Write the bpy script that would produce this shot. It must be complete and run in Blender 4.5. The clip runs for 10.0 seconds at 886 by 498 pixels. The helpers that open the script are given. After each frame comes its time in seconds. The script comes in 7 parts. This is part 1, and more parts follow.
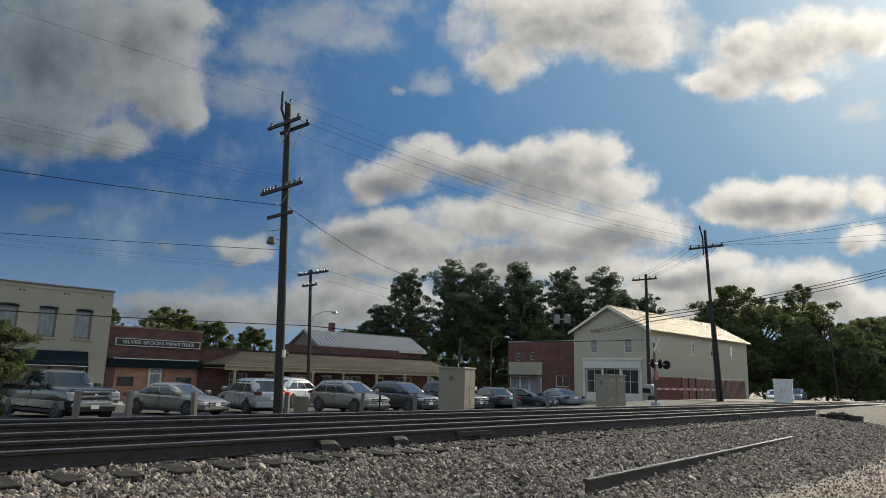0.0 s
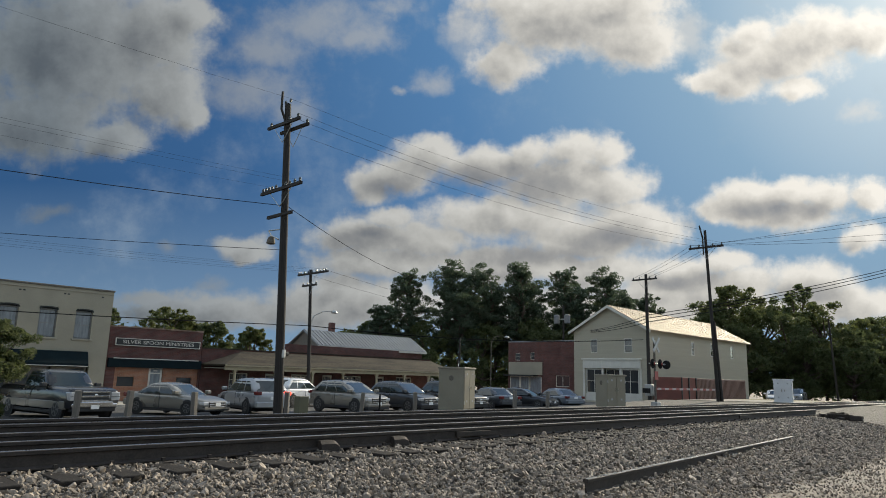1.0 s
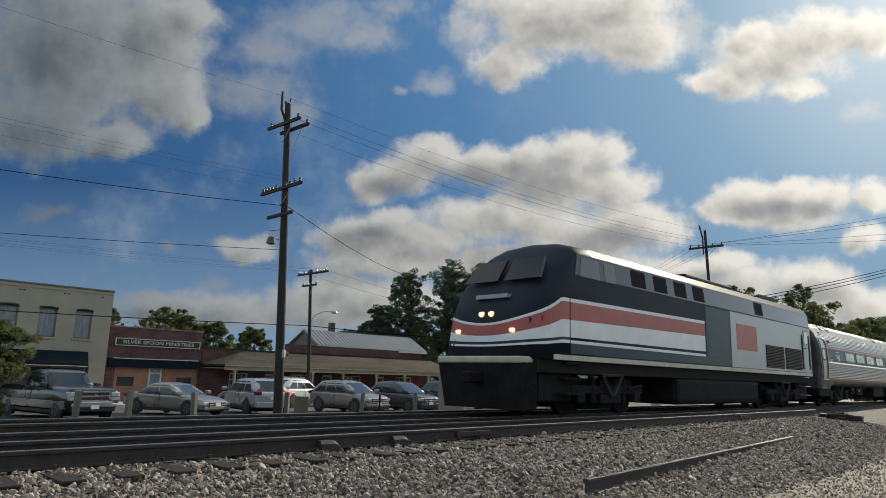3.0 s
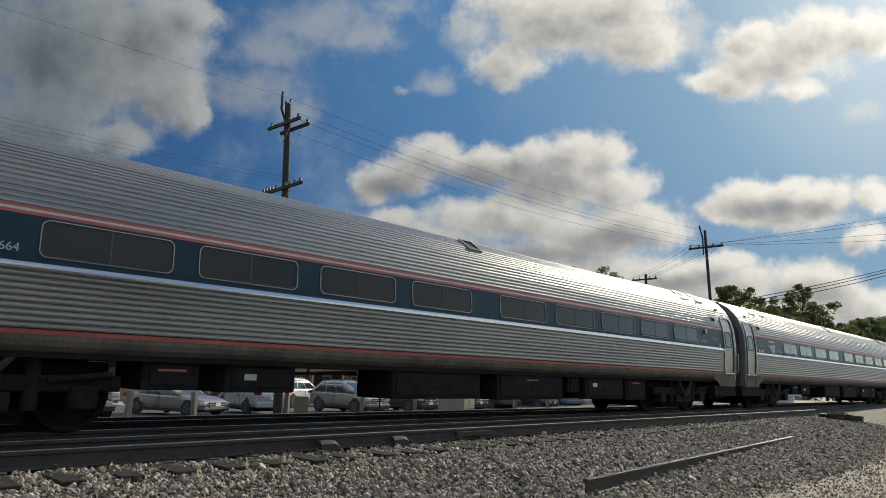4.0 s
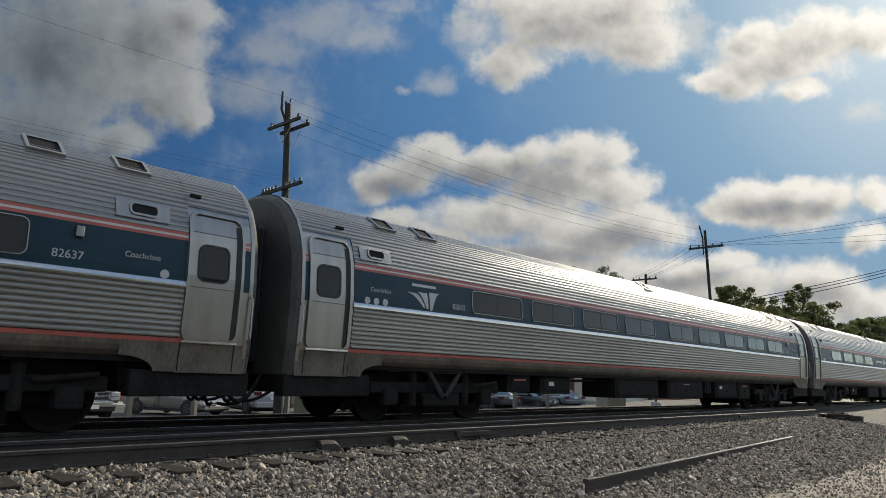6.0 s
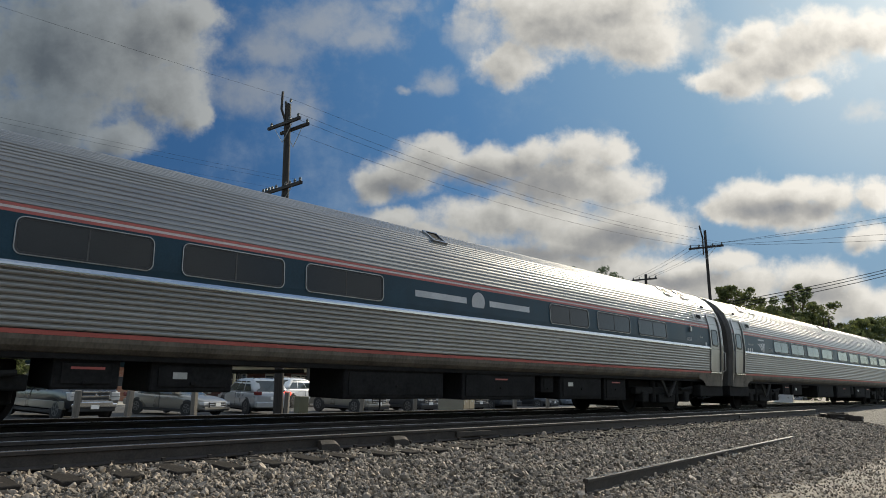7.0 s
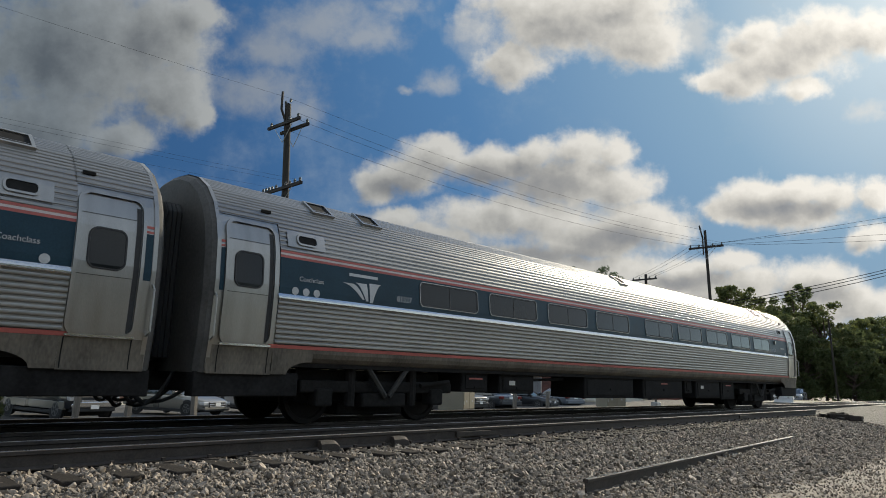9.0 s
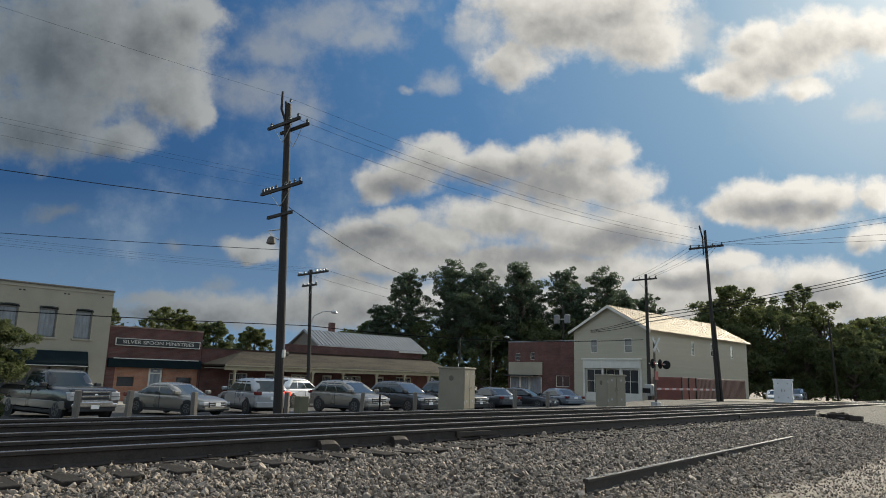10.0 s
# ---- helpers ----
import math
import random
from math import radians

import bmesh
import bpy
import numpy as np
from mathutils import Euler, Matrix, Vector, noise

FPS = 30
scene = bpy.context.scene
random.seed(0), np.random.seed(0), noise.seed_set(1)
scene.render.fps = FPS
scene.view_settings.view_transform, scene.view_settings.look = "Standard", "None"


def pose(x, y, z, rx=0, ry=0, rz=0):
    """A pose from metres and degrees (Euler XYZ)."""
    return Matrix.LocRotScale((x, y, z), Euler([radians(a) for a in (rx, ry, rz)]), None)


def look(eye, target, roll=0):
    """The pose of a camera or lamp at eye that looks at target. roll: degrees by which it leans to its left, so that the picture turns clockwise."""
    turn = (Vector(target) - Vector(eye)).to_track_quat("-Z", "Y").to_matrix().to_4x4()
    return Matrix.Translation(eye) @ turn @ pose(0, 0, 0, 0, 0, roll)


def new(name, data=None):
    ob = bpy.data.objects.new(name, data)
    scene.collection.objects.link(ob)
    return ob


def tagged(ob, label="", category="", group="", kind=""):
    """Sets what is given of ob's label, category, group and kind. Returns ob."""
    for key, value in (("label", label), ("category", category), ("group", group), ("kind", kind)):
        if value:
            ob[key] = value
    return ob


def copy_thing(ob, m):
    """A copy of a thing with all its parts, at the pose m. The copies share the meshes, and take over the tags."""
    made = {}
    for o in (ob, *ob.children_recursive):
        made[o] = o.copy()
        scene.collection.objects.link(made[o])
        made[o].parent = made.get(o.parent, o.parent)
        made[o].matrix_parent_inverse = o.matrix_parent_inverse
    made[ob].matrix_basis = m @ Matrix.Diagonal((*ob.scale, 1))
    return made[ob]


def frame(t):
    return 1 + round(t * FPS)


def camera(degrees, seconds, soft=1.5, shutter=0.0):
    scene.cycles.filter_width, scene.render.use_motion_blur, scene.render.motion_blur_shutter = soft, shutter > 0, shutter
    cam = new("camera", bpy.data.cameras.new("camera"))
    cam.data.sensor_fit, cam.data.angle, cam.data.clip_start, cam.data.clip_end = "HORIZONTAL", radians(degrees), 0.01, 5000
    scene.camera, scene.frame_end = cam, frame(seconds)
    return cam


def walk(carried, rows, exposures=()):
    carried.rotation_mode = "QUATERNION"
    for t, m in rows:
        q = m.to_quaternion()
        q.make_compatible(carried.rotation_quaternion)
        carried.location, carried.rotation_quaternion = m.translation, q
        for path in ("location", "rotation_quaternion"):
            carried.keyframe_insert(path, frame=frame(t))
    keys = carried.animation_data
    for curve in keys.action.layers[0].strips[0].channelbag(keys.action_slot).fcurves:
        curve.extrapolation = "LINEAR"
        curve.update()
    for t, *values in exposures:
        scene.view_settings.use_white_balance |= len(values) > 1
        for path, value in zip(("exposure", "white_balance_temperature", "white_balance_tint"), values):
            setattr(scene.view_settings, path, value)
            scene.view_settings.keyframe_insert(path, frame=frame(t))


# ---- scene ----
cam = camera(67.21, 10.0, soft=0.95, shutter=0.0)
EYE = (0.0, 0.0, 0.832)
CAM = look(EYE, (EYE[0] + 0.6999, EYE[1] + 0.6898, EYE[2] + 0.1885), 1.65)
walk(cam, [(0, CAM), (10, CAM)], [(0, 0.2, 6600, 5.0), (10, 0.2, 6600, 5.0)])

# ---- light ----
SUN_AZ, SUN_EL = radians(7.0), radians(27.5)
world = bpy.data.worlds.new("sky")
scene.world = world
world.use_nodes = True
wn = world.node_tree.nodes
sky = wn.new("ShaderNodeTexSky")
sky.sky_type, sky.sun_disc = "NISHITA", False
sky.sun_elevation, sky.sun_rotation = SUN_EL, math.pi / 2 - SUN_AZ
sky.air_density, sky.dust_density, sky.ozone_density = 1.0, 0.25, 3.0
wn["Background"].inputs[1].default_value = 0.15
wco, wnoise, wcover, wmix = wn.new("ShaderNodeTexCoord"), wn.new("ShaderNodeTexNoise"), wn.new("ShaderNodeMapRange"), wn.new("ShaderNodeMix")
wnoise.inputs["Scale"].default_value, wnoise.inputs["Detail"].default_value = 2.2, 6
wcover.interpolation_type = "SMOOTHSTEP"
wcover.inputs["From Min"].default_value, wcover.inputs["From Max"].default_value = 0.42, 0.62
wmix.data_type = "RGBA"
wmix.inputs["B"].default_value = (4.8, 5.15, 5.6, 1)
wl = world.node_tree.links.new
wl(wco.outputs["Generated"], wnoise.inputs[0])
wl(wnoise.outputs[0], wcover.inputs[0])
wl(wcover.outputs[0], wmix.inputs["Factor"])
wl(sky.outputs[0], wmix.inputs["A"])
wl(wmix.outputs["Result"], wn["Background"].inputs[0])
sun_data = bpy.data.lights.new("sun", "SUN")
sun_data.energy, sun_data.angle, sun_data.color = 4.1, radians(0.6), (1.0, 0.88, 0.70)
sun = new("sun", sun_data)
SUN_DIR = Vector((math.cos(SUN_EL) * math.cos(SUN_AZ), math.cos(SUN_EL) * math.sin(SUN_AZ), math.sin(SUN_EL)))
sun.matrix_world = look(SUN_DIR * 300, (0, 0, 0))


# ---- materials ----
def mat(name, col, rough=0.6, metal=0.0, var=0.2, scale=3.0, bump=0.0, bscale=40.0, col2=None, spec=0.5, stretch=(1, 1, 1), emit=0.0, island=0.0):
    """Two noises, a broad one for stains and a fine one for grain, over a base colour."""
    m = bpy.data.materials.new(name)
    m.use_nodes = True
    nt = m.node_tree
    n, link = nt.nodes, nt.links.new
    bsdf = n["Principled BSDF"]
    co = n.new("ShaderNodeTexCoord")
    mp = n.new("ShaderNodeMapping")
    mp.inputs["Scale"].default_value = stretch
    link(co.outputs["Object"], mp.inputs[0])
    a, b = n.new("ShaderNodeTexNoise"), n.new("ShaderNodeTexNoise")
    a.inputs["Scale"].default_value, b.inputs["Scale"].default_value = scale, bscale
    a.inputs["Detail"].default_value = 4
    b.inputs["Detail"].default_value = 3
    link(mp.outputs[0], a.inputs[0])
    link(mp.outputs[0], b.inputs[0])
    mix = n.new("ShaderNodeMath")
    mix.operation = "MULTIPLY_ADD"
    mix.inputs[1].default_value = 0.4
    link(b.outputs[0], mix.inputs[0])
    half = n.new("ShaderNodeMath")
    half.operation = "MULTIPLY"
    half.inputs[1].default_value = 0.6
    link(a.outputs[0], half.inputs[0])
    link(half.outputs[0], mix.inputs[2])
    ramp = n.new("ShaderNodeValToRGB")
    c1 = [max(0.0, c * (1 - var)) for c in col]
    c2 = list(col2) if col2 else [min(1.0, c * (1 + var)) for c in col]
    ramp.color_ramp.elements[0].position, ramp.color_ramp.elements[1].position = 0.33, 0.67
    ramp.color_ramp.elements[0].color, ramp.color_ramp.elements[1].color = (*c1, 1), (*c2, 1)
    link(mix.outputs[0], ramp.inputs[0])
    out = ramp.outputs[0]
    if island:
        g = n.new("ShaderNodeNewGeometry")
        mr = n.new("ShaderNodeMapRange")
        mr.inputs["To Min"].default_value, mr.inputs["To Max"].default_value = 1 - island, 1 + island
        link(g.outputs["Random Per Island"], mr.inputs[0])
        mul = n.new("ShaderNodeVectorMath")
        mul.operation = "MULTIPLY"
        link(out, mul.inputs[0])
        link(mr.outputs[0], mul.inputs[1])
        out = mul.outputs[0]
    link(out, bsdf.inputs["Base Color"])
    rr = n.new("ShaderNodeMapRange")
    rr.inputs["To Min"].default_value, rr.inputs["To Max"].default_value = max(0.02, rough * 0.8), min(1.0, rough * 1.2)
    link(a.outputs[0], rr.inputs[0])
    link(rr.outputs[0], bsdf.inputs["Roughness"])
    bsdf.inputs["Metallic"].default_value = metal
    bsdf.inputs["Specular IOR Level"].default_value = spec
    if bump:
        bp = n.new("ShaderNodeBump")
        bp.inputs["Strength"].default_value, bp.inputs["Distance"].default_value = min(1.0, bump * 4), bump * 0.1
        link(b.outputs[0], bp.inputs["Height"])
        link(bp.outputs[0], bsdf.inputs["Normal"])
    if emit:
        bsdf.inputs["Emission Color"].default_value = (*col, 1)
        bsdf.inputs["Emission Strength"].default_value = emit
    return m


def brick_mat(name, c1, c2, mortar, w=0.22, h=0.075):
    m = bpy.data.materials.new(name)
    m.use_nodes = True
    n, link = m.node_tree.nodes, m.node_tree.links.new
    co = n.new("ShaderNodeTexCoord")
    sep, com = n.new("ShaderNodeSeparateXYZ"), n.new("ShaderNodeCombineXYZ")
    add = n.new("ShaderNodeMath")
    link(co.outputs["Object"], sep.inputs[0])
    link(sep.outputs[0], add.inputs[0])
    link(sep.outputs[1], add.inputs[1])
    link(add.outputs[0], com.inputs[0])
    link(sep.outputs[2], com.inputs[1])
    br = n.new("ShaderNodeTexBrick")
    br.inputs["Color1"].default_value, br.inputs["Color2"].default_value, br.inputs["Mortar"].default_value = (*c1, 1), (*c2, 1), (*mortar, 1)
    br.inputs["Scale"].default_value, br.inputs["Mortar Size"].default_value = 1.0, 0.008
    br.inputs["Brick Width"].default_value, br.inputs["Row Height"].default_value = w, h
    link(com.outputs[0], br.inputs[0])
    nz = n.new("ShaderNodeTexNoise")
    nz.inputs["Scale"].default_value, nz.inputs["Detail"].default_value = 1.2, 5
    link(co.outputs["Object"], nz.inputs[0])
    mr = n.new("ShaderNodeMapRange")
    mr.inputs["From Min"].default_value, mr.inputs["From Max"].default_value = 0.3, 0.7
    mr.inputs["To Min"].default_value, mr.inputs["To Max"].default_value = 0.7, 1.25
    link(nz.outputs[0], mr.inputs[0])
    mul = n.new("ShaderNodeVectorMath")
    mul.operation = "MULTIPLY"
    link(br.outputs[0], mul.inputs[0])
    link(mr.outputs[0], mul.inputs[1])
    b = n["Principled BSDF"]
    link(mul.outputs[0], b.inputs["Base Color"])
    b.inputs["Roughness"].default_value = 0.85
    bp = n.new("ShaderNodeBump")
    bp.inputs["Strength"].default_value, bp.inputs["Distance"].default_value, bp.invert = 0.5, 0.01, True
    link(br.outputs["Fac"], bp.inputs["Height"])
    link(bp.outputs[0], b.inputs["Normal"])
    return m


def leaf_mat(name, c1, c2, trans=0.35):
    m = bpy.data.materials.new(name)
    m.use_nodes = True
    n, link = m.node_tree.nodes, m.node_tree.links.new
    g = n.new("ShaderNodeNewGeometry")
    ramp = n.new("ShaderNodeValToRGB")
    ramp.color_ramp.elements[0].color, ramp.color_ramp.elements[1].color = (*c1, 1), (*c2, 1)
    link(g.outputs["Random Per Island"], ramp.inputs[0])
    b = n["Principled BSDF"]
    b.inputs["Roughness"].default_value = 0.55
    link(ramp.outputs[0], b.inputs["Base Color"])
    tr = n.new("ShaderNodeBsdfTranslucent")
    link(ramp.outputs[0], tr.inputs[0])
    mx = n.new("ShaderNodeMixShader")
    mx.inputs[0].default_value = trans
    link(b.outputs[0], mx.inputs[1])
    link(tr.outputs[0], mx.inputs[2])
    link(mx.outputs[0], n["Material Output"].inputs[0])
    return m


def glass_mat(name, col, rough=0.04):
    """Dark tinted glazing that mirrors its surroundings."""
    m = mat(name, col, rough, 0.0, 0.1, 0.7, spec=0.8)
    m.node_tree.nodes["Principled BSDF"].inputs["Coat Weight"].default_value = 0.3
    return m


STEEL = mat("fluted_stainless_steel", (0.245, 0.24, 0.232), 0.40, 1.0, 0.14, 1.2, 0.02, 30, stretch=(0.3, 1, 2.5))
STEEL_DOOR = mat("brushed_steel_door", (0.29, 0.285, 0.275), 0.36, 1.0, 0.15, 2.0, 0.02, 60, stretch=(3, 3, 0.4))
STEEL_BRIGHT = mat("polished_steel_moulding", (0.56, 0.555, 0.54), 0.24, 1.0, 0.08, 2.0, stretch=(0.3, 1, 1))
STEEL_DIRTY = mat("road_grimed_steel", (0.125, 0.108, 0.085), 0.75, 0.15, 0.5, 2.5, 0.03, 30, stretch=(1, 1, 0.4))
STEEL_LOWER = mat("grimed_fluted_steel", (0.255, 0.247, 0.23), 0.42, 0.9, 0.25, 1.0, 0.02, 30, stretch=(0.3, 1, 2.5))
BLUE = mat("dark_blue_band", (0.012, 0.036, 0.055), 0.45, 0.0, 0.25, 1.5, spec=0.22)
RED = mat("red_stripe", (0.36, 0.085, 0.07), 0.5, 0.0, 0.2, 2.0)
WHITE = mat("white_paint", (0.74, 0.74, 0.72), 0.5, 0.0, 0.1, 2.0)
FADED = mat("faded_white_stripe", (0.50, 0.43, 0.41), 0.55, 0.0, 0.15, 2.0)
TRAIN_GLASS = mat("coach_window_glass", (0.012, 0.014, 0.016), 0.12, 0.0, 0.2, 1.5, spec=0.28)
RUBBER = mat("black_rubber", (0.025, 0.025, 0.026), 0.7, 0.0, 0.4, 3.0, 0.05, 30)
END_GREY = mat("grimy_end_grey", (0.075, 0.072, 0.068), 0.7, 0.2, 0.4, 2.0, 0.03, 20)
UNDER = mat("underframe_black", (0.016, 0.0155, 0.0155), 0.9, 0.0, 0.5, 3.0, 0.05, 20, spec=0.15)
BRACE = mat("dusty_grey_steel", (0.045, 0.044, 0.042), 0.85, 0.0, 0.4, 3.0, 0.05, 20, spec=0.2)
BOGIE = mat("bogie_dust_grey", (0.016, 0.0155, 0.015), 0.9, 0.0, 0.5, 3.0, 0.05, 20, spec=0.15)
WHEEL = mat("wheel_steel", (0.018, 0.016, 0.015), 0.8, 0.0, 0.3, 4.0, spec=0.15)
RAIL = mat("rusty_rail_side", (0.055, 0.046, 0.040), 0.75, 0.35, 0.4, 6.0, 0.05, 40)
RAIL_TOP = mat("polished_rail_head", (0.42, 0.40, 0.38), 0.28, 1.0, 0.25, 6.0, stretch=(0.3, 4, 4))
TIE = mat("creosote_timber", (0.030, 0.026, 0.023), 0.9, 0.0, 0.5, 5.0, 0.1, 25, stretch=(5, 0.6, 5), island=0.3, spec=0.15)
BALLAST = mat("granite_ballast", (0.205, 0.184, 0.158), 0.7, 0.0, 0.45, 7.0, 0.06, 60, col2=(0.365, 0.298, 0.23), island=0.75, spec=0.35)
GRAVEL = mat("gravel_bed", (0.085, 0.076, 0.067), 0.9, 0.0, 0.5, 14.0, 0.4, 45)
DIRT = mat("gravelly_dirt", (0.29, 0.25, 0.20), 0.95, 0.0, 0.35, 1.3, 0.3, 35)
YARD = mat("cinder_yard", (0.085, 0.077, 0.065), 0.95, 0.0, 0.4, 1.0, 0.2, 30)
ROAD = mat("pale_worn_road", (0.17, 0.155, 0.13), 0.85, 0.0, 0.2, 0.8, 0.08, 50)
ASPHALT = mat("worn_asphalt", (0.062, 0.06, 0.058), 0.9, 0.0, 0.3, 0.8, 0.08, 60)
CONCRETE = mat("pale_concrete", (0.36, 0.34, 0.3), 0.85, 0.0, 0.2, 1.5, 0.05, 40)
GRASS = mat("dry_grass", (0.09, 0.095, 0.035), 0.95, 0.0, 0.4, 0.5, 0.3, 20, col2=(0.17, 0.14, 0.07))
POLE = mat("creosoted_pole", (0.024, 0.020, 0.0175), 0.85, 0.0, 0.35, 4.0, 0.1, 30, stretch=(4, 4, 0.3))
WOOD = mat("grey_weathered_wood", (0.15, 0.135, 0.115), 0.9, 0.0, 0.3, 4.0, 0.08, 30, stretch=(4, 4, 0.4))
INSULATOR = mat("glazed_insulator", (0.05, 0.06, 0.062), 0.35, 0.0, 0.2, 5.0)
GALV = mat("galvanised_metal", (0.42, 0.42, 0.41), 0.5, 0.7, 0.2, 3.0)
CAN_GREY = mat("dull_grey_paint", (0.17, 0.175, 0.18), 0.7, 0.0, 0.2, 2.0)
WIRE = mat("weathered_wire", (0.02, 0.02, 0.021), 0.95, 0.0, 0.2, 3.0, spec=0.05)
BRICK_RED = brick_mat("dark_red_brick", (0.13, 0.045, 0.035), (0.09, 0.032, 0.026), (0.12, 0.09, 0.08))
BRICK_ORANGE = brick_mat("orange_brick", (0.36, 0.15, 0.08), (0.30, 0.12, 0.065), (0.32, 0.24, 0.18))
CREAM = mat("cream_painted_brick", (0.32, 0.285, 0.215), 0.8, 0.0, 0.12, 0.8, 0.05, 14)
SIDING = mat("cream_siding", (0.40, 0.36, 0.275), 0.75, 0.0, 0.08, 0.8, 0.05, 20, stretch=(0.3, 0.3, 6))
TRIM = mat("off_white_trim", (0.60, 0.57, 0.50), 0.6, 0.0, 0.1, 1.5)
GREEN_AWNING = mat("dark_green_awning", (0.009, 0.017, 0.020), 0.85, 0.0, 0.25, 2.0, spec=0.1)
PORCH = mat("tan_cream_paint", (0.40, 0.335, 0.22), 0.7, 0.0, 0.15, 1.5)
GLASS = glass_mat("window_glass", (0.035, 0.04, 0.045))
TIN = mat("grey_standing_seam_tin", (0.23, 0.24, 0.245), 0.55, 0.4, 0.15, 1.0)
TIN_BRIGHT = mat("weathered_tin_roof", (0.27, 0.205, 0.13), 0.62, 0.2, 0.35, 1.2, 0.12, 6, stretch=(0.8, 2, 2))
SHINGLE = mat("brown_shingles", (0.030, 0.026, 0.020), 0.95, 0.0, 0.5, 0.9, 0.2, 12, col2=(0.085, 0.07, 0.05), spec=0.15, stretch=(0.4, 1.5, 3))
SIGN_BLACK = mat("black_sign_board", (0.015, 0.017, 0.016), 0.5, 0.0, 0.2, 2.0)
RED_PANEL = mat("faded_red_container", (0.20, 0.12, 0.095), 0.7, 0.0, 0.2, 1.0)
CABINET_TAN = mat("tan_painted_steel", (0.25, 0.222, 0.165), 0.55, 0.1, 0.12, 1.5, 0.02, 30)
CABINET_WHITE = mat("white_painted_steel", (0.62, 0.62, 0.62), 0.5, 0.1, 0.1, 1.5)
BARK = mat("pine_bark", (0.09, 0.065, 0.048), 0.95, 0.0, 0.4, 3.0, 0.15, 20, stretch=(3, 3, 0.6))
PINE = leaf_mat("pine_needles", (0.058, 0.085, 0.05), (0.11, 0.14, 0.085), 0.6)
LEAF = leaf_mat("broad_leaves", (0.075, 0.10, 0.035), (0.14, 0.155, 0.065), 0.6)
LEAF_WARM = leaf_mat("sunlit_leaves", (0.07, 0.09, 0.025), (0.16, 0.17, 0.06), 0.5)
HEADLIGHT_ON = mat("lit_headlamp", (1.0, 0.62, 0.36), 0.3, 0.0, 0.0, emit=1.6)
TAIL_RED_ON = mat("lit_brake_lamp", (0.9, 0.06, 0.03), 0.3, 0.0, 0.0, emit=2.5)
TAIL_RED = mat("red_lamp_lens", (0.12, 0.012, 0.012), 0.2, 0.0, 0.1)
LAMP_CLEAR = mat("clear_lamp_lens", (0.5, 0.5, 0.5), 0.1, 0.2, 0.1)
CHROME = mat("chrome", (0.7, 0.7, 0.7), 0.12, 1.0, 0.05)
TYRE = mat("tyre_rubber", (0.022, 0.022, 0.022), 0.85, 0.0, 0.3, 5.0)
ALLOY = mat("alloy_rim", (0.16, 0.16, 0.16), 0.5, 0.8, 0.1)
CAR_GLASS = mat("car_glass", (0.014, 0.022, 0.022), 0.05, 0.0, 0.2, 1.5, spec=0.8)
PLASTIC = mat("black_plastic", (0.02, 0.02, 0.021), 0.6, 0.0, 0.2)


# ---- mesh helpers ----
def part(name, bm, material, parent=None, label="", smooth=False):
    me = bpy.data.meshes.new(name)
    bmesh.ops.recalc_face_normals(bm, faces=bm.faces)
    bm.to_mesh(me)
    bm.free()
    me.materials.append(material)
    if smooth:
        for f in me.polygons:
            f.use_smooth = True
    ob = new(name, me)
    ob.parent = parent
    if label:
        tagged(ob, label)
    return ob


def thing(name, m, label, category, group="", kind=""):
    ob = new(name)
    ob.empty_display_size = 0.1
    ob.matrix_basis = m
    return tagged(ob, label, category, group, kind)


def box(bm, x0, x1, y0, y1, z0, z1, bevel=0.0):
    v = [bm.verts.new((x, y, z)) for x in (x0, x1) for y in (y0, y1) for z in (z0, z1)]
    fs = [bm.faces.new([v[i] for i in q]) for q in ((0, 1, 3, 2), (4, 6, 7, 5), (0, 4, 5, 1), (2, 3, 7, 6), (0, 2, 6, 4), (1, 5, 7, 3))]
    if bevel:
        es = list({e for f in fs for e in f.edges})
        bmesh.ops.bevel(bm, geom=es, offset=bevel, segments=2, affect="EDGES", profile=0.5)
    return bm


def B(x0, x1, y0, y1, z0, z1, bevel=0.0):
    return box(bmesh.new(), x0, x1, y0, y1, z0, z1, bevel)


def rod(bm, a, b, r0, r1=None, seg=10):
    """A capped round bar from a to b."""
    a, b = Vector(a), Vector(b)
    r1 = r0 if r1 is None else r1
    q = (b - a).to_track_quat("Z", "Y").to_matrix()
    rings = []
    for c, r in ((a, r0), (b, r1)):
        rings.append([bm.verts.new(c + q @ Vector((r * math.cos(2 * math.pi * i / seg), r * math.sin(2 * math.pi * i / seg), 0))) for i in range(seg)])
    for i in range(seg):
        j = (i + 1) % seg
        bm.faces.new((rings[0][i], rings[0][j], rings[1][j], rings[1][i]))
    bm.faces.new(rings[0][::-1])
    bm.faces.new(rings[1])
    return bm


def R(a, b, r0, r1=None, seg=10):
    return rod(bmesh.new(), a, b, r0, r1, seg)


def tube(bm, pts, r, seg=6):
    for a, b in zip(pts, pts[1:]):
        rod(bm, a, b, r, r, seg)
    return bm


def loft(bm, rings, caps=True):
    """Rings of equal length, each a list of points, joined into a skin."""
    rows = [[bm.verts.new(p) for p in ring] for ring in rings]
    for a, b in zip(rows, rows[1:]):
        for i in range(len(a)):
            j = (i + 1) % len(a)
            bm.faces.new((a[i], a[j], b[j], b[i]))
    if caps:
        bm.faces.new(rows[0][::-1])
        bm.faces.new(rows[-1])
    return bm


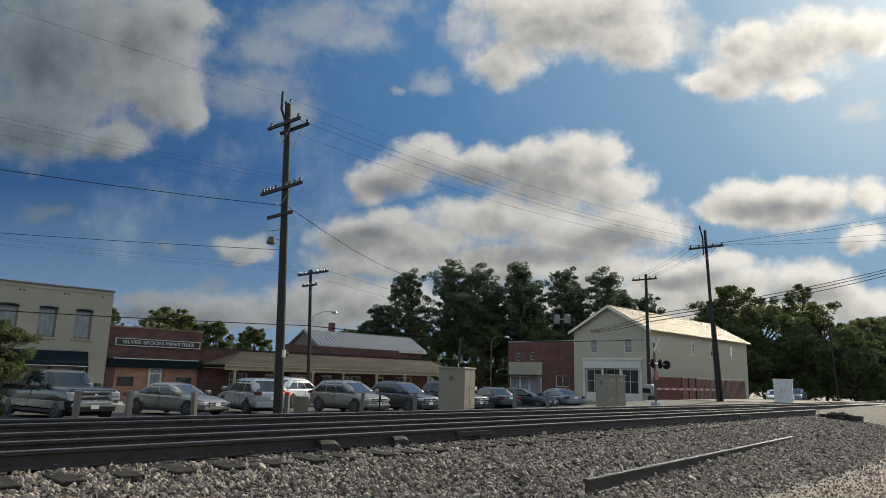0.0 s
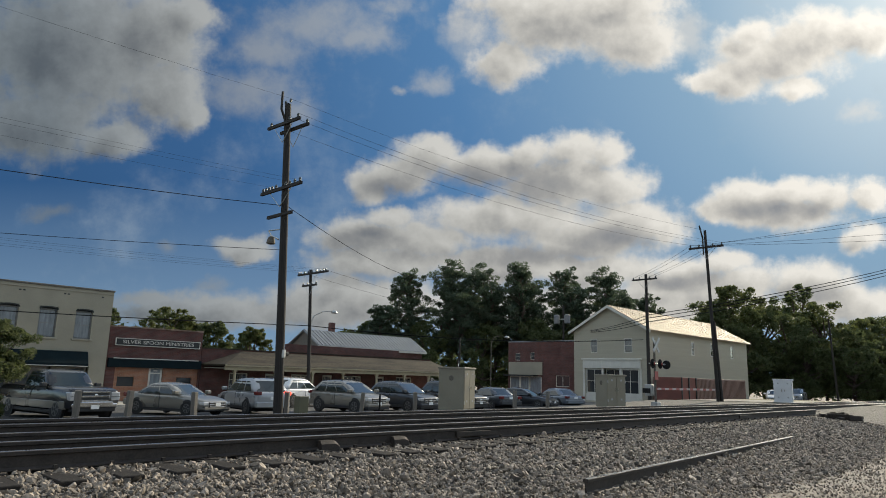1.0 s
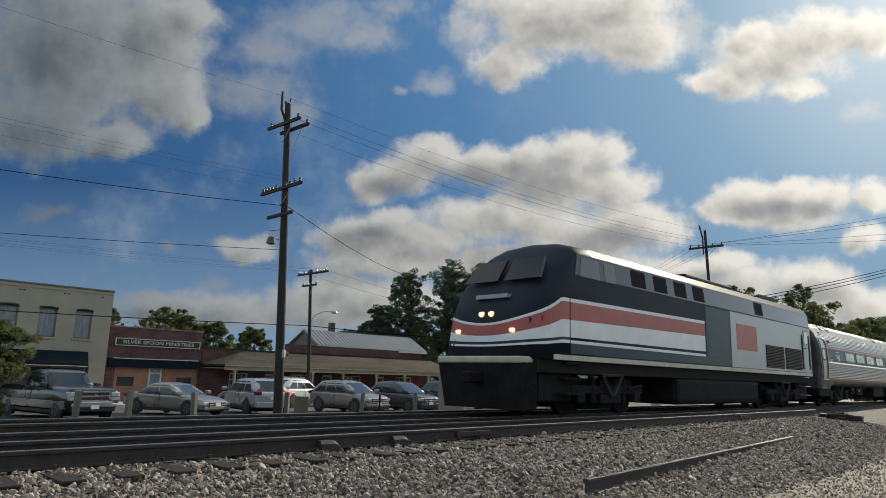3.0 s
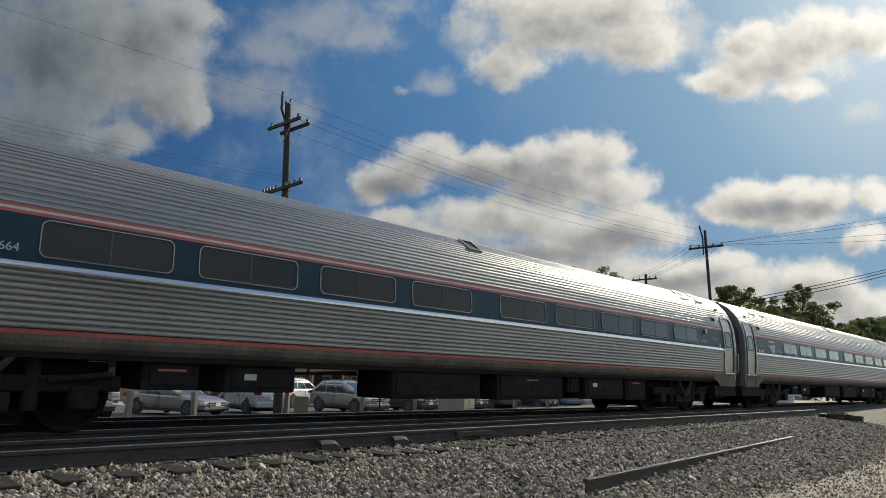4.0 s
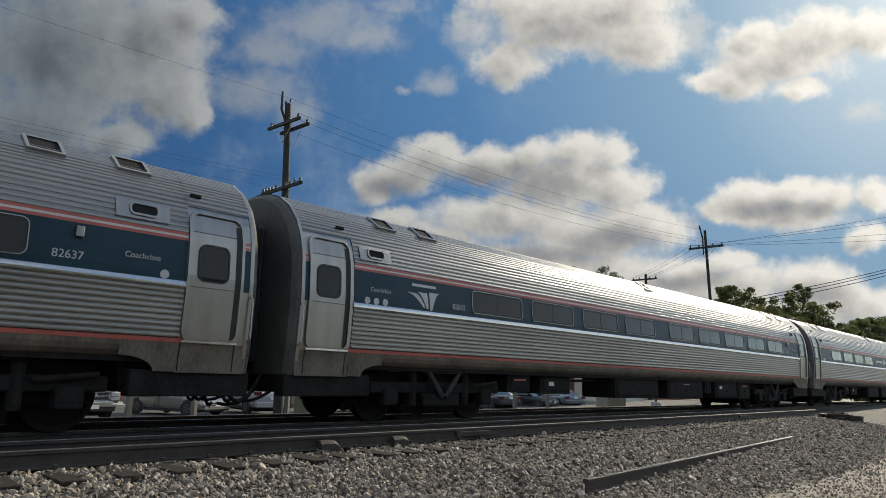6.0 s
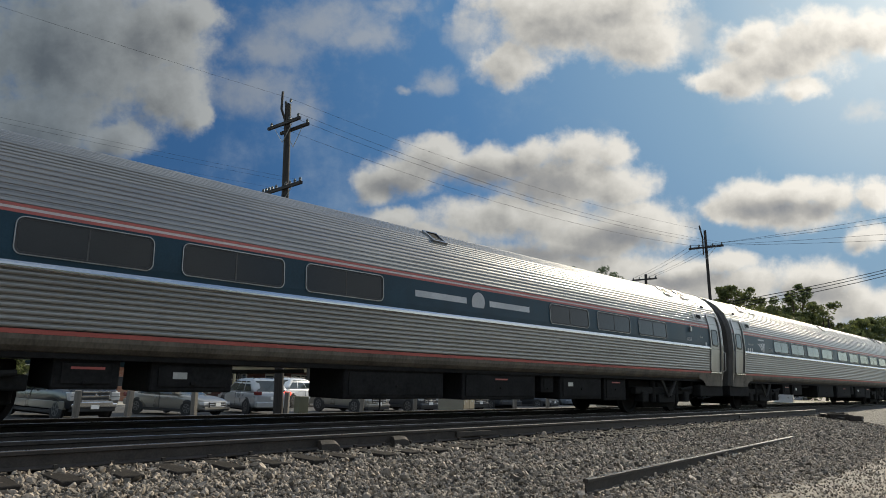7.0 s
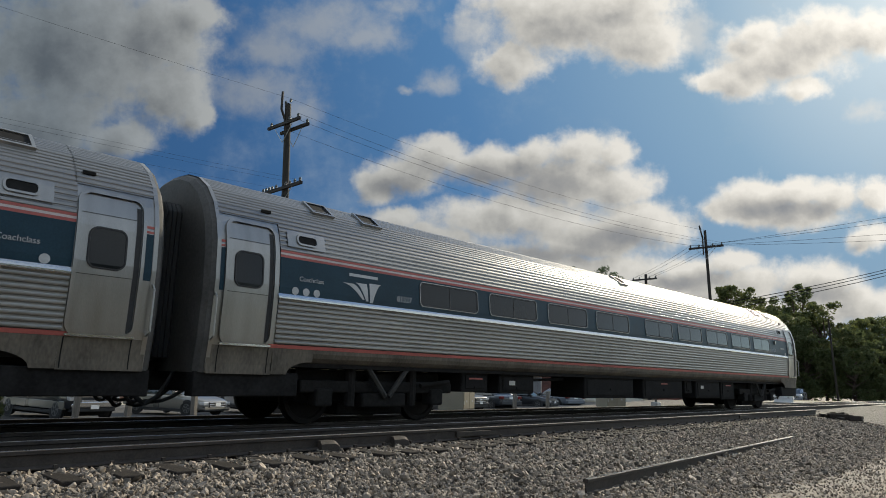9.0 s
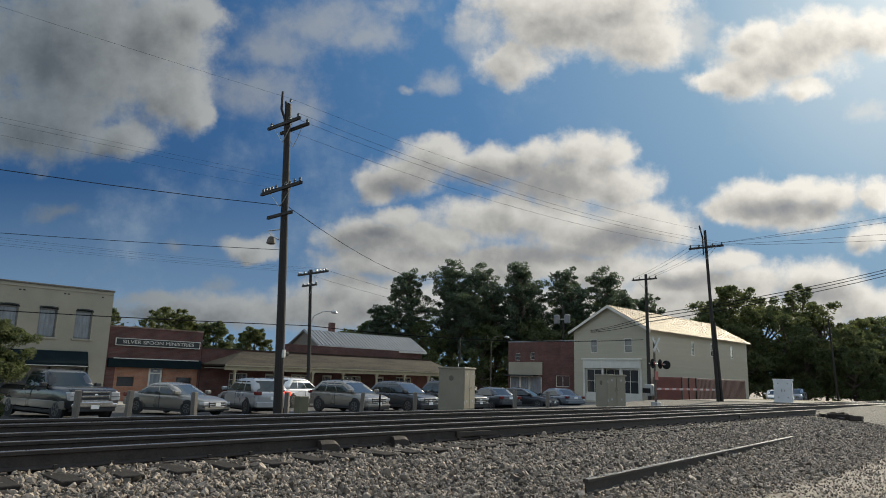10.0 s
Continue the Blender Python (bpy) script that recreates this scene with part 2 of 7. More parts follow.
def strip(bm, profile, x0, x1):
    """An open profile of (y, z) drawn out from x0 to x1."""
    a = [bm.verts.new((x0, y, z)) for y, z in profile]
    b = [bm.verts.new((x1, y, z)) for y, z in profile]
    for i in range(len(a) - 1):
        bm.faces.new((a[i], a[i + 1], b[i + 1], b[i]))
    return bm


def lathe(bm, prof, seg=16, axis="Z", at=(0, 0, 0)):
    """A closed turned shape from (radius, height) pairs."""
    rings = []
    for r, h in prof:
        ring = []
        for i in range(seg):
            a = 2 * math.pi * i / seg
            p = {"Z": (r * math.cos(a), r * math.sin(a), h), "Y": (r * math.cos(a), h, r * math.sin(a)), "X": (h, r * math.cos(a), r * math.sin(a))}[axis]
            ring.append(Vector(at) + Vector(p))
        rings.append(ring)
    return loft(bm, rings)


def words(name, text, size, m, material, parent, width=None):
    cu = bpy.data.curves.new(name, "FONT")
    cu.body, cu.size, cu.extrude, cu.align_x, cu.align_y = text, size, 0.002, "CENTER", "CENTER"
    tmp = bpy.data.objects.new(name, cu)
    scene.collection.objects.link(tmp)
    bpy.context.view_layer.update()
    me = bpy.data.meshes.new_from_object(tmp.evaluated_get(bpy.context.evaluated_depsgraph_get()))
    bpy.data.objects.remove(tmp)
    if width:
        w = max(v.co.x for v in me.vertices) - min(v.co.x for v in me.vertices)
        for v in me.vertices:
            v.co.x *= width / w
    me.materials.clear()
    me.materials.append(material)
    ob = new(name, me)
    ob.parent = parent
    ob.matrix_basis = m
    return ob


def wall(bm, x0, x1, z0, z1, openings, y0=0.0, y1=0.3):
    """A wall along x, between y0 and y1, with openings (x0, x1, z0, z1) cut through it."""
    xs = sorted({x0, x1, *[v for o in openings for v in o[:2]]})
    zs = sorted({z0, z1, *[v for o in openings for v in o[2:4]]})
    for a, b in zip(xs, xs[1:]):
        run = None
        for c, d in zip(zs, zs[1:]):
            hole = any(o[0] <= (a + b) / 2 <= o[1] and o[2] <= (c + d) / 2 <= o[3] for o in openings)
            if hole:
                if run:
                    box(bm, a, b, y0, y1, *run)
                run = None
            else:
                run = (run[0] if run else c, d)
        if run:
            box(bm, a, b, y0, y1, *run)
    bmesh.ops.remove_doubles(bm, verts=bm.verts, dist=1e-5)
    return bm


# ---- ground ----
def gz(x, y):
    """Height of the ground: a ballasted bank under the tracks, a lower yard on both sides."""
    near = np.interp(y, [-400, 2.0, 4.6, 6.5, 7.2, 12.6, 13.4, 15.0, 22.0, 28.0, 34, 600], [-0.72, -0.70, -0.60, -0.30, -0.235, -0.235, -0.34, -0.42, -0.70, -1.22, -1.3, -1.3])
    cross = np.interp(x, [30, 42, 60, 75], [0, 0.6, 0.6, 0])
    return near * (1 - cross * (1 if y < 22 else 0.35))


def ground_sheet():
    xs = np.unique(np.concatenate([np.linspace(-3000, -80, 6), np.linspace(-60, 120, 91), np.linspace(150, 3000, 8)]))
    ys = np.unique(np.concatenate([np.linspace(-3000, -50, 6), np.linspace(-20, 48, 86), np.linspace(60, 3500, 9)]))
    bm = bmesh.new()
    g = [[bm.verts.new((x, y, gz(x, y) - 0.03 + 0.012 * noise.noise((x * 0.7, y * 0.7, 0)))) for y in ys] for x in xs]
    for i in range(len(xs) - 1):
        for j in range(len(ys) - 1):
            bm.faces.new((g[i][j], g[i + 1][j], g[i + 1][j + 1], g[i][j + 1]))
    return tagged(part("ground", bm, DIRT), "pale gravelly dirt ground beside the railway", "ground", kind="structure")


ground = ground_sheet()


def patch(name, xs, ys, lift, material, label, category):
    bm = bmesh.new()
    g = [[bm.verts.new((x, y, gz(x, y) + lift)) for y in ys] for x in xs]
    for i in range(len(xs) - 1):
        for j in range(len(ys) - 1):
            bm.faces.new((g[i][j], g[i + 1][j], g[i + 1][j + 1], g[i][j + 1]))
    return tagged(part(name, bm, material), label, category, kind="structure")


patch("ballast_bed", np.linspace(-60, 300, 181), np.linspace(5.2, 13.9, 32), 0.0, GRAVEL, "grey crushed-stone ballast bed under the rails", "ballast")
patch("parking_lot", np.linspace(-40, 75, 40), np.linspace(24.5, 38.5, 20), 0.012, ASPHALT, "worn grey asphalt parking lot by the shops", "road")
patch("yard", np.linspace(-40, 44.3, 60), np.linspace(13.2, 24.6, 24), 0.008, YARD, "dark cinder and gravel yard beside the tracks", "ground")
patch("grass_verge", np.linspace(54, 130, 40), np.linspace(14.5, 24, 14), 0.012, GRASS, "dry grassy verge along the railway", "grass")


# ---- tracks ----
RAIL_PROFILE = [(-0.07, -0.186), (0.07, -0.186), (0.07, -0.175), (0.012, -0.155), (0.009, -0.05), (0.036, -0.04), (0.036, -0.006), (0.028, 0.0), (-0.028, 0.0), (-0.036, -0.006), (-0.036, -0.04), (-0.009, -0.05), (-0.012, -0.155), (-0.07, -0.175)]


def rail(name, pts, parent=None, top=0.0, label=""):
    """A rail along (x, y) points, with a worn bright band on its head."""
    bm = bmesh.new()
    rings = []
    for x, y in pts:
        rings.append([(x, y + a, top + b) for a, b in RAIL_PROFILE])
    loft(bm, rings)
    ob = part(name, bm, RAIL, parent, label)
    bm = bmesh.new()
    loft(bm, [[(x, y - 0.027, top + 0.0003), (x, y + 0.027, top + 0.0003), (x, y + 0.026, top + 0.0022), (x, y - 0.026, top + 0.0022)] for x, y in pts])
    part("running_surface", bm, RAIL_TOP, ob)
    return ob


main_track = thing("main_track", pose(0, 0, 0), "main railway track with worn bright rail heads on timber ties", "railway track", kind="structure")
rail("rail", [(-60, 9.76), (400, 9.76)], main_track)
rail("rail", [(-60, 11.195), (400, 11.195)], main_track)
rail("rail", [(-60, 12.15), (70, 12.15)], main_track)
siding = thing("siding_track", pose(0, 0, 0), "rusty siding rails joining the main track at a turnout", "railway track", kind="structure")


def near_y(x):
    return 7.70 + 0.0155 * x


rail("rail", [(x, near_y(x)) for x in (-30, 0, 10, 20, 29)], siding)
rail("rail", [(x, near_y(x) + 0.95) for x in (-30, 0, 10, 18, 27)], siding)
for x0 in (8.35, 21.0):
    part("joint_bar", B(x0, x0 + 0.85, near_y(x0) - 0.05, near_y(x0) - 0.012, -0.14, -0.055, 0.006), RAIL, siding, "bolted steel joint bar")
plate_mesh, spike_mesh = bpy.data.meshes.new("tie_plate"), bpy.data.meshes.new("spike")
for me, bmx, mt in ((plate_mesh, B(-0.09, 0.09, -0.17, 0.17, 0, 0.016), RAIL), (spike_mesh, B(-0.018, 0.018, -0.03, 0.02, 0, 0.04), RAIL)):
    bmx.to_mesh(me)
    bmx.free()
    me.materials.append(mt)
for i in range(48):
    x = -1 + i * 0.55
    for me, nm, dy, dz in ((plate_mesh, "tie_plate", 0.0, -0.203), (spike_mesh, "spike", -0.095, -0.183)):
        o = new(nm, me)
        o.parent = siding
        o.matrix_basis = pose(x, near_y(x) + dy, dz)
tie_bm = B(-0.115, 0.115, -1.3, 1.3, -0.18, 0, 0.012)
tie_mesh = bpy.data.meshes.new("tie")
tie_bm.to_mesh(tie_bm and tie_mesh)
tie_bm.free()
tie_mesh.materials.append(TIE)
rng = random.Random(5)
for i in range(150):
    x = -8 + i * 0.55
    o = new("tie", tie_mesh)
    o.parent = main_track
    o.matrix_basis = pose(x + rng.uniform(-0.03, 0.03), 10.48, -0.188, 0, 0, rng.uniform(-1, 1))
for i in range(66):
    x = -6 + i * 0.55
    o = new("tie", tie_mesh)
    o.parent = siding
    o.matrix_basis = pose(x + rng.uniform(-0.04, 0.04), near_y(x) + 0.45, -0.198, 0, 0, rng.uniform(-1.5, 1.5))

loose = thing("loose_rail", pose(7.53, 4.80, -0.56 + 0.0, 0, 0, 4.9), "rusty length of spare rail with joint bar lying on ballast", "rail")
bm = bmesh.new()
loft(bm, [[(x, a, 0.186 + b) for a, b in RAIL_PROFILE] for x in (0, 4, 8, 10.9)])
lr = part("rail_bar", bm, RAIL, loose)
bm = bmesh.new()
loft(bm, [[(x, -0.03, 0.1863), (x, 0.03, 0.1863), (x, 0.029, 0.188), (x, -0.029, 0.188)] for x in (0.02, 10.88)])
part("running_surface", bm, RAIL_TOP, loose, "dulled steel running surface")
part("joint_bar", B(5.3, 6.2, -0.035, -0.01, 0.05, 0.135, 0.006), RAIL, loose, "bolted steel joint bar")
for i in range(4):
    part("bolt", R((5.42 + i * 0.22, -0.06, 0.092), (5.42 + i * 0.22, -0.03, 0.092), 0.018, seg=6), GALV, loose)

# ---- train ----
LETTER = mat("pale_grey_lettering", (0.42, 0.43, 0.44), 0.5)
SPEED, T_REF = 35.05, 4.5
TRACK_Y = 10.478
HALF = [(1.52, 0.98), (1.56, 1.25), (1.595, 1.90), (1.60, 2.10), (1.565, 2.58), (1.55, 2.70), (1.46, 3.00), (1.31, 3.29), (1.06, 3.565), (0.74, 3.765), (0.37, 3.88), (0.0, 3.91)]


def side_y(z):
    return float(np.interp(z, [h[1] for h in HALF], [h[0] for h in HALF]))


def fluted(z0, z1, pitch, depth):
    """(half width, z) pairs of a ribbed skin between two heights on the upright side."""
    n = max(1, round((z1 - z0) / pitch))
    out = []
    for i in range(n):
        a = z0 + (z1 - z0) * i / n
        h = (z1 - z0) / n
        for f, d in ((0.0, 0), (0.10, 0.75), (0.28, 1), (0.50, 0.95), (0.72, 0.55), (0.86, 0)):
            z = a + h * f
            out.append((side_y(z) + depth * d, z))
    out.append((side_y(z1), z1))
    return out


def fluted_roof():
    """The same ribs carried over the roof, from one cant rail to the other."""
    pts = [Vector((h[0], h[1])) for h in HALF if h[1] >= 2.70]
    dense = []
    for a, b in zip(pts, pts[1:]):
        n = max(1, round((b - a).length / 0.075))
        for i in range(n):
            t, nrm = (b - a).normalized(), Vector((b.y - a.y, a.x - b.x))
            nrm = nrm.normalized() if nrm.x + nrm.y > 0 else -nrm.normalized()
            base = a + (b - a) * (i / n)
            step = (b - a).length / n
            for f, d in ((0.0, 0), (0.10, 0.009), (0.35, 0.0125), (0.62, 0.010), (0.80, 0)):
                dense.append(base + t * step * f + nrm * d)
    dense.append(pts[-1])
    half = [(p.x, p.y) for p in dense]
    return [(-y, z) for y, z in half] + [(y, z) for y, z in half[::-1][1:]]


def both(profile):
    return [[(-y, z) for y, z in profile], [(y, z) for y, z in profile]]


B0, B1 = -11.53, 11.55     # belt ends, in the coach's own length
END = 12.57


def plate(bm, x0, x1, z0, z1, out, side=-1, nz=6):
    """A thin skin panel following the curved side."""
    prof = [(side * (side_y(z0 + (z1 - z0) * i / nz) + out), z0 + (z1 - z0) * i / nz) for i in range(nz + 1)]
    return strip(bm, prof, x0, x1)


def rounded(x0, x1, z0, z1, r, grow=0.0, steps=10):
    """Points round a rectangle with rounded corners, its upright sides divided so that they can bend with the skin."""
    pts = []
    for k in range(steps):
        pts.append((x1 + grow, z0 + r + (z1 - z0 - 2 * r) * k / steps))
    for cx, cz, a0 in ((x1 - r, z1 - r, 0), (x0 + r, z1 - r, 90)):
        pts += [(cx + (r + grow) * math.cos(radians(a0 + 18 * q)), cz + (r + grow) * math.sin(radians(a0 + 18 * q))) for q in range(5 + (a0 == 90))]
    for k in range(1, steps):
        pts.append((x0 - grow, z1 - r - (z1 - z0 - 2 * r) * k / steps))
    for cx, cz, a0 in ((x0 + r, z0 + r, 180), (x1 - r, z0 + r, 270)):
        pts += [(cx + (r + grow) * math.cos(radians(a0 + 18 * q)), cz + (r + grow) * math.sin(radians(a0 + 18 * q))) for q in range(5)]
    return pts


def round_plate(bm, x0, x1, z0, z1, r, out, side=-1):
    """A panel with rounded corners on the curved side, in level rows."""
    hs = [r * (1 - math.cos(radians(18 * q))) for q in range(6)]
    zs = [z0 + h for h in hs] + [z0 + r + (z1 - z0 - 2 * r) * k / 10 for k in range(1, 10)] + [z1 - h for h in hs[::-1]]
    rows = []
    for z in zs:
        d = max(0.0, z0 + r - z, z - z1 + r)
        inset = r - math.sqrt(max(0.0, r * r - d * d))
        rows.append([bm.verts.new((x, side * (side_y(z) + out), z)) for x in (x0 + inset, x1 - inset)])
    for a, b in zip(rows, rows[1:]):
        bm.faces.new((a[0], a[1], b[1], b[0]))
    return bm


def roof_hatch(parent, x, side, half=0.23):
    """A framed intake lying flush on the slope of the roof."""
    a, b = Vector((1.15, 3.475)), Vector((0.80, 3.735))
    t = (b - a).normalized()
    n = Vector((-t.y, t.x)) if t.x * -1 < 0 else Vector((t.y, -t.x))

    def slab(bm, x0, x1, u0, u1, lo, hi):
        ring = []
        for u, h in ((u0, lo), (u1, lo), (u1, hi), (u0, hi)):
            q = a + t * u + n * h
            ring.append((side * q.x, q.y))
        loft(bm, [[(xx, y, z) for y, z in ring] for xx in (x0, x1)])
    L = (b - a).length
    bm = bmesh.new()
    for x0, x1, u0, u1 in ((x - half, x - half + 0.045, 0, L), (x + half - 0.045, x + half, 0, L), (x - half + 0.046, x + half - 0.046, 0, 0.045), (x - half + 0.046, x + half - 0.046, L - 0.045, L)):
        slab(bm, x0, x1, u0, u1, -0.03, 0.05)
    h = part("roof_hatch", bm, STEEL_DOOR, parent, "steel-framed roof intake")
    bm = bmesh.new()
    slab(bm, x - half + 0.045, x + half - 0.045, 0.045, L - 0.045, -0.03, 0.028)
    part("hatch_mesh", bm, UNDER, h)


def round_frame(bm, x0, x1, z0, z1, r, w, out, side=-1):
    inner, outer = rounded(x0, x1, z0, z1, r), rounded(x0, x1, z0, z1, r, w)
    rows = []
    for lst, o in ((inner, 0.0), (inner, out), (outer, out), (outer, 0.0)):
        rows.append([bm.verts.new((x, side * (side_y(z) + o), z)) for x, z in lst])
    for a, b in zip(rows, rows[1:]):
        for i in range(len(a)):
            j = (i + 1) % len(a)
            bm.faces.new((a[i], a[j], b[j], b[i]))
    return bm


def bogie(parent, x, wheel_r=0.457, base=2.6):
    b = part("bogie", B(x - 0.25, x + 0.25, -1.15, 1.15, 0.45, 0.85), BOGIE, parent)
    part("bogie_frame", B(x - 1.68, x + 1.68, -1.0, 1.0, 0.34, 0.90, 0.05), UNDER, b)
    part("brake_rigging", B(x - 0.75, x + 0.75, -0.95, 0.95, 0.14, 0.339, 0.03), UNDER, b)
    for s in (-1, 1):
        part("side_frame", B(x - 1.75, x + 1.75, *sorted((s * 1.09, s * 1.27)), 0.52, 0.72, 0.03), BOGIE, b)
        part("spring_seat", B(x - 0.5, x + 0.5, *sorted((s * 1.08, s * 1.32)), 0.28, 0.519, 0.03), BOGIE, b)
        for dx in (-base / 2, base / 2):
            part("axle_box", B(x + dx - 0.17, x + dx + 0.17, *sorted((s * 1.07, s * 1.33)), 0.30, 0.60, 0.04), BOGIE, b)
            part("spring", R((x + dx * 0.55, s * 1.22, 0.3), (x + dx * 0.55, s * 1.22, 0.95), 0.09), BOGIE, b)
        part("brace", tube(bmesh.new(), [(x - 0.04, s * 1.37, 0.46), (x - 0.5, s * 1.37, 1.0), (x + 0.5, s * 1.37, 1.0), (x + 0.04, s * 1.37, 0.46)], 0.05, 6), BRACE, b, "dusty grey V-shaped brace")
        part("damper", R((x + 0.85, s * 1.33, 0.66), (x + 1.6, s * 1.33, 0.74), 0.04), BOGIE, b)
    for dx in (-base / 2, base / 2):
        w = part("wheelset", R((x + dx, -0.8, wheel_r), (x + dx, 0.8, wheel_r), 0.085), WHEEL, b)
        for s in (-1, 1):
            bm = bmesh.new()
            r = wheel_r
            lathe(bm, [(0.10, -0.09), (0.13, -0.07), (r - 0.09, -0.035), (r - 0.07, -0.068), (r, -0.068), (r + 0.005, 0.04), (r + 0.027, 0.05), (r + 0.02, 0.072), (r - 0.07, 0.07), (0.14, 0.06)], 28, "Y")
            for v in bm.verts:
                v.co.y *= -s
                v.co += Vector((x + dx, s * 0.755, wheel_r))
            part("wheel", bm, WHEEL, b, smooth=False)
    return b


WINDOWS = [-8.56, -6.58, -4.53, -2.50, 0.01, 2.02, 4.02, 6.02, 8.0]


def coach(windows, logo=True, service=False):
    c = thing("passenger_coach", pose(0, 0, 0), "fluted stainless steel passenger coach with dark blue window band", "train coach", "coaches of the train")
    skin = fluted_roof()
    bm = strip(bmesh.new(), skin, B0, B1)
    for e in (-1, 1):
        strip(bm, [q for q in skin if q[1] > 3.12], *sorted((e * 11.53, e * END)))
    part("roof", bm, STEEL, c, "ribbed stainless steel roof")
    for side, prof in zip((-1, 1), both(fluted(1.25, 1.925, 0.075, 0.017))):
        part("fluted_side", strip(bmesh.new(), prof, B0, B1), STEEL_LOWER, c, "ribbed steel lower side, dulled by grime")
        part("window_band", plate(bmesh.new(), B0, B1, 2.02, 2.585, 0.004, side), BLUE, c, "dark blue painted band")
        bm = bmesh.new()
        y = side * (side_y(1.93))
        loft(bm, [[(x, y - side * 0.02, 1.925), (x, y + side * 0.026, 1.926), (x, y + side * 0.038, 1.945), (x, y + side * 0.038, 1.965), (x, y + side * 0.028, 1.99), (x, y + side * 0.012, 2.018), (x, y - side * 0.02, 2.024)] for x in (B0 - 0.02, B1 + 0.02)])
        part("belt_rail", bm, STEEL_BRIGHT, c, "bright steel belt moulding")
        for z0, z1, m, nm in ((2.587, 2.625, RED, "red_stripe"), (2.627, 2.660, FADED, "white_stripe"), (2.662, 2.70, RED, "red_stripe")):
            part(nm, plate(bmesh.new(), B0, B1, z0, z1, 0.006, side, 1), m, c)
        part("lower_red_stripe", plate(bmesh.new(), B0 - 0.1, B1 + 0.1, 1.19, 1.245, 0.008, side, 1), RED, c)
        part("skirt", strip(bmesh.new(), [(side * yy, zz) for yy, zz in ((1.556, 1.188), (1.548, 1.13), (1.515, 1.06), (1.45, 1.0), (1.36, 0.965))], B0 - 0.1, B1 + 0.1), STEEL_DIRTY, c, "grimy steel side sill")
        # vestibule ends
        for e in (-1, 1):
            xa, xb = sorted((e * (END), e * 11.54))
            part("vestibule_panel", plate(bmesh.new(), xa, xb, 0.80, 3.135, 0.002, side, 14), STEEL_DOOR, c, "smooth steel vestibule panel")
            lo, hi = (11.60, 12.36) if e > 0 else (-12.40, -11.64)
            part("grime_panel", plate(bmesh.new(), xa, xb, 0.79, 1.19, 0.006, side, 3), STEEL_DIRTY, c, "rust-brown grime on the lower vestibule")
            d = part("door", bmesh.new(), STEEL_DOOR, c, "steel side door with a small window")
            bm = bmesh.new()
            round_plate(bm, lo, hi, 1.23, 3.02, 0.13, 0.006, side)
            bm.to_mesh(d.data)
            bm.free()
            part("door_frame", round_frame(bmesh.new(), lo, hi, 1.23, 3.02, 0.13, 0.045, 0.04, side), STEEL_DOOR, d)
            # flat dark strip painted for the shade along the recess's +x edge
            part("door_edge_shade", plate(bmesh.new(), hi - 0.075, hi - 0.006, 1.26, 2.92, 0.010, side, 14), RUBBER, d, "dark strip painted as the shade of the door recess")
            part("kick_seam", plate(bmesh.new(), lo + 0.01, hi - 0.08, 1.955, 1.965, 0.010, side, 1), END_GREY, d)
            part("head_seam", plate(bmesh.new(), lo + 0.01, hi - 0.08, 2.74, 2.75, 0.010, side, 1), END_GREY, d)
            bm = bmesh.new()
            round_plate(bm, lo + 0.13, hi - 0.20, 2.06, 2.56, 0.1, 0.014, side)
            part("door_window", bm, TRAIN_GLASS, d)
            part("door_window_frame", round_frame(bmesh.new(), lo + 0.13, hi - 0.20, 2.06, 2.56, 0.1, 0.022, 0.022, side), RUBBER, d)
            part("door_sill", B(lo - 0.03, hi + 0.03, *sorted((side * 1.54, side * 1.60)), 1.195, 1.222), STEEL_BRIGHT, c)
            for sx in (lo - 0.02, hi + 0.02):
                part("panel_seam", plate(bmesh.new(), sx - 0.008, sx + 0.008, 0.81, 1.185, 0.011, side, 4), UNDER, c)
            xa, xb = sorted((e * (12.41 if e > 0 else 12.45), e * 12.515))
            part("blue_flash", plate(bmesh.new(), xa, xb, 1.96, 2.585, 0.009, side), BLUE, c)
            part("red_flash", plate(bmesh.new(), xa, xb, 2.60, 2.63, 0.006, side, 1), RED, c)
            part("red_flash", plate(bmesh.new(), xa, xb, 2.665, 2.70, 0.006, side, 1), RED, c)
            hx = e * 12.56
            part("grab_iron", tube(bmesh.new(), [(hx, side * 1.57, 1.25), (hx, side * 1.66, 1.30), (hx, side * 1.67, 1.85), (hx, side * 1.6, 1.92)], 0.013), GALV, c)
            # vestibule vent and roof hatches
            vx = e * 10.98
            v = part("side_vent", round_frame(bmesh.new(), vx - 0.22, vx + 0.12, 2.855, 2.985, 0.05, 0.03, 0.045, side), STEEL_DOOR, c)
            bm = bmesh.new()
            round_plate(bm, vx - 0.22, vx + 0.12, 2.855, 2.985, 0.05, 0.030, side)
            part("vent_mesh", bm, UNDER, v)
            bm = bmesh.new()
            plate(bm, vx - 0.42, vx + 0.30, 2.78, 3.05, 0.024, side, 4)
            part("vent_surround", bm, STEEL_DOOR, c, "smooth steel plate round the vent")
            for k in ((10.87, 9.77) if e > 0 else (-10.5, -9.42)):
                roof_hatch(c, k, side)
            if e > 0:
                part("marker_lamp", B(e * 10.15 - 0.05, e * 10.15 + 0.05, *sorted((side * 1.54, side * 1.64)), 2.40, 2.54, 0.015), STEEL_DOOR, c)
            part("roof_lamp", B(e * 11.7 - 0.08, e * 11.7 + 0.08, *sorted((side * 1.22, side * 1.34)), 3.28, 3.33, 0.01), UNDER, c)
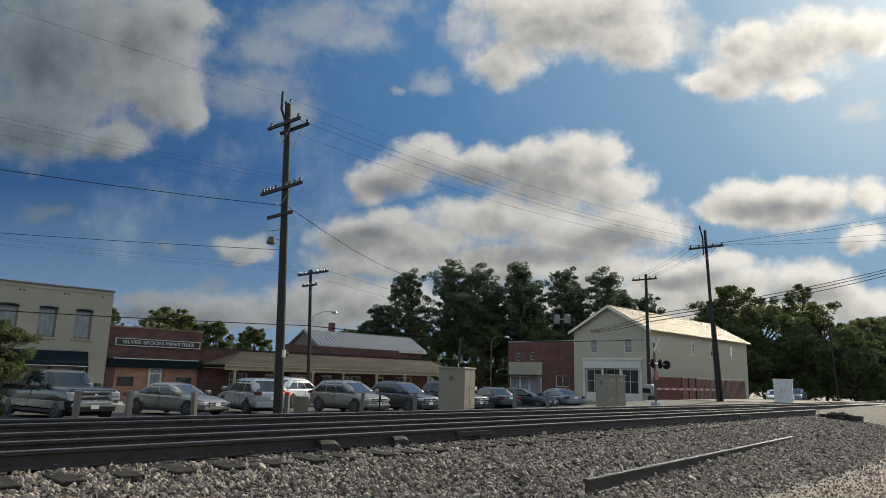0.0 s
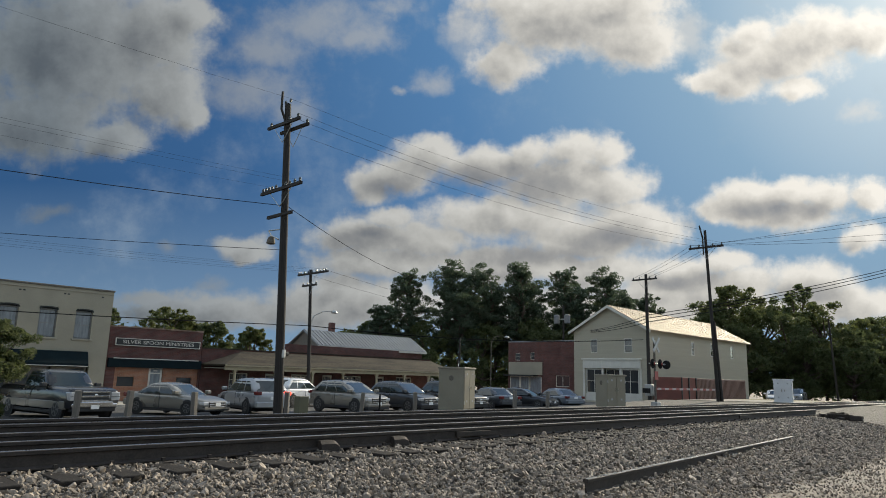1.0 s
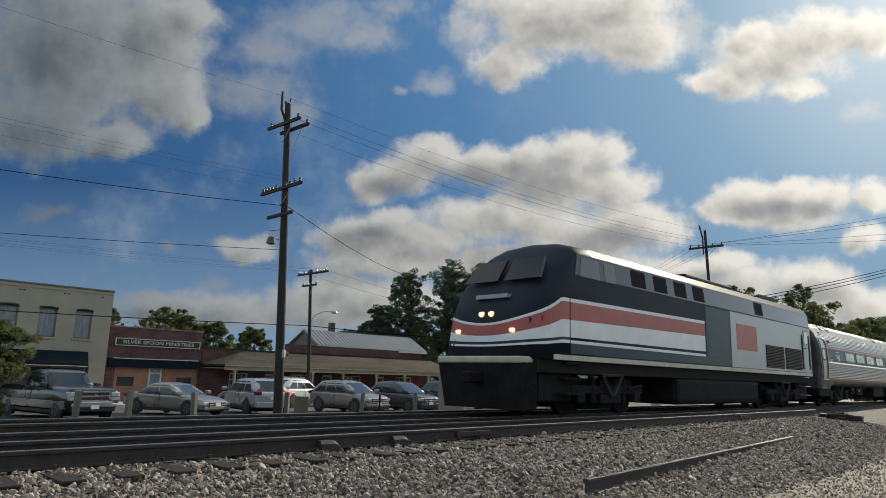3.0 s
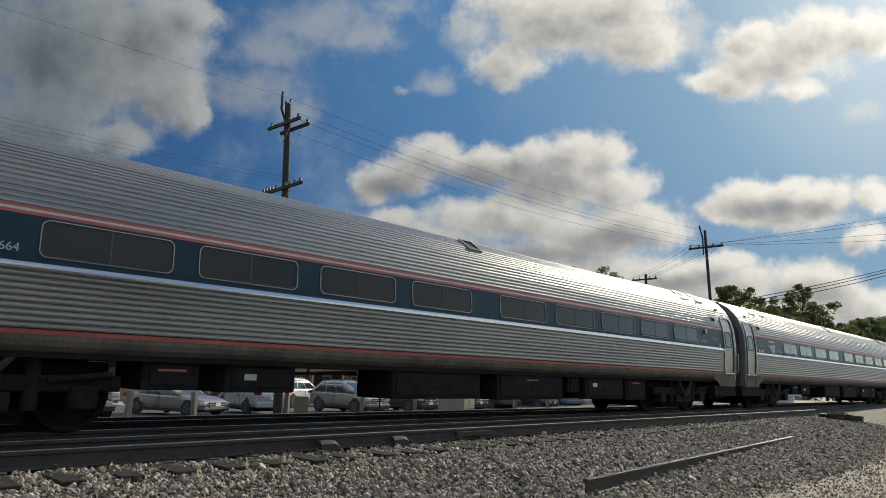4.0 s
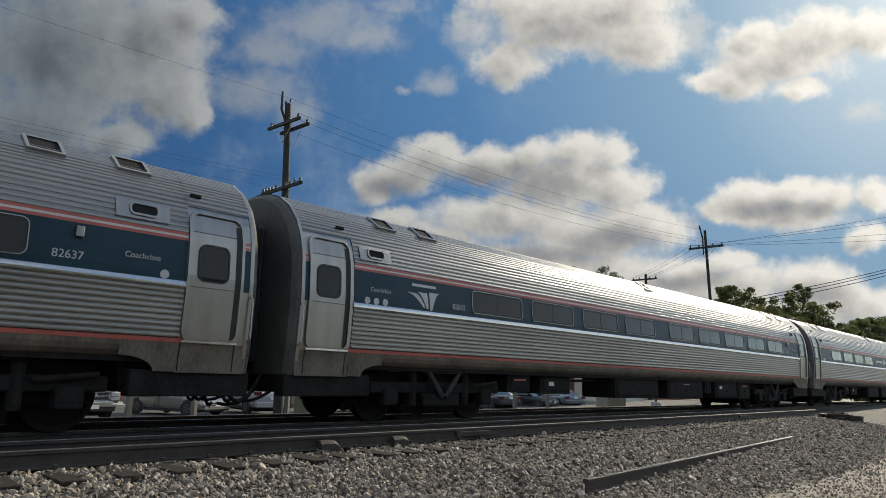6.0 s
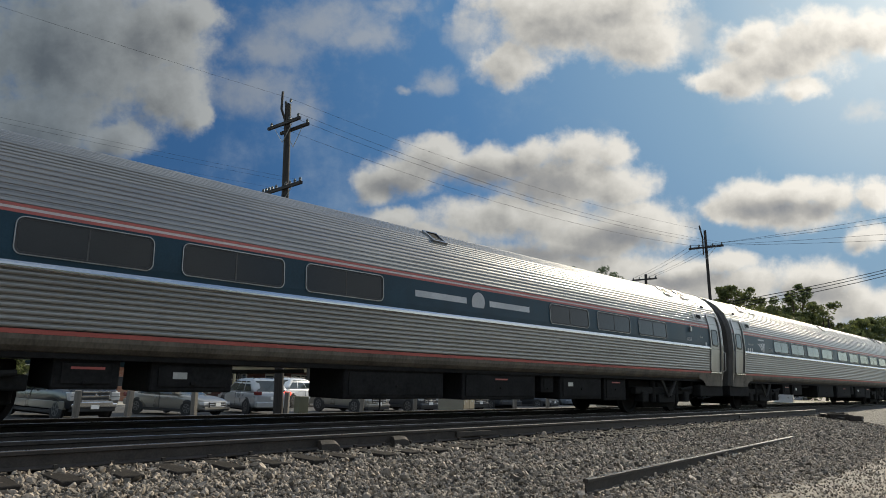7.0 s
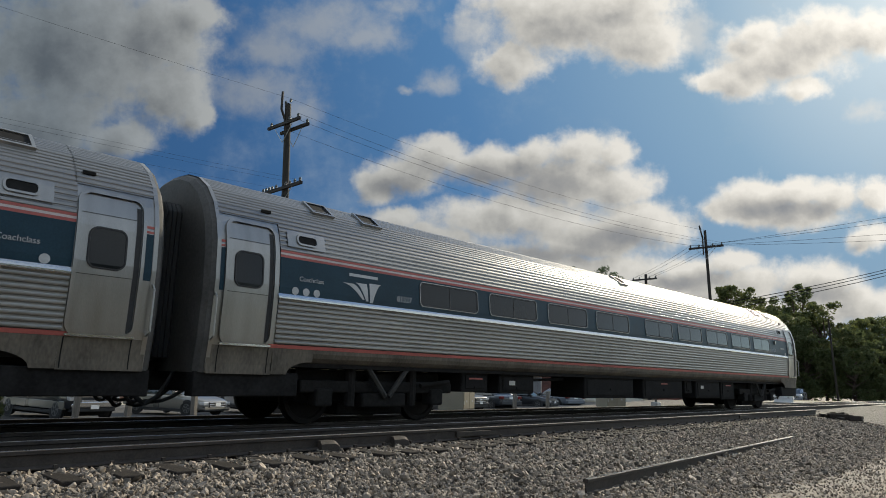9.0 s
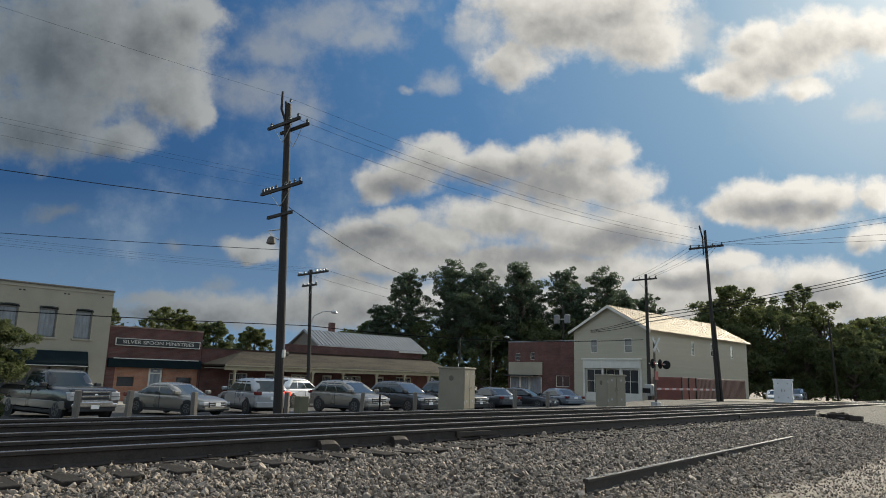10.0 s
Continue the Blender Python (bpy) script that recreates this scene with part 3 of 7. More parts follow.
        for x in windows:
            bm = bmesh.new()
            round_plate(bm, x, x + 1.6, 2.10, 2.545, 0.09, 0.009, side)
            w = part("window", bm, TRAIN_GLASS, c, "dark tinted double window")
            part("window_frame", round_frame(bmesh.new(), x, x + 1.6, 2.10, 2.545, 0.09, 0.012, 0.022, side), STEEL_DOOR, w)
            part("window_seal", round_frame(bmesh.new(), x + 0.03, x + 1.57, 2.13, 2.515, 0.06, 0.028, 0.012, side), RUBBER, w)
            part("mullion", plate(bmesh.new(), x + 0.79, x + 0.81, 2.11, 2.535, 0.014, side, 4), END_GREY, w)
        # badge: a swept chevron of three bars and a short bar of lettering
        if logo:
            bm = bmesh.new()
            for a0, a1, b0, b1, top, low in ((-0.42, -0.20, 0.00, 0.05, 2.33, 2.08), (-0.15, 0.09, 0.085, 0.135, 2.355, 2.06), (0.15, 0.42, 0.17, 0.23, 2.375, 2.04)):
                last = None
                for q in range(9):
                    u = q / 8
                    zz = top - (top - low) * u ** 1.35
                    row = [bm.verts.new((B0 + 1.61 + p + (r - p) * u ** 0.75, side * (side_y(zz) + 0.010), zz)) for p, r in ((a0, b0), (a1, b1))]
                    if last:
                        bm.faces.new((last[0], last[1], row[1], row[0]))
                    last = row
            part("badge", bm, LETTER, c, "pale swept three-bar badge")
            part("badge_lettering", plate(bmesh.new(), B0 + 1.33, B0 + 1.95, 2.455, 2.505, 0.010, side, 1), LETTER, c, "plain pale bar of lettering")
        for e in (-1, 1):
            for k in range(3 if e < 0 else 1):
                bm = bmesh.new()
                x, z = e * (11.25 - 0.2 * k), 2.08
                ring = [bm.verts.new((x + 0.062 * math.cos(a * math.pi / 8), side * (side_y(z) + 0.010), z + 0.062 * math.sin(a * math.pi / 8))) for a in range(16)]
                bm.faces.new(ring)
                part("pictogram", bm, LETTER, c, "round white pictogram")
        face = pose(0, 0, 0, 90, 0, 0) if side < 0 else pose(0, 0, 0, 90, 0, 180)
        for e in (-1, 1):
            m = Matrix.Translation((e * 10.95, side * (side_y(2.28) + 0.011), 2.28)) @ face
            words("class_lettering", "Cafe" if service else "Coachclass", 0.105, m, LETTER, c)
        # curved fillets where the side is cut away over the bogies
        for e in (-1, 1):
            bm = bmesh.new()
            edge = [(11.535, 0.80), (11.26, 0.80)] + [(11.26 - 0.46 * (1 - math.cos(a * math.pi / 12)), 0.80 + 0.20 * math.sin(a * math.pi / 12)) for a in range(1, 7)] + [(10.8, 1.18), (11.535, 1.18)]
            ring = [bm.verts.new((e * xx, side * (side_y(zz) + 0.005), zz)) for xx, zz in edge]
            bm.faces.new(ring)
            part("skirt_fillet", bm, STEEL_DIRTY, c)
    # underside, ends and running gear
    part("underframe", B(-12.6, 12.6, -1.42, 1.42, 0.92, 1.22), UNDER, c)
    for x0, x1, z, yy in ((-7.1, -6.3, 0.55, 1.34), (-5.9, -4.7, 0.52, 1.32), (-2.7, -0.3, 0.42, 1.36), (0.2, 2.6, 0.40, 1.38), (2.9, 3.4, 0.55, 1.32), (3.6, 5.4, 0.40, 1.36), (5.6, 6.7, 0.36, 1.32)):
        eb = part("equipment_box", B(x0, x1, -yy, -0.35, z, 0.95, 0.03), UNDER, c)
        for s in (-1,):
            part("access_door", B(x0 + 0.1, x1 - 0.1, *sorted((s * yy, s * (yy + 0.02))), z + 0.07, 0.88, 0.008), UNDER, eb)
            part("latch", B((x0 + x1) / 2 - 0.05, (x0 + x1) / 2 + 0.05, *sorted((s * (yy + 0.02), s * (yy + 0.045))), 0.62, 0.66), BOGIE, eb)
            if x0 in (-7.1, 0.2, 5.6):
                part("warning_band", B((x0 + x1) / 2 - 0.2, (x0 + x1) / 2 + 0.2, *sorted((s * (yy + 0.021), s * (yy + 0.025))), 0.80, 0.83), RED, eb, "faded red warning band")
            if x0 in (3.6, -5.9):
                part("data_plate", B(x0 + 0.3, x0 + 0.5, *sorted((s * (yy + 0.021), s * (yy + 0.025))), 0.70, 0.79), GALV, eb, "small pale data plate")
    for s in (-1, 1):
        part("air_pipe", tube(bmesh.new(), [(-5.3, s * 1.2, 0.86), (-4.6, s * 1.22, 0.82), (-3.4, s * 1.2, 0.86)], 0.035), UNDER, c)
    for e in (-1, 1):
        prof = [(-y, z) for y, z in HALF] + [(y, z) for y, z in HALF[::-1][1:]]
        prof = [(-1.50, 0.80)] + prof + [(1.50, 0.80)]
        bm = bmesh.new()
        rings = [[(e * (END - 0.001), y * 0.997, z) for y, z in prof], [(e * (END + 0.07), y * 0.985, 0.8 + (z - 0.8) * 0.992) for y, z in prof], [(e * (END + 0.13), y * 0.93, 0.8 + (z - 0.8) * 0.97) for y, z in prof]]
        part("end_wall", loft(bm, rings), END_GREY, c, "grimy dark grey end wall")
        part("end_rim", loft(bmesh.new(), [[(e * (END - 0.05), y * 1.006, z if z < 1 else z * 1.003) for y, z in prof], [(e * (END + 0.01), y * 1.006, z if z < 1 else z * 1.003) for y, z in prof]], False), STEEL_DOOR, c, "bright steel edge band")
        bm = bmesh.new()
        loft(bm, [[(e * (END + 0.10 + k * 0.035), y * (0.62 - 0.035 * (k % 2)), z) for y, z in ((-1, 1.0), (1, 1.0), (1, 3.2), (0.8, 3.35), (-0.8, 3.35), (-1, 3.2))] for k in range(9)])
        part("diaphragm", bm, RUBBER, c, "black rubber gangway diaphragm")
        part("coupler", B(*sorted((e * 12.3, e * 12.98)), -0.12, 0.12, 0.70, 0.95, 0.03), UNDER, c)
        for s in (-1, 1):
            pts = [(e * (12.6 + 0.4 * u), s * (0.75 - 0.1 * u), 0.95 - 0.62 * math.sin(u * math.pi / 2)) for u in (0, 0.3, 0.6, 1.0)]
            part("cable", tube(bmesh.new(), pts, 0.03), RUBBER, c)
            part("step_box", B(*sorted((e * 11.0, e * 12.7)), *sorted((s * 1.22, s * 1.47)), 0.47, 0.82, 0.02), UNDER, c)
        part("end_sill", B(*sorted((e * 10.95, e * 12.62)), -1.2, 1.2, 0.52, 0.93, 0.04), UNDER, c)
        for y0, y1, dip in ((-1.0, -0.5, 0.36), (-0.45, 0.1, 0.28), (0.2, 0.75, 0.33)):
            part("hose", tube(bmesh.new(), [(e * (12.5 + 0.45 * u), y0 + (y1 - y0) * u, 0.62 - (0.62 - dip) * math.sin(u * math.pi * 0.62)) for u in (0, 0.2, 0.4, 0.6, 0.8, 1.0)], 0.028), RUBBER, c)
        bogie(c, e * 9.07)
    roof_hatch(c, -0.3, -1, 0.2)
    return c


def train_x(index, t):
    """The middle of the coach with that number, 1 behind the engine."""
    slip = np.interp(t, [0, 2.2, 2.5, 2.7, 3.3, 3.8, 4.0, 4.25, 4.5, 5, 5.5, 6.2, 6.8, 7, 7.25, 7.5, 8, 8.5, 9, 9.5, 10], [0, 0.1, -0.05, 0.15, 0.4, 0.53, 0.55, 0.25, -0.02, -0.05, 0.15, 0.45, 0.6, 0.62, 0.3, 0.05, -0.07, 0, 0.05, -0.08, 0])
    return -18.85 - B0 + 26.0 * (index - 1) - SPEED * (t - T_REF) + float(slip)


first = coach(WINDOWS)
coaches = [first] + [copy_thing(first, pose(0, TRACK_Y, 0)) for _ in range(3)]
older = coach([-9.75, -7.75, -5.72, -3.70, -1.70, 0.90, 2.87, 4.90, 6.93], False)
tagged(older, "fluted stainless steel passenger coach without a badge")
cafe = coach([-9.75, -7.75, -5.74, -3.73, 2.87, 4.89, 6.98], False, True)
tagged(cafe, "fluted stainless steel cafe coach with fewer windows")
for s in (-1, 1):
    part("service_lettering", plate(bmesh.new(), -1.35, 0.05, 2.27, 2.39, 0.010, s, 2), LETTER, cafe, "plain pale bar of lettering")
    part("service_lettering", plate(bmesh.new(), 0.75, 2.1, 2.27, 2.39, 0.010, s, 2), LETTER, cafe, "plain pale bar of lettering")
    bm = bmesh.new()
    bm.faces.new([bm.verts.new((0.4 + 0.2 * math.cos(a * math.pi / 10), s * (side_y(2.33) + 0.012), 2.33 + 0.2 * math.sin(a * math.pi / 10))) for a in range(20)])
    part("service_roundel", bm, LETTER, cafe, "round pale emblem")
for rv in (-11.9, -10.6):
    part("roof_antenna", B(rv - 0.25, rv + 0.25, -0.5, 0.2, 3.80, 3.95, 0.04), UNDER, cafe)
for s in (-1, 1):
    part("name_plate", plate(bmesh.new(), -10.70, -9.42, 2.84, 3.05, 0.026, s, 3), STEEL_DOOR, cafe, "smooth steel name plate")
    m = Matrix.Translation((-10.06, s * (side_y(2.945) + 0.034), 2.945)) @ pose(0, 0, 0, 90 - 17 * -s * -1, 0, 0 if s < 0 else 180)
    words("service_words", "FOOD SERVICE CAR", 0.13, m, END_GREY, cafe, 1.1)
coaches += [cafe, copy_thing(first, pose(0, TRACK_Y, 0)), older, copy_thing(first, pose(0, TRACK_Y, 0))]
for o, num in zip(coaches, ("82664", "82632", "82637", "82632", "43351", "82987", "82638", "81527")):
    for e in (-1, 1):
        m = Matrix.Translation((10.05 if e > 0 else -10.02 if o in (cafe, older) else -8.95, -side_y(2.2) - 0.011, 2.17)) @ pose(0, 0, 0, 90, 0, 0)
        words("car_number", num, 0.145, m, LETTER, o)


from mathutils.bvhtree import BVHTree

# ---- locomotive: nose towards -x, middle at its own zero ----
LOCO_DARK = mat("dark_slate_paint", (0.018, 0.023, 0.032), 0.55, 0.0, 0.25, 1.2, spec=0.12)
LOCO_GLOSS = mat("glossy_slate_paint", (0.03, 0.036, 0.045), 0.14, 0.0, 0.2, 1.2, spec=0.4)
LOCO_SILVER = mat("silver_grey_paint", (0.33, 0.34, 0.36), 0.42, 0.3, 0.1, 1.0)
LOCO_CREAM = mat("grimed_white_sill", (0.5, 0.46, 0.36), 0.6, 0.0, 0.2, 3.0)


def loco_ring(x, w, z0, z1, cham, lean=0.0):
    """A body section: flat sides, upper sides leaning in, crowned top; lean moves the top back along x."""
    k = cham / 0.55
    pts = [(-w, z0), (-w, z1 - 1.0 * k), (-w * 0.955, z1 - 0.42 * k), (-w * 0.85, z1 - 0.2 * k), (-w * 0.55, z1 - 0.06 * k), (0.0, z1), (w * 0.55, z1 - 0.06 * k), (w * 0.85, z1 - 0.2 * k), (w * 0.955, z1 - 0.42 * k), (w, z1 - 1.0 * k), (w, z0)]
    return [(x + lean * (z - z0), y, z) for y, z in pts]


def locomotive():
    c = thing("locomotive", pose(0, 0, 0), "diesel locomotive with dark nose and red, white and blue stripes", "locomotive")
    W = 1.50
    front = [(-10.12, 0.85, 1.30, 2.35, 0.2, 0.10), (-10.05, 1.22, 1.30, 2.62, 0.25, 0.14), (-9.90, 1.40, 1.30, 3.05, 0.32, 0.22), (-9.70, 1.47, 1.30, 3.50, 0.40, 0.26), (-9.45, W, 1.30, 3.90, 0.47, 0.28), (-9.15, W, 1.30, 4.18, 0.52, 0.25), (-8.6, W, 1.30, 4.32, 0.55, 0.12), (-7.6, W, 1.30, 4.36, 0.55, 0.0), (9.7, W, 1.30, 4.36, 0.55, 0.0), (9.82, W - 0.08, 1.32, 4.30, 0.5, 0.0)]
    body = part("body", loft(bmesh.new(), [loco_ring(*f) for f in front]), LOCO_DARK, c, "dark slate upper body and nose")
    for q in body.data.polygons:
        q.use_smooth = q.center.x < -7.0
    tree = BVHTree.FromPolygons([v.co.copy() for v in body.data.vertices], [list(q.vertices) for q in body.data.polygons])

    def nose_band(nm, z_front, z_side, m):
        """A painted band wrapped round the nose, lowest at the front; z pairs are its lower and upper edge."""
        bm = bmesh.new()
        last = None
        for i in range(41):
            a = radians(-90 + 4.5 * i)
            f = min(1.0, abs(a) / radians(78)) ** 2.2
            row = []
            for k in (0, 1):
                z = z_front[k] + (z_side[k] - z_front[k]) * f
                d = Vector((-math.cos(a), math.sin(a), 0))
                hit = tree.ray_cast(Vector((-8.75, 0, z)) + d * 6, -d)[0]
                row.append(bm.verts.new(hit + d * 0.012))
            if last:
                bm.faces.new((last[0], last[1], row[1], row[0]))
            last = row
        part(nm, bm, m, c)
    nose_band("nose_white_pinstripe", (2.07, 2.13), (2.68, 2.77), WHITE)
    nose_band("nose_red_stripe", (1.83, 2.065), (2.26, 2.675), RED)
    nose_band("nose_white_stripe", (1.68, 1.825), (1.84, 2.255), WHITE)
    nose_band("nose_blue_stripe", (1.62, 1.675), (1.78, 1.835), BLUE)
    nose_band("nose_lower_white", (1.57, 1.615), (1.70, 1.775), WHITE)
    for s in (-1, 1):
        y = s * (W + 0.004)

        def panel(nm, pts, m, d=0.004, lab=""):
            bm = bmesh.new()
            a = [bm.verts.new((x, s * (W - 0.02), z)) for x, z in pts]
            b = [bm.verts.new((x, s * (W + d), z)) for x, z in pts]
            for i in range(len(a)):
                j = (i + 1) % len(a)
                bm.faces.new((a[i], a[j], b[j], b[i]))
            bm.faces.new(a[::-1])
            bm.faces.new(b)
            return part(nm, bm, m, c, lab)
        panel("side_silver", [(1.0, 1.44), (9.7, 1.44), (9.7, 3.33), (1.0, 3.33)], LOCO_SILVER, 0.004, "silver-grey rear side")
        panel("white_band", [(-8.7, 1.84), (-1.1, 1.86), (-1.1, 2.35), (-8.7, 2.255)], WHITE, 0.006)
        panel("red_band", [(-8.7, 2.26), (-1.1, 2.36), (-1.1, 2.72), (-8.7, 2.675)], RED, 0.006)
        panel("white_pinstripe", [(-8.7, 2.68), (-1.1, 2.73), (-1.1, 2.82), (-8.7, 2.77)], WHITE, 0.006)
        panel("lower_white", [(-8.7, 1.70), (-1.1, 1.70), (-1.1, 1.775), (-8.7, 1.775)], WHITE, 0.008)
        panel("navy_block", [(-1.0, 1.70), (0.9, 1.70), (0.9, 3.30), (-1.0, 3.30)], BLUE, 0.006)
        panel("red_block", [(1.5, 2.05), (3.4, 2.05), (3.4, 2.95), (1.5, 2.95)], RED, 0.010)
        panel("blue_sill", [(-8.7, 1.46), (1.0, 1.46), (1.0, 1.69), (-8.7, 1.69)], BLUE, 0.006)
        panel("white_sill", [(-9.4, 1.30), (9.7, 1.30), (9.7, 1.42), (-9.4, 1.42)], LOCO_CREAM, 0.010, "grimy cream sill line")
        # windows and louvres on the leaning upper side
        def upper(nm, x0, x1, m, z0=3.42, z1=3.88, sk=0.0):
            bm = bmesh.new()
            ya, yb = W - 0.0675 * (z0 - 3.36) / 0.58, W - 0.0675 * (z1 - 3.36) / 0.58
            loft(bm, [[(x0 - sk, s * (ya + o), z0), (x1, s * (ya + o), z0), (x1, s * (yb + o), z1), (x0, s * (yb + o), z1)] for o in (-0.03, 0.014)])
            part(nm, bm, m, c)
        bm = bmesh.new()
        loft(bm, [[(-8.5, s * (W + o), 3.37), (9.68, s * (W + o), 3.37), (9.68, s * (W - 0.066 + o), 3.93), (-8.3, s * (W - 0.066 + o), 3.93)] for o in (-0.03, 0.005)])
        part("upper_side", bm, LOCO_GLOSS, c, "glossy dark upper side")
        upper("cab_window", -8.15, -7.35, CAR_GLASS, 3.36, 3.86, 0.15)
        upper("cab_window", -7.1, -6.55, CAR_GLASS, 3.36, 3.86)
        for x in (-5.7, -4.4, -3.1, -1.8, 3.4):
            upper("louvre", x, x + 0.8, UNDER)
        panel("engine_door", [(8.76, 1.52), (9.30, 1.52), (9.30, 3.26), (8.76, 3.26)], LOCO_SILVER, 0.018, "rear side door with window")
        panel("window_rim", [(8.77, 2.66), (8.81, 2.62), (9.25, 2.62), (9.29, 2.66), (9.29, 3.15), (9.25, 3.19), (8.81, 3.19), (8.77, 3.15)], RUBBER, 0.022)
        panel("door_window", [(8.80, 2.68), (8.83, 2.65), (9.23, 2.65), (9.26, 2.68), (9.26, 3.13), (9.23, 3.16), (8.83, 3.16), (8.80, 3.13)], CAR_GLASS, 0.026)
        panel("door_latch", [(8.80, 2.42), (8.96, 2.42), (8.96, 2.46), (8.80, 2.46)], UNDER, 0.04)
        for x in (8.58, 9.47):
            panel("handrail_recess", [(x - 0.1, 1.58), (x + 0.1, 1.58), (x + 0.1, 3.0), (x - 0.1, 3.0)], UNDER, 0.008)
            part("handrail", R((x, s * (W + 0.04), 1.62), (x, s * (W + 0.04), 2.95), 0.02), GALV, c)
        for xa in (4.25, 6.4):
            panel("grille", [(xa, 1.52), (xa + 2.0, 1.52), (xa + 2.0, 2.36), (xa, 2.36)], UNDER, 0.012)
            bm = bmesh.new()
            for k in range(14):
                z = 1.55 + k * 0.058
                box(bm, xa + 0.05, xa + 1.95, *sorted((s * (W + 0.012), s * (W + 0.03))), z, z + 0.022)
            part("grille_slat", bm, STEEL_DIRTY, c)
        for k in range(3):
            z = 0.50 + 0.36 * k
            part("step", B(8.62, 9.22, *sorted((s * 1.28, s * 1.53)), z, z + 0.028), GALV, c)
            part("front_step", B(-8.9, -8.2, *sorted((s * 1.25, s * 1.5)), z, z + 0.04), UNDER, c)
        part("lower_lamp", lathe(bmesh.new(), [(0.045, -10.16), (0.055, -10.05), (0.04, -9.85)], 14, "X", (0, s * 0.84, 1.94)), HEADLIGHT_ON, c)
        part("headlamp", lathe(bmesh.new(), [(0.055, -10.08), (0.07, -10.0), (0.04, -9.7)], 14, "X", (0, s * 0.15, 2.34)), HEADLIGHT_ON, c)
        part("windscreen", loft(bmesh.new(), [[(-9.50 + dx, s * y0, 3.22) for y0 in (0.1, 1.2)] + [(-9.10 + dx, s * y0, 3.80) for y0 in (1.05, 0.1)] for dx in (-0.012, 0.06)]), TRAIN_GLASS, c)
    part("nose_lettering", B(-9.86, -9.70, -0.50, 0.50, 2.74, 2.84), LOCO_SILVER, c, "plain pale bar of lettering")
    part("anticlimber", B(-10.35, -9.4, -1.3, 1.3, 1.18, 1.34, 0.04), LOCO_CREAM, c)
    part("pilot", loft(bmesh.new(), [[(-10.3, -1.3, 1.2), (-10.3, 1.3, 1.2), (-10.2, 1.15, 0.15), (-10.2, -1.15, 0.15)], [(-9.9, -1.4, 1.2), (-9.9, 1.4, 1.2), (-9.9, 1.4, 0.2), (-9.9, -1.4, 0.2)]]), UNDER, c)
    part("coupler", B(-10.75, -10.2, -0.14, 0.14, 0.72, 0.98, 0.04), UNDER, c)
    part("underframe", B(-9.9, 9.65, -1.40, 1.40, 1.0, 1.31), UNDER, c)
    part("fuel_tank", B(-3.0, 3.6, -1.42, 1.42, 0.22, 1.02, 0.15), UNDER, c)
    for e in (-1, 1):
        part("end_sill", B(*sorted((e * 8.3, e * 9.66)), -1.25, 1.25, 0.34, 1.02, 0.04), UNDER, c)
    part("roof_cowl", B(-1.0, 3.0, -0.9, 0.9, 4.25, 4.44, 0.06), LOCO_DARK, c)
    part("roof_fan", loft(bmesh.new(), [[(x, -w, 4.25), (x, -w, 4.25 + h * 0.8), (x, -w + 0.15, 4.25 + h), (x, w - 0.15, 4.25 + h), (x, w, 4.25 + h * 0.8), (x, w, 4.25)] for x, w, h in ((4.8, 1.0, 0.06), (5.2, 1.05, 0.19), (6.6, 1.05, 0.19), (7.1, 1.02, 0.16), (7.5, 0.98, 0.06))]), LOCO_DARK, c)
    for x in (-6.6, 6.6):
        bogie(c, x, 0.50, 2.74)
    return c


engine = locomotive()


def motions():
    """Everything that moves: the train at a steady speed, the clouds' slow drift."""
    times = [0, 1, 2, 2.5, 2.7, 3.2, 3.8, 4, 4.25, 4.5, 5, 5.5, 6.2, 6.8, 7, 7.25, 7.5, 8, 8.5, 9, 9.5, 9.8, 9.9, 10]
    for i, o in enumerate(coaches):
        walk(o, [(t, pose(train_x(i + 1, t), TRACK_Y, 0)) for t in times])
    walk(engine, [(t, pose(train_x(1, t) - 13.0 - 10.35, TRACK_Y, 0)) for t in times])
    walk(clouds, [(t, CLOUD_BASE @ pose(CLOUD_D / FOCAL * 1.4 * t, CLOUD_D / FOCAL * 0.05 * t, 0)) for t in (0, 2, 4, 6, 8, 10)])


# ---- clouds: one far sheet of sky ----
FOCAL = 784 / math.tan(radians(67.21 / 2))
CLOUD_D = 3900.0
CLOUD_BASE = CAM @ pose(0, 0, -CLOUD_D)
# rounded heads of each cloud: middle and half-widths on the sheet
WEST_CLOUD = [(120, 90, 235, 150), (260, 60, 115, 95), (290, 165, 75, 75), (60, 220, 135, 75), (190, 245, 75, 38), (335, 25, 55, 42), (338, 200, 28, 32)]
TOP_CLOUD = [(1010, 40, 190, 66), (1130, 70, 85, 58), (890, 110, 68, 46), (960, 12, 150, 40), (1100, 8, 115, 42)]
SUN_CLOUD = [(1370, 100, 130, 60), (1445, 60, 110, 50), (1300, 140, 70, 42), (1240, 146, 46, 20), (1410, 158, 60, 25), (1540, 60, 55, 48), (1330, 62, 40, 30)]
MIDDLE_CLOUD = [(760, 275, 62, 38), (700, 312, 75, 42), (652, 330, 35, 34), (870, 292, 115, 38), (930, 270, 42, 30), (1020, 268, 60, 36), (1076, 272, 36, 40), (1000, 325, 150, 52), (1092, 335, 58, 45), (1125, 392, 88, 42), (905, 385, 190, 42), (1040, 425, 150, 42), (1180, 405, 40, 36)]
LOW_CLOUD = [(640, 418, 100, 38), (745, 425, 115, 36), (680, 462, 150, 34), (690, 385, 60, 18), (900, 470, 150, 40), (1040, 480, 130, 40), (600, 505, 60, 30), (660, 535, 200, 45)]
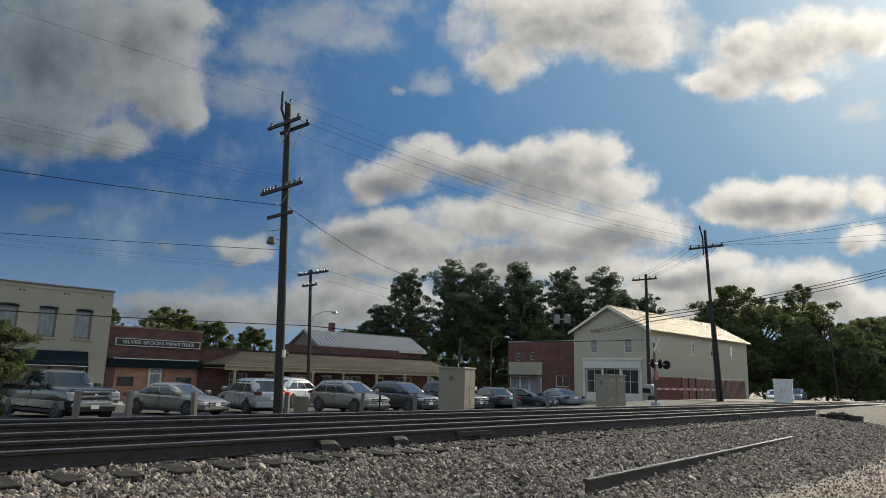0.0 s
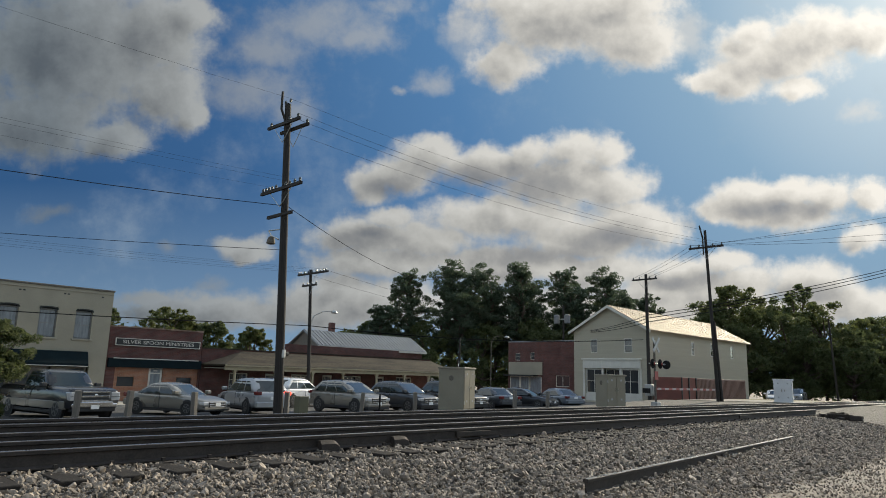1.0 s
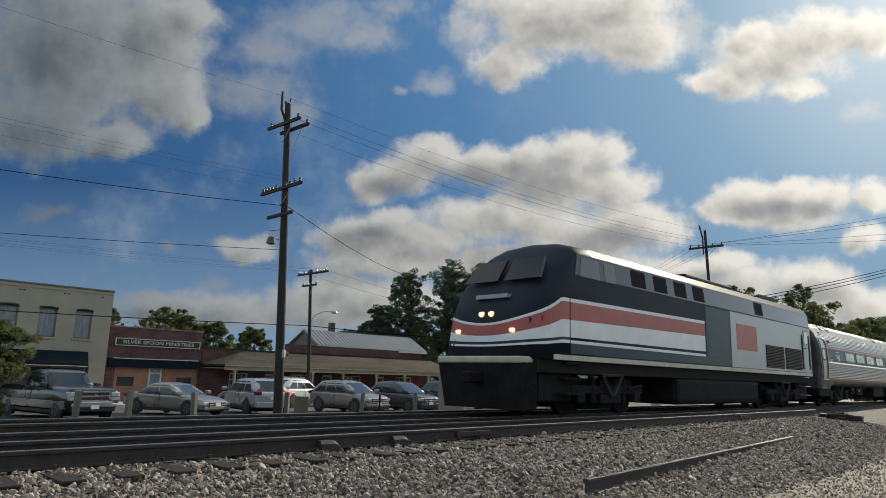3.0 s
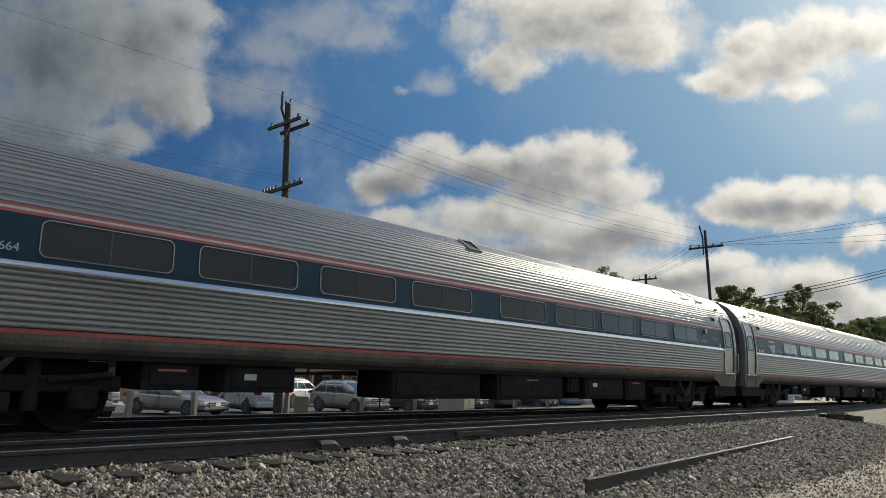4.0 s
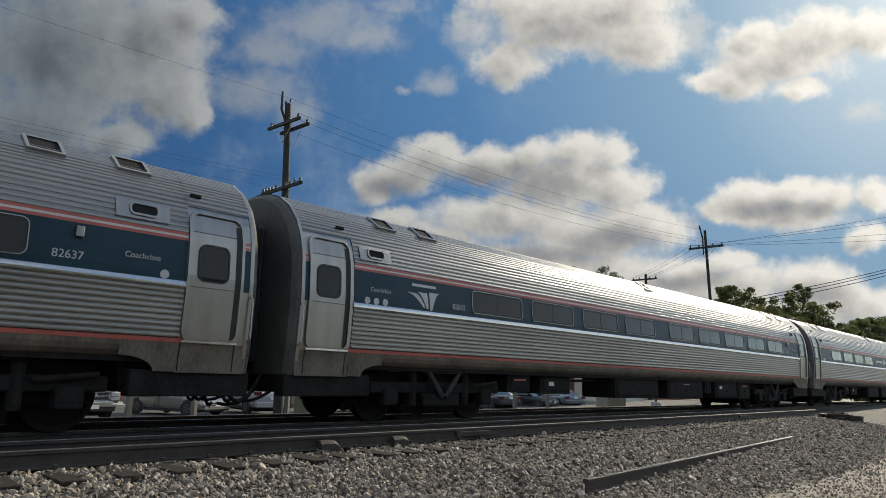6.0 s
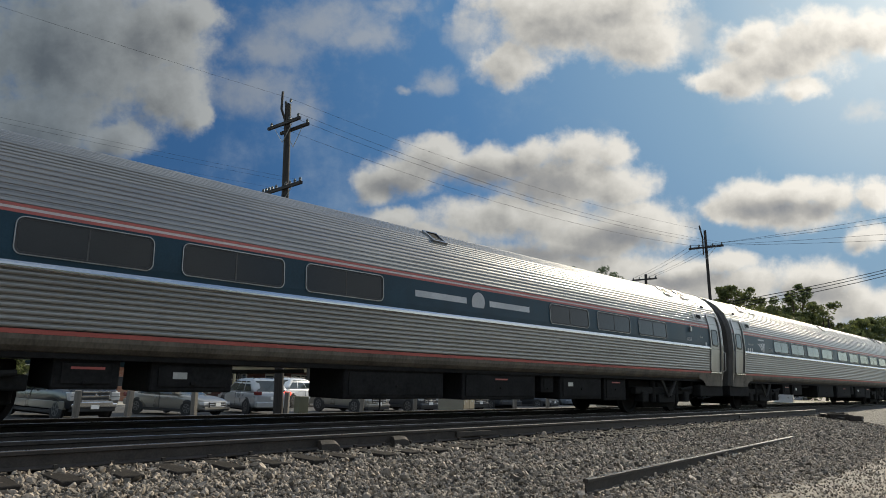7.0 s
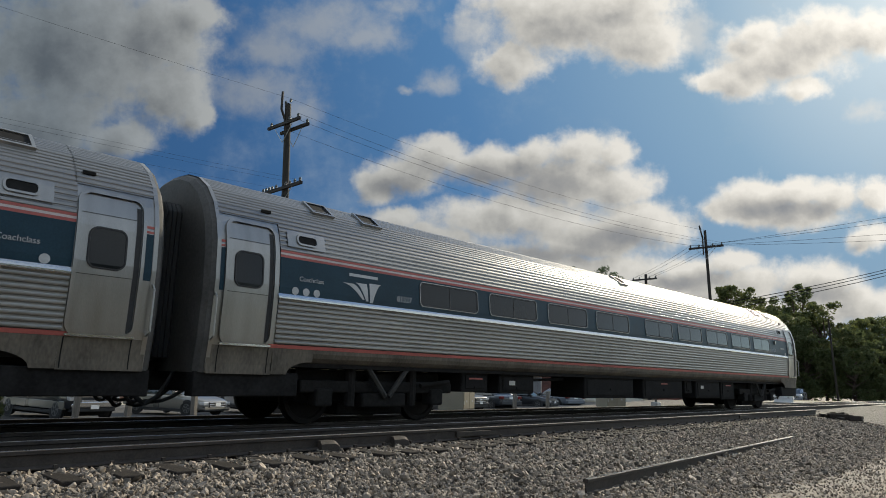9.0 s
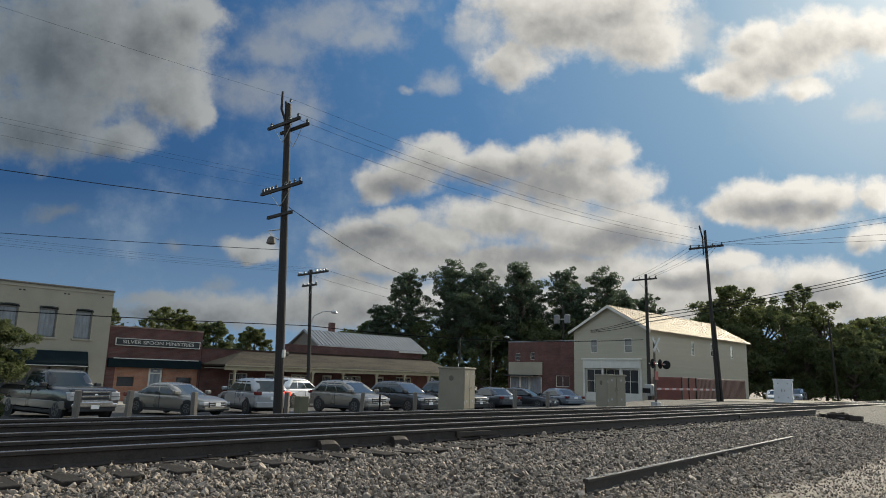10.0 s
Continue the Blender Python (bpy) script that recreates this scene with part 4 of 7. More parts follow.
EAST_CLOUD = [(1330, 345, 80, 36), (1400, 338, 72, 30), (1470, 342, 52, 32), (1370, 380, 125, 32), (1545, 348, 42, 30), (1268, 372, 40, 26), (1525, 420, 46, 28)]
BANK_CLOUD = [(430, 440, 60, 26), (350, 550, 200, 34), (560, 545, 160, 40), (265, 528, 70, 18), (1200, 478, 72, 26), (1282, 468, 62, 24), (1175, 512, 95, 36), (1300, 510, 95, 42), (1425, 502, 95, 45), (1505, 542, 115, 42), (1100, 550, 450, 48)]
WISPS = [(560, 40, 140, 58), (645, 60, 75, 34), (470, 92, 95, 48), (440, 160, 115, 46), (520, 190, 62, 28), (690, 12, 55, 26), (765, 140, 44, 30), (710, 155, 22, 10), (82, 378, 46, 14), (296, 437, 24, 16), (1525, 200, 32, 22), (372, 500, 34, 16), (820, 60, 40, 50), (1215, 60, 40, 50)]
# where the cloud is thick and grey
THICK = [(880, 318, 200, 44), (695, 332, 70, 30), (1390, 374, 115, 26), (645, 420, 75, 24), (1070, 425, 110, 26), (900, 452, 160, 24), (1210, 500, 90, 22), (1440, 520, 90, 26)]


def nearest_head(n, link, place, heads, blend=0.25):
    """Distance to the nearest rounded head, in half-widths."""
    last = None
    for x, y, rx, ry in heads:
        s, m, ln = n.new("ShaderNodeVectorMath"), n.new("ShaderNodeVectorMath"), n.new("ShaderNodeVectorMath")
        s.operation, m.operation, ln.operation = "SUBTRACT", "MULTIPLY", "LENGTH"
        s.inputs[1].default_value, m.inputs[1].default_value = (x - 784, 441 - y, 0), (1 / rx, 1 / ry, 0)
        link(place, s.inputs[0])
        link(s.outputs[0], m.inputs[0])
        link(m.outputs[0], ln.inputs[0])
        if last is None:
            last = ln.outputs["Value"]
        else:
            mn = n.new("ShaderNodeMath")
            mn.operation = "SMOOTH_MIN"
            mn.inputs[2].default_value = blend
            link(last, mn.inputs[0])
            link(ln.outputs["Value"], mn.inputs[1])
            last = mn.outputs[0]
    return last


def cloud_group(name, heads, warp_by, warp_scale, fine_scale, fine_by, rough):
    g = bpy.data.node_groups.new(name, "ShaderNodeTree")
    g.interface.new_socket("Place", in_out="INPUT", socket_type="NodeSocketVector")
    g.interface.new_socket("Cover", in_out="OUTPUT", socket_type="NodeSocketFloat")
    n, link = g.nodes, g.links.new
    gi, go = n.new("NodeGroupInput"), n.new("NodeGroupOutput")
    warp = n.new("ShaderNodeTexNoise")
    warp.inputs["Scale"].default_value, warp.inputs["Detail"].default_value, warp.inputs["Roughness"].default_value = warp_scale, 5, 0.6
    link(gi.outputs[0], warp.inputs[0])
    off = n.new("ShaderNodeVectorMath")
    off.operation = "MULTIPLY_ADD"
    off.inputs[1].default_value, off.inputs[2].default_value = (warp_by, warp_by * 0.8, 0), (-warp_by / 2, -warp_by * 0.4, 0)
    link(warp.outputs["Color"], off.inputs[0])
    moved = n.new("ShaderNodeVectorMath")
    link(gi.outputs[0], moved.inputs[0])
    link(off.outputs[0], moved.inputs[1])
    last = nearest_head(n, link, moved.outputs[0], heads)
    fine = n.new("ShaderNodeTexNoise")
    fine.inputs["Scale"].default_value, fine.inputs["Detail"].default_value, fine.inputs["Roughness"].default_value = fine_scale, 9, rough
    link(gi.outputs[0], fine.inputs[0])
    f2 = n.new("ShaderNodeMath")
    f2.operation = "MULTIPLY_ADD"
    f2.inputs[1].default_value, f2.inputs[2].default_value = fine_by, 1 - fine_by / 2
    link(fine.outputs[0], f2.inputs[0])
    out = n.new("ShaderNodeMath")
    out.operation = "SUBTRACT"
    link(f2.outputs[0], out.inputs[0])
    link(last, out.inputs[1])
    link(out.outputs[0], go.inputs[0])
    return g


def cloud_sheet():
    k = CLOUD_D / FOCAL
    bm = bmesh.new()
    v = [bm.verts.new(((x - 784) * k, (441 - y) * k, 0)) for x, y in ((-80, 730), (1574, 730), (1574, -12), (-80, -12))]
    bm.faces.new(v)
    m = bpy.data.materials.new("sunlit_cumulus")
    m.use_nodes = True
    n, link = m.node_tree.nodes, m.node_tree.links.new
    n.remove(n["Principled BSDF"])
    co = n.new("ShaderNodeTexCoord")
    sc = n.new("ShaderNodeVectorMath")
    sc.operation = "SCALE"
    sc.inputs["Scale"].default_value = 1 / k
    link(co.outputs["Object"], sc.inputs[0])
    grp = cloud_group("cloud_cover", WEST_CLOUD + TOP_CLOUD + SUN_CLOUD + MIDDLE_CLOUD + LOW_CLOUD + EAST_CLOUD + BANK_CLOUD, 62, 0.013, 0.019, 1.25, 0.6)
    a, b = n.new("ShaderNodeGroup"), n.new("ShaderNodeGroup")
    a.node_tree = b.node_tree = grp
    toward = n.new("ShaderNodeVectorMath")
    toward.inputs[1].default_value = (26, 24, 0)
    link(sc.outputs[0], a.inputs[0])
    link(sc.outputs[0], toward.inputs[0])
    link(toward.outputs[0], b.inputs[0])
    alpha = n.new("ShaderNodeMapRange")
    alpha.interpolation_type = "SMOOTHSTEP"
    alpha.inputs["From Min"].default_value, alpha.inputs["From Max"].default_value = -0.24, 0.46
    link(a.outputs[0], alpha.inputs[0])
    # light falls off with the cloud that lies between here and the sun
    sm = n.new("ShaderNodeMath")
    sm.operation = "MULTIPLY_ADD"
    sm.inputs[1].default_value = 1.15
    mild = n.new("ShaderNodeMath")
    mild.operation = "MULTIPLY"
    mild.inputs[1].default_value = 0.25
    link(a.outputs[0], mild.inputs[0])
    link(b.outputs[0], sm.inputs[0])
    link(mild.outputs[0], sm.inputs[2])
    bill = n.new("ShaderNodeTexNoise")
    bill.inputs["Scale"].default_value, bill.inputs["Detail"].default_value, bill.inputs["Roughness"].default_value = 0.012, 8, 0.58
    link(sc.outputs[0], bill.inputs[0])
    lump = n.new("ShaderNodeMath")
    lump.operation = "MULTIPLY_ADD"
    lump.inputs[1].default_value, lump.inputs[2].default_value = 1.5, -0.95
    link(bill.outputs[0], lump.inputs[0])
    tot = n.new("ShaderNodeMath")
    link(sm.outputs[0], tot.inputs[0])
    link(lump.outputs[0], tot.inputs[1])
    # thick grey middles
    soft = nearest_head(n, link, sc.outputs[0], THICK, 0.3)
    deep = n.new("ShaderNodeMapRange")
    deep.interpolation_type = "SMOOTHSTEP"
    deep.inputs["From Min"].default_value, deep.inputs["From Max"].default_value = 1.25, 0.1
    deep.inputs["To Min"].default_value, deep.inputs["To Max"].default_value = 0.0, 0.95
    link(soft, deep.inputs[0])
    full = n.new("ShaderNodeMath")
    link(tot.outputs[0], full.inputs[0])
    link(deep.outputs[0], full.inputs[1])
    wide = n.new("ShaderNodeMapRange")
    wide.inputs["From Min"].default_value, wide.inputs["From Max"].default_value = -0.4, 2.2
    link(full.outputs[0], wide.inputs[0])
    ramp = n.new("ShaderNodeValToRGB")
    ramp.color_ramp.elements[0].position, ramp.color_ramp.elements[0].color = 0.10, (0.70, 0.685, 0.665, 1)
    ramp.color_ramp.elements[1].position, ramp.color_ramp.elements[1].color = 0.95, (0.215, 0.23, 0.262, 1)
    for at, col in ((0.36, (0.53, 0.52, 0.505, 1)), (0.62, (0.35, 0.35, 0.355, 1))):
        e = ramp.color_ramp.elements.new(at)
        e.color = col
    link(wide.outputs[0], ramp.inputs[0])
    # open sky behind: deep blue away from the sun, pale towards it and the horizon
    away = n.new("ShaderNodeVectorMath")
    away.operation = "DISTANCE"
    away.inputs[1].default_value = (1660 - 784, 441 + 50, 0)
    link(sc.outputs[0], away.inputs[0])
    far = n.new("ShaderNodeMath")
    far.operation = "DIVIDE"
    far.inputs[1].default_value = 1600
    link(away.outputs["Value"], far.inputs[0])
    blue = n.new("ShaderNodeValToRGB")
    for at, col in ((0.12, (0.51, 0.60, 0.69, 1)), (0.3, (0.225, 0.35, 0.50, 1)), (0.55, (0.080, 0.185, 0.37, 1)), (0.8, (0.038, 0.105, 0.25, 1))):
        e = blue.color_ramp.elements.new(at)
        e.color = col
    blue.color_ramp.elements[0].color, blue.color_ramp.elements[-1].color = (0.85, 0.87, 0.88, 1), (0.030, 0.085, 0.205, 1)
    link(far.outputs[0], blue.inputs[0])
    near = n.new("ShaderNodeMix")
    near.data_type = "RGBA"
    near.inputs["A"].default_value, near.inputs["B"].default_value = (1.48, 1.40, 1.34, 1), (0.26, 0.305, 0.365, 1)
    link(far.outputs[0], near.inputs["Factor"])
    sep = n.new("ShaderNodeSeparateXYZ")
    link(sc.outputs[0], sep.inputs[0])
    low = n.new("ShaderNodeMapRange")
    low.inputs["From Min"].default_value, low.inputs["From Max"].default_value = 120, -190
    low.inputs["To Max"].default_value = 0.75
    link(sep.outputs[1], low.inputs[0])
    haze = n.new("ShaderNodeMix")
    haze.data_type = "RGBA"
    haze.inputs["B"].default_value = (0.22, 0.33, 0.46, 1)
    link(low.outputs[0], haze.inputs["Factor"])
    link(blue.outputs[0], haze.inputs["A"])
    lit = n.new("ShaderNodeVectorMath")
    lit.operation = "MULTIPLY"
    link(ramp.outputs[0], lit.inputs[0])
    link(near.outputs["Result"], lit.inputs[1])
    # thin veils of high cloud
    veil = n.new("ShaderNodeTexNoise")
    veil.inputs["Scale"].default_value, veil.inputs["Detail"].default_value, veil.inputs["Roughness"].default_value = 0.0042, 9, 0.62
    link(sc.outputs[0], veil.inputs[0])
    thin = n.new("ShaderNodeMapRange")
    thin.interpolation_type = "SMOOTHSTEP"
    thin.inputs["From Min"].default_value, thin.inputs["From Max"].default_value, thin.inputs["To Max"].default_value = 0.50, 0.78, 0.35
    link(veil.outputs[0], thin.inputs[0])
    pale = n.new("ShaderNodeMix")
    pale.data_type = "RGBA"
    pale.inputs["B"].default_value = (0.40, 0.45, 0.50, 1)
    link(thin.outputs[0], pale.inputs["Factor"])
    link(haze.outputs["Result"], pale.inputs["A"])
    # torn shreds of low cloud
    shred = n.new("ShaderNodeGroup")
    shred.node_tree = cloud_group("cloud_shreds", WISPS, 90, 0.010, 0.017, 1.9, 0.62)
    link(sc.outputs[0], shred.inputs[0])
    torn = n.new("ShaderNodeMapRange")
    torn.interpolation_type = "SMOOTHSTEP"
    torn.inputs["From Min"].default_value, torn.inputs["From Max"].default_value, torn.inputs["To Max"].default_value = -0.3, 1.0, 0.62
    link(shred.outputs[0], torn.inputs[0])
    ragged = n.new("ShaderNodeMix")
    ragged.data_type = "RGBA"
    pallor = n.new("ShaderNodeVectorMath")
    pallor.operation = "SCALE"
    pallor.inputs["Scale"].default_value = 0.55
    link(near.outputs["Result"], pallor.inputs[0])
    link(pallor.outputs[0], ragged.inputs["B"])
    link(torn.outputs[0], ragged.inputs["Factor"])
    link(pale.outputs["Result"], ragged.inputs["A"])
    em, mx = n.new("ShaderNodeEmission"), n.new("ShaderNodeMix")
    mx.data_type = "RGBA"
    link(alpha.outputs[0], mx.inputs["Factor"])
    link(ragged.outputs["Result"], mx.inputs["A"])
    link(lit.outputs[0], mx.inputs["B"])
    link(mx.outputs["Result"], em.inputs[0])
    link(em.outputs[0], n["Material Output"].inputs[0])
    ob = part("backdrop", bm, m)
    ob.matrix_basis = CLOUD_BASE
    return tagged(ob, "broken white and grey cumulus clouds in blue sky", "sky", kind="structure")


clouds = cloud_sheet()


# ---- buildings ----
def sash(parent, x0, x1, z0, z1, y, bars=(1, 1), depth=0.12, frame=0.06, material=TRIM, glass=GLASS, name="window"):
    """A window in a wall along x: frame, glazing bars and panes, set back behind y."""
    bm = bmesh.new()
    ya, yb = y + depth - 0.05, y + depth + 0.02
    for a, b, c, d in ((x0, x0 + frame, z0, z1), (x1 - frame, x1, z0, z1), (x0 + frame, x1 - frame, z0, z0 + frame), (x0 + frame, x1 - frame, z1 - frame, z1)):
        box(bm, a, b, ya, yb, c, d)
    w = part(name, bm, material, parent)
    nx, nz = bars
    px, pz = (x1 - x0 - 2 * frame) / (nx + 1), (z1 - z0 - 2 * frame) / (nz + 1)
    for i in range(nx + 1):
        for j in range(nz + 1):
            a, c = x0 + frame + i * px, z0 + frame + j * pz
            part("pane", B(a + 0.012, a + px - 0.012, y + depth - 0.015, y + depth - 0.005, c + 0.012, c + pz - 0.012), glass, w)
    for i in range(nx):
        a = x0 + frame + (i + 1) * px
        part("glazing_bar", B(a - 0.016, a + 0.016, ya + 0.01, yb - 0.02, z0 + frame, z1 - frame), material, w)
    for j in range(nz):
        c = z0 + frame + (j + 1) * pz
        part("glazing_bar", B(x0 + frame, x1 - frame, ya + 0.012, yb - 0.022, c - 0.016, c + 0.016), material, w)
    return w


GZ = -1.32
CURTAIN = mat("grey_curtained_glass", (0.20, 0.215, 0.23), 0.25, 0.0, 0.35, 2.0, stretch=(4, 1, 0.6))
SASH = mat("weathered_grey_sash", (0.17, 0.165, 0.155), 0.7, 0.0, 0.2, 2.0)
FY = 43.0


def shell(name, x0, x1, y0, y1, z0, z1, openings, material, label, sides=None, roof_z=None, fx=0.3):
    """A flat-roofed building whose front wall, along x at y0, has openings."""
    ob = thing(name, pose(0, 0, 0), label, "building")
    part("wall", wall(bmesh.new(), x0, x1, z0, z1, openings, y0, y0 + fx), material, ob)
    m2 = sides or material
    part("side_wall", B(x0, x0 + 0.3, y0 + fx, y1, z0, z1 - 0.002), m2, ob)
    part("side_wall", B(x1 - 0.3, x1, y0 + fx, y1, z0, z1 - 0.002), m2, ob)
    part("back_wall", B(x0 + 0.3, x1 - 0.3, y1 - 0.3, y1, z0, z1 - 0.004), m2, ob)
    part("roof", B(x0 + 0.3, x1 - 0.3, y0 + fx, y1 - 0.3, z1 - 0.6, z1 - 0.45), SHINGLE, ob)
    return ob


def cream_building():
    up = [(9.10, 10.03), (11.07, 12.0), (12.98, 13.91)]
    ops = [(a, b, 2.43, 4.18) for a, b in up] + [(5.2, 6.1, 2.43, 4.18), (7.15, 8.05, 2.43, 4.18), (6.0, 14.05, -1.1, 0.86)]
    ob = shell("shop_building", 3.0, 14.98, FY, 60, GZ - 0.2, 5.36, ops, CREAM, "two-storey cream painted brick shop with arched windows")
    for a, b in up + [(5.2, 6.1), (7.15, 8.05)]:
        sash(ob, a, b, 2.43, 4.05, FY, (0, 1), 0.16, 0.06, SASH, CURTAIN)
        # thin dark arc over the window head
        bm = bmesh.new()
        n = 8
        ring0, ring1 = [], []
        mid, half = (a + b) / 2, (b - a) / 2 + 0.04
        pts = [(mid + half * math.cos(math.pi * i / n), 4.05 + 0.15 * math.sin(math.pi * i / n)) for i in range(n + 1)]
        ins = [(mid + (half - 0.05) * math.cos(math.pi * i / n), 4.0 + 0.14 * math.sin(math.pi * i / n)) for i in range(n + 1)]
        rows = [[bm.verts.new((x, yy, z)) for x, z in pp] for pp, yy in ((pts, FY + 0.01), (pts, FY - 0.07), (ins, FY - 0.07), (ins, FY + 0.01))]
        for r0, r1 in zip(rows, rows[1:]):
            for i in range(n):
                bm.faces.new((r0[i], r0[i + 1], r1[i + 1], r1[i]))
        part("window_head_arc", bm, SIGN_BLACK, ob, "thin dark arc over the window")
        part("arch_infill", B(a, b, FY + 0.15, FY + 0.2, 4.05, 4.18), SIGN_BLACK, ob)
        part("sill", B(a - 0.1, b + 0.1, FY - 0.08, FY + 0.12, 2.33, 2.43, 0.015), CREAM, ob)
    part("coping", B(2.95, 15.03, FY - 0.07, FY + 0.36, 5.36, 5.46, 0.02), WOOD, ob)
    part("cornice", B(3.0, 14.98, FY - 0.045, FY, 5.17, 5.26), CREAM, ob)
    for x in (9.9, 10.1, 12.2, 12.4, 14.3):
        part("vent_brick", B(x, x + 0.12, FY - 0.012, FY + 0.02, 4.95, 5.02), SIGN_BLACK, ob)
    # awning and shopfront
    bm = bmesh.new()
    loft(bm, [[(x, FY, 1.70), (x, FY - 0.15, 1.70), (x, FY - 0.5, 1.0), (x, FY - 0.5, 0.84), (x, FY, 0.84)] for x in (5.9, 13.85)])
    part("awning", bm, GREEN_AWNING, ob, "dark green canvas awning")
    part("awning_trim", B(5.9, 13.85, FY - 0.525, FY - 0.505, 0.83, 0.87), TRIM, ob)
    for i in range(4):
        x = 6.05 + i * 2.0
        sash(ob, x, x + 1.9, -0.7, 0.8, FY, (1, 0), 0.2, 0.07, WOOD)
        part("stall_riser", B(x, x + 1.9, FY + 0.1, FY + 0.3, -1.1, -0.7), BRICK_ORANGE, ob)
    return ob


def brick_shop():
    ops = [(17.68, 18.58, GZ, 0.92), (15.80, 16.82, -0.28, 0.29), (19.50, 20.52, -0.26, 0.31)]
    ob = shell("brick_shop", 15.05, 21.02, FY + 0.15, 60, GZ - 0.2, 3.30, [(15.6, 20.9, GZ - 0.2, 0.86)], BRICK_RED, "dark red brick shop with lettered sign and orange brick front", fx=0.35)
    part("lower_front", wall(bmesh.new(), 15.6, 20.9, GZ - 0.2, 0.86, [o for o in ops], FY + 0.2, FY + 0.48), BRICK_ORANGE, ob, "orange brick shopfront")
    bm = bmesh.new()
    for i in range(14):
        box(bm, 15.1 + i * 0.425, 15.1 + i * 0.425 + 0.40, FY + 0.1, FY + 0.55, 3.30, 3.36 + 0.03 * (i % 2))
    part("coping", bm, mat("clay_coping", (0.22, 0.15, 0.11), 0.8, 0, 0.3, 3.0, island=0.2), ob)
    sign = part("sign_board", B(15.47, 20.80, FY + 0.06, FY + 0.14, 2.22, 2.60), SIGN_BLACK, ob, "long black sign with white lettering")
    for a, b, c, d in ((15.43, 20.84, 2.60, 2.64), (15.43, 20.84, 2.18, 2.22), (15.43, 15.47, 2.22, 2.60), (20.80, 20.84, 2.22, 2.60)):
        part("sign_frame", B(a, b, FY + 0.04, FY + 0.14, c, d), TRIM, sign)
    words("sign_lettering", "SILVER SPOON MINISTRIES", 0.3, pose(18.13, FY + 0.055, 2.41, 90, 0, 0), TRIM, sign, 4.55)
    part("fascia", B(15.1, 20.98, FY - 0.1, FY + 0.15, 0.86, 1.40, 0.01), GREEN_AWNING, ob, "dark green fascia over the shopfront")
    part("fascia_trim", B(15.35, 20.75, FY - 0.14, FY - 0.1, 1.38, 1.43), TRIM, ob)
    part("shop_window_left", B(15.80, 16.82, FY + 0.3, FY + 0.34, -0.28, 0.29), GLASS, ob)
    part("shop_window_right", B(19.50, 20.52, FY + 0.3, FY + 0.34, -0.26, 0.31), GLASS, ob)
    d = part("door", wall(bmesh.new(), 17.70, 18.56, GZ, 0.90, [(17.82, 18.44, -1.0, 0.50), (17.82, 18.44, 0.58, 0.84)], FY + 0.26, FY + 0.31), TRIM, ob, "white framed glass door")
    part("door_glass", B(17.82, 18.44, FY + 0.275, FY + 0.285, -1.0, 0.50), CURTAIN, d)
    part("transom_glass", B(17.82, 18.44, FY + 0.275, FY + 0.285, 0.58, 0.84), CURTAIN, d)
    part("door_handle", R((18.40, FY + 0.22, -0.35), (18.40, FY + 0.22, -0.1), 0.015), GALV, d)
    part("number_bars", B(18.0, 18.25, FY + 0.262, FY + 0.272, 0.66, 0.74), TRIM, d)
    return ob


def arcade():
    ops = [(23.2, 24.6, -0.6, 0.7), (26.0, 26.95, GZ, 0.7), (28.2, 29.9, -0.6, 0.7), (31.0, 31.95, GZ, 0.7), (33.0, 34.8, -0.6, 0.7), (36.4, 37.3, GZ, 0.7), (38.6, 40.4, -0.6, 0.7)]
    ob = shell("shop_row", 21.08, 42.6, FY + 0.2, 52, GZ - 0.2, 2.25, ops, BRICK_RED, "long single-storey brick shop row with a shingled porch roof")
    for i, (a, b, c, d) in enumerate(ops):
        if c > -1:
            sash(ob, a, b, c, d, FY + 0.2, (3, 2), 0.1, 0.08, TRIM)
        else:
            dd = part("door", B(a, b, FY + 0.32, FY + 0.37, c, d), TRIM, ob, "off-white shop door")
            part("door_glass", B(a + 0.15, b - 0.15, FY + 0.305, FY + 0.318, -0.4, d - 0.15), GLASS, dd)
    # porch roof, hipped at one end
    E, T, YE, YT = 1.24, 2.20, 39.9, FY + 0.15
    bm = bmesh.new()
    loft(bm, [[(21.1, YE, E), (42.6, YE, E), (42.6, YT, T), (24.0, YT, T), (21.1, YT, E + 0.02)], [(21.1, YE, E - 0.12), (42.6, YE, E - 0.12), (42.6, YT, T - 0.12), (24.0, YT, T - 0.12), (21.1, YT, E - 0.10)]])
    part("porch_roof", bm, SHINGLE, ob, "brown shingled porch roof")
    part("porch_beam", B(21.2, 42.5, YE + 0.1, YE + 0.28, E - 0.36, E - 0.13), PORCH, ob, "tan cream painted porch beam")
    part("gutter", B(21.1, 42.6, YE - 0.07, YE - 0.003, E - 0.12, E - 0.02), PORCH, ob)
    part("porch_ceiling", B(21.3, 42.5, YE + 0.3, FY + 0.15, E - 0.26, E - 0.22), TRIM, ob)
    for x in (21.9, 24.9, 27.9, 30.6, 33.8, 36.7, 39.4, 42.3):
        post = part("porch_post", B(x - 0.07, x + 0.07, YE + 0.12, YE + 0.26, GZ + 0.1, E - 0.36, 0.01), PORCH, ob)
        part("post_cap", B(x - 0.11, x + 0.11, YE + 0.08, YE + 0.3, E - 0.46, E - 0.361), PORCH, post)
    part("coping", B(21.05, 42.65, FY + 0.15, FY + 0.55, 2.25, 2.33), SHINGLE, ob)
    part("raised_parapet", B(29.0, 40.6, 45.2, 45.6, 1.9, 3.02), BRICK_RED, ob, "raised dark red brick parapet")
    return ob


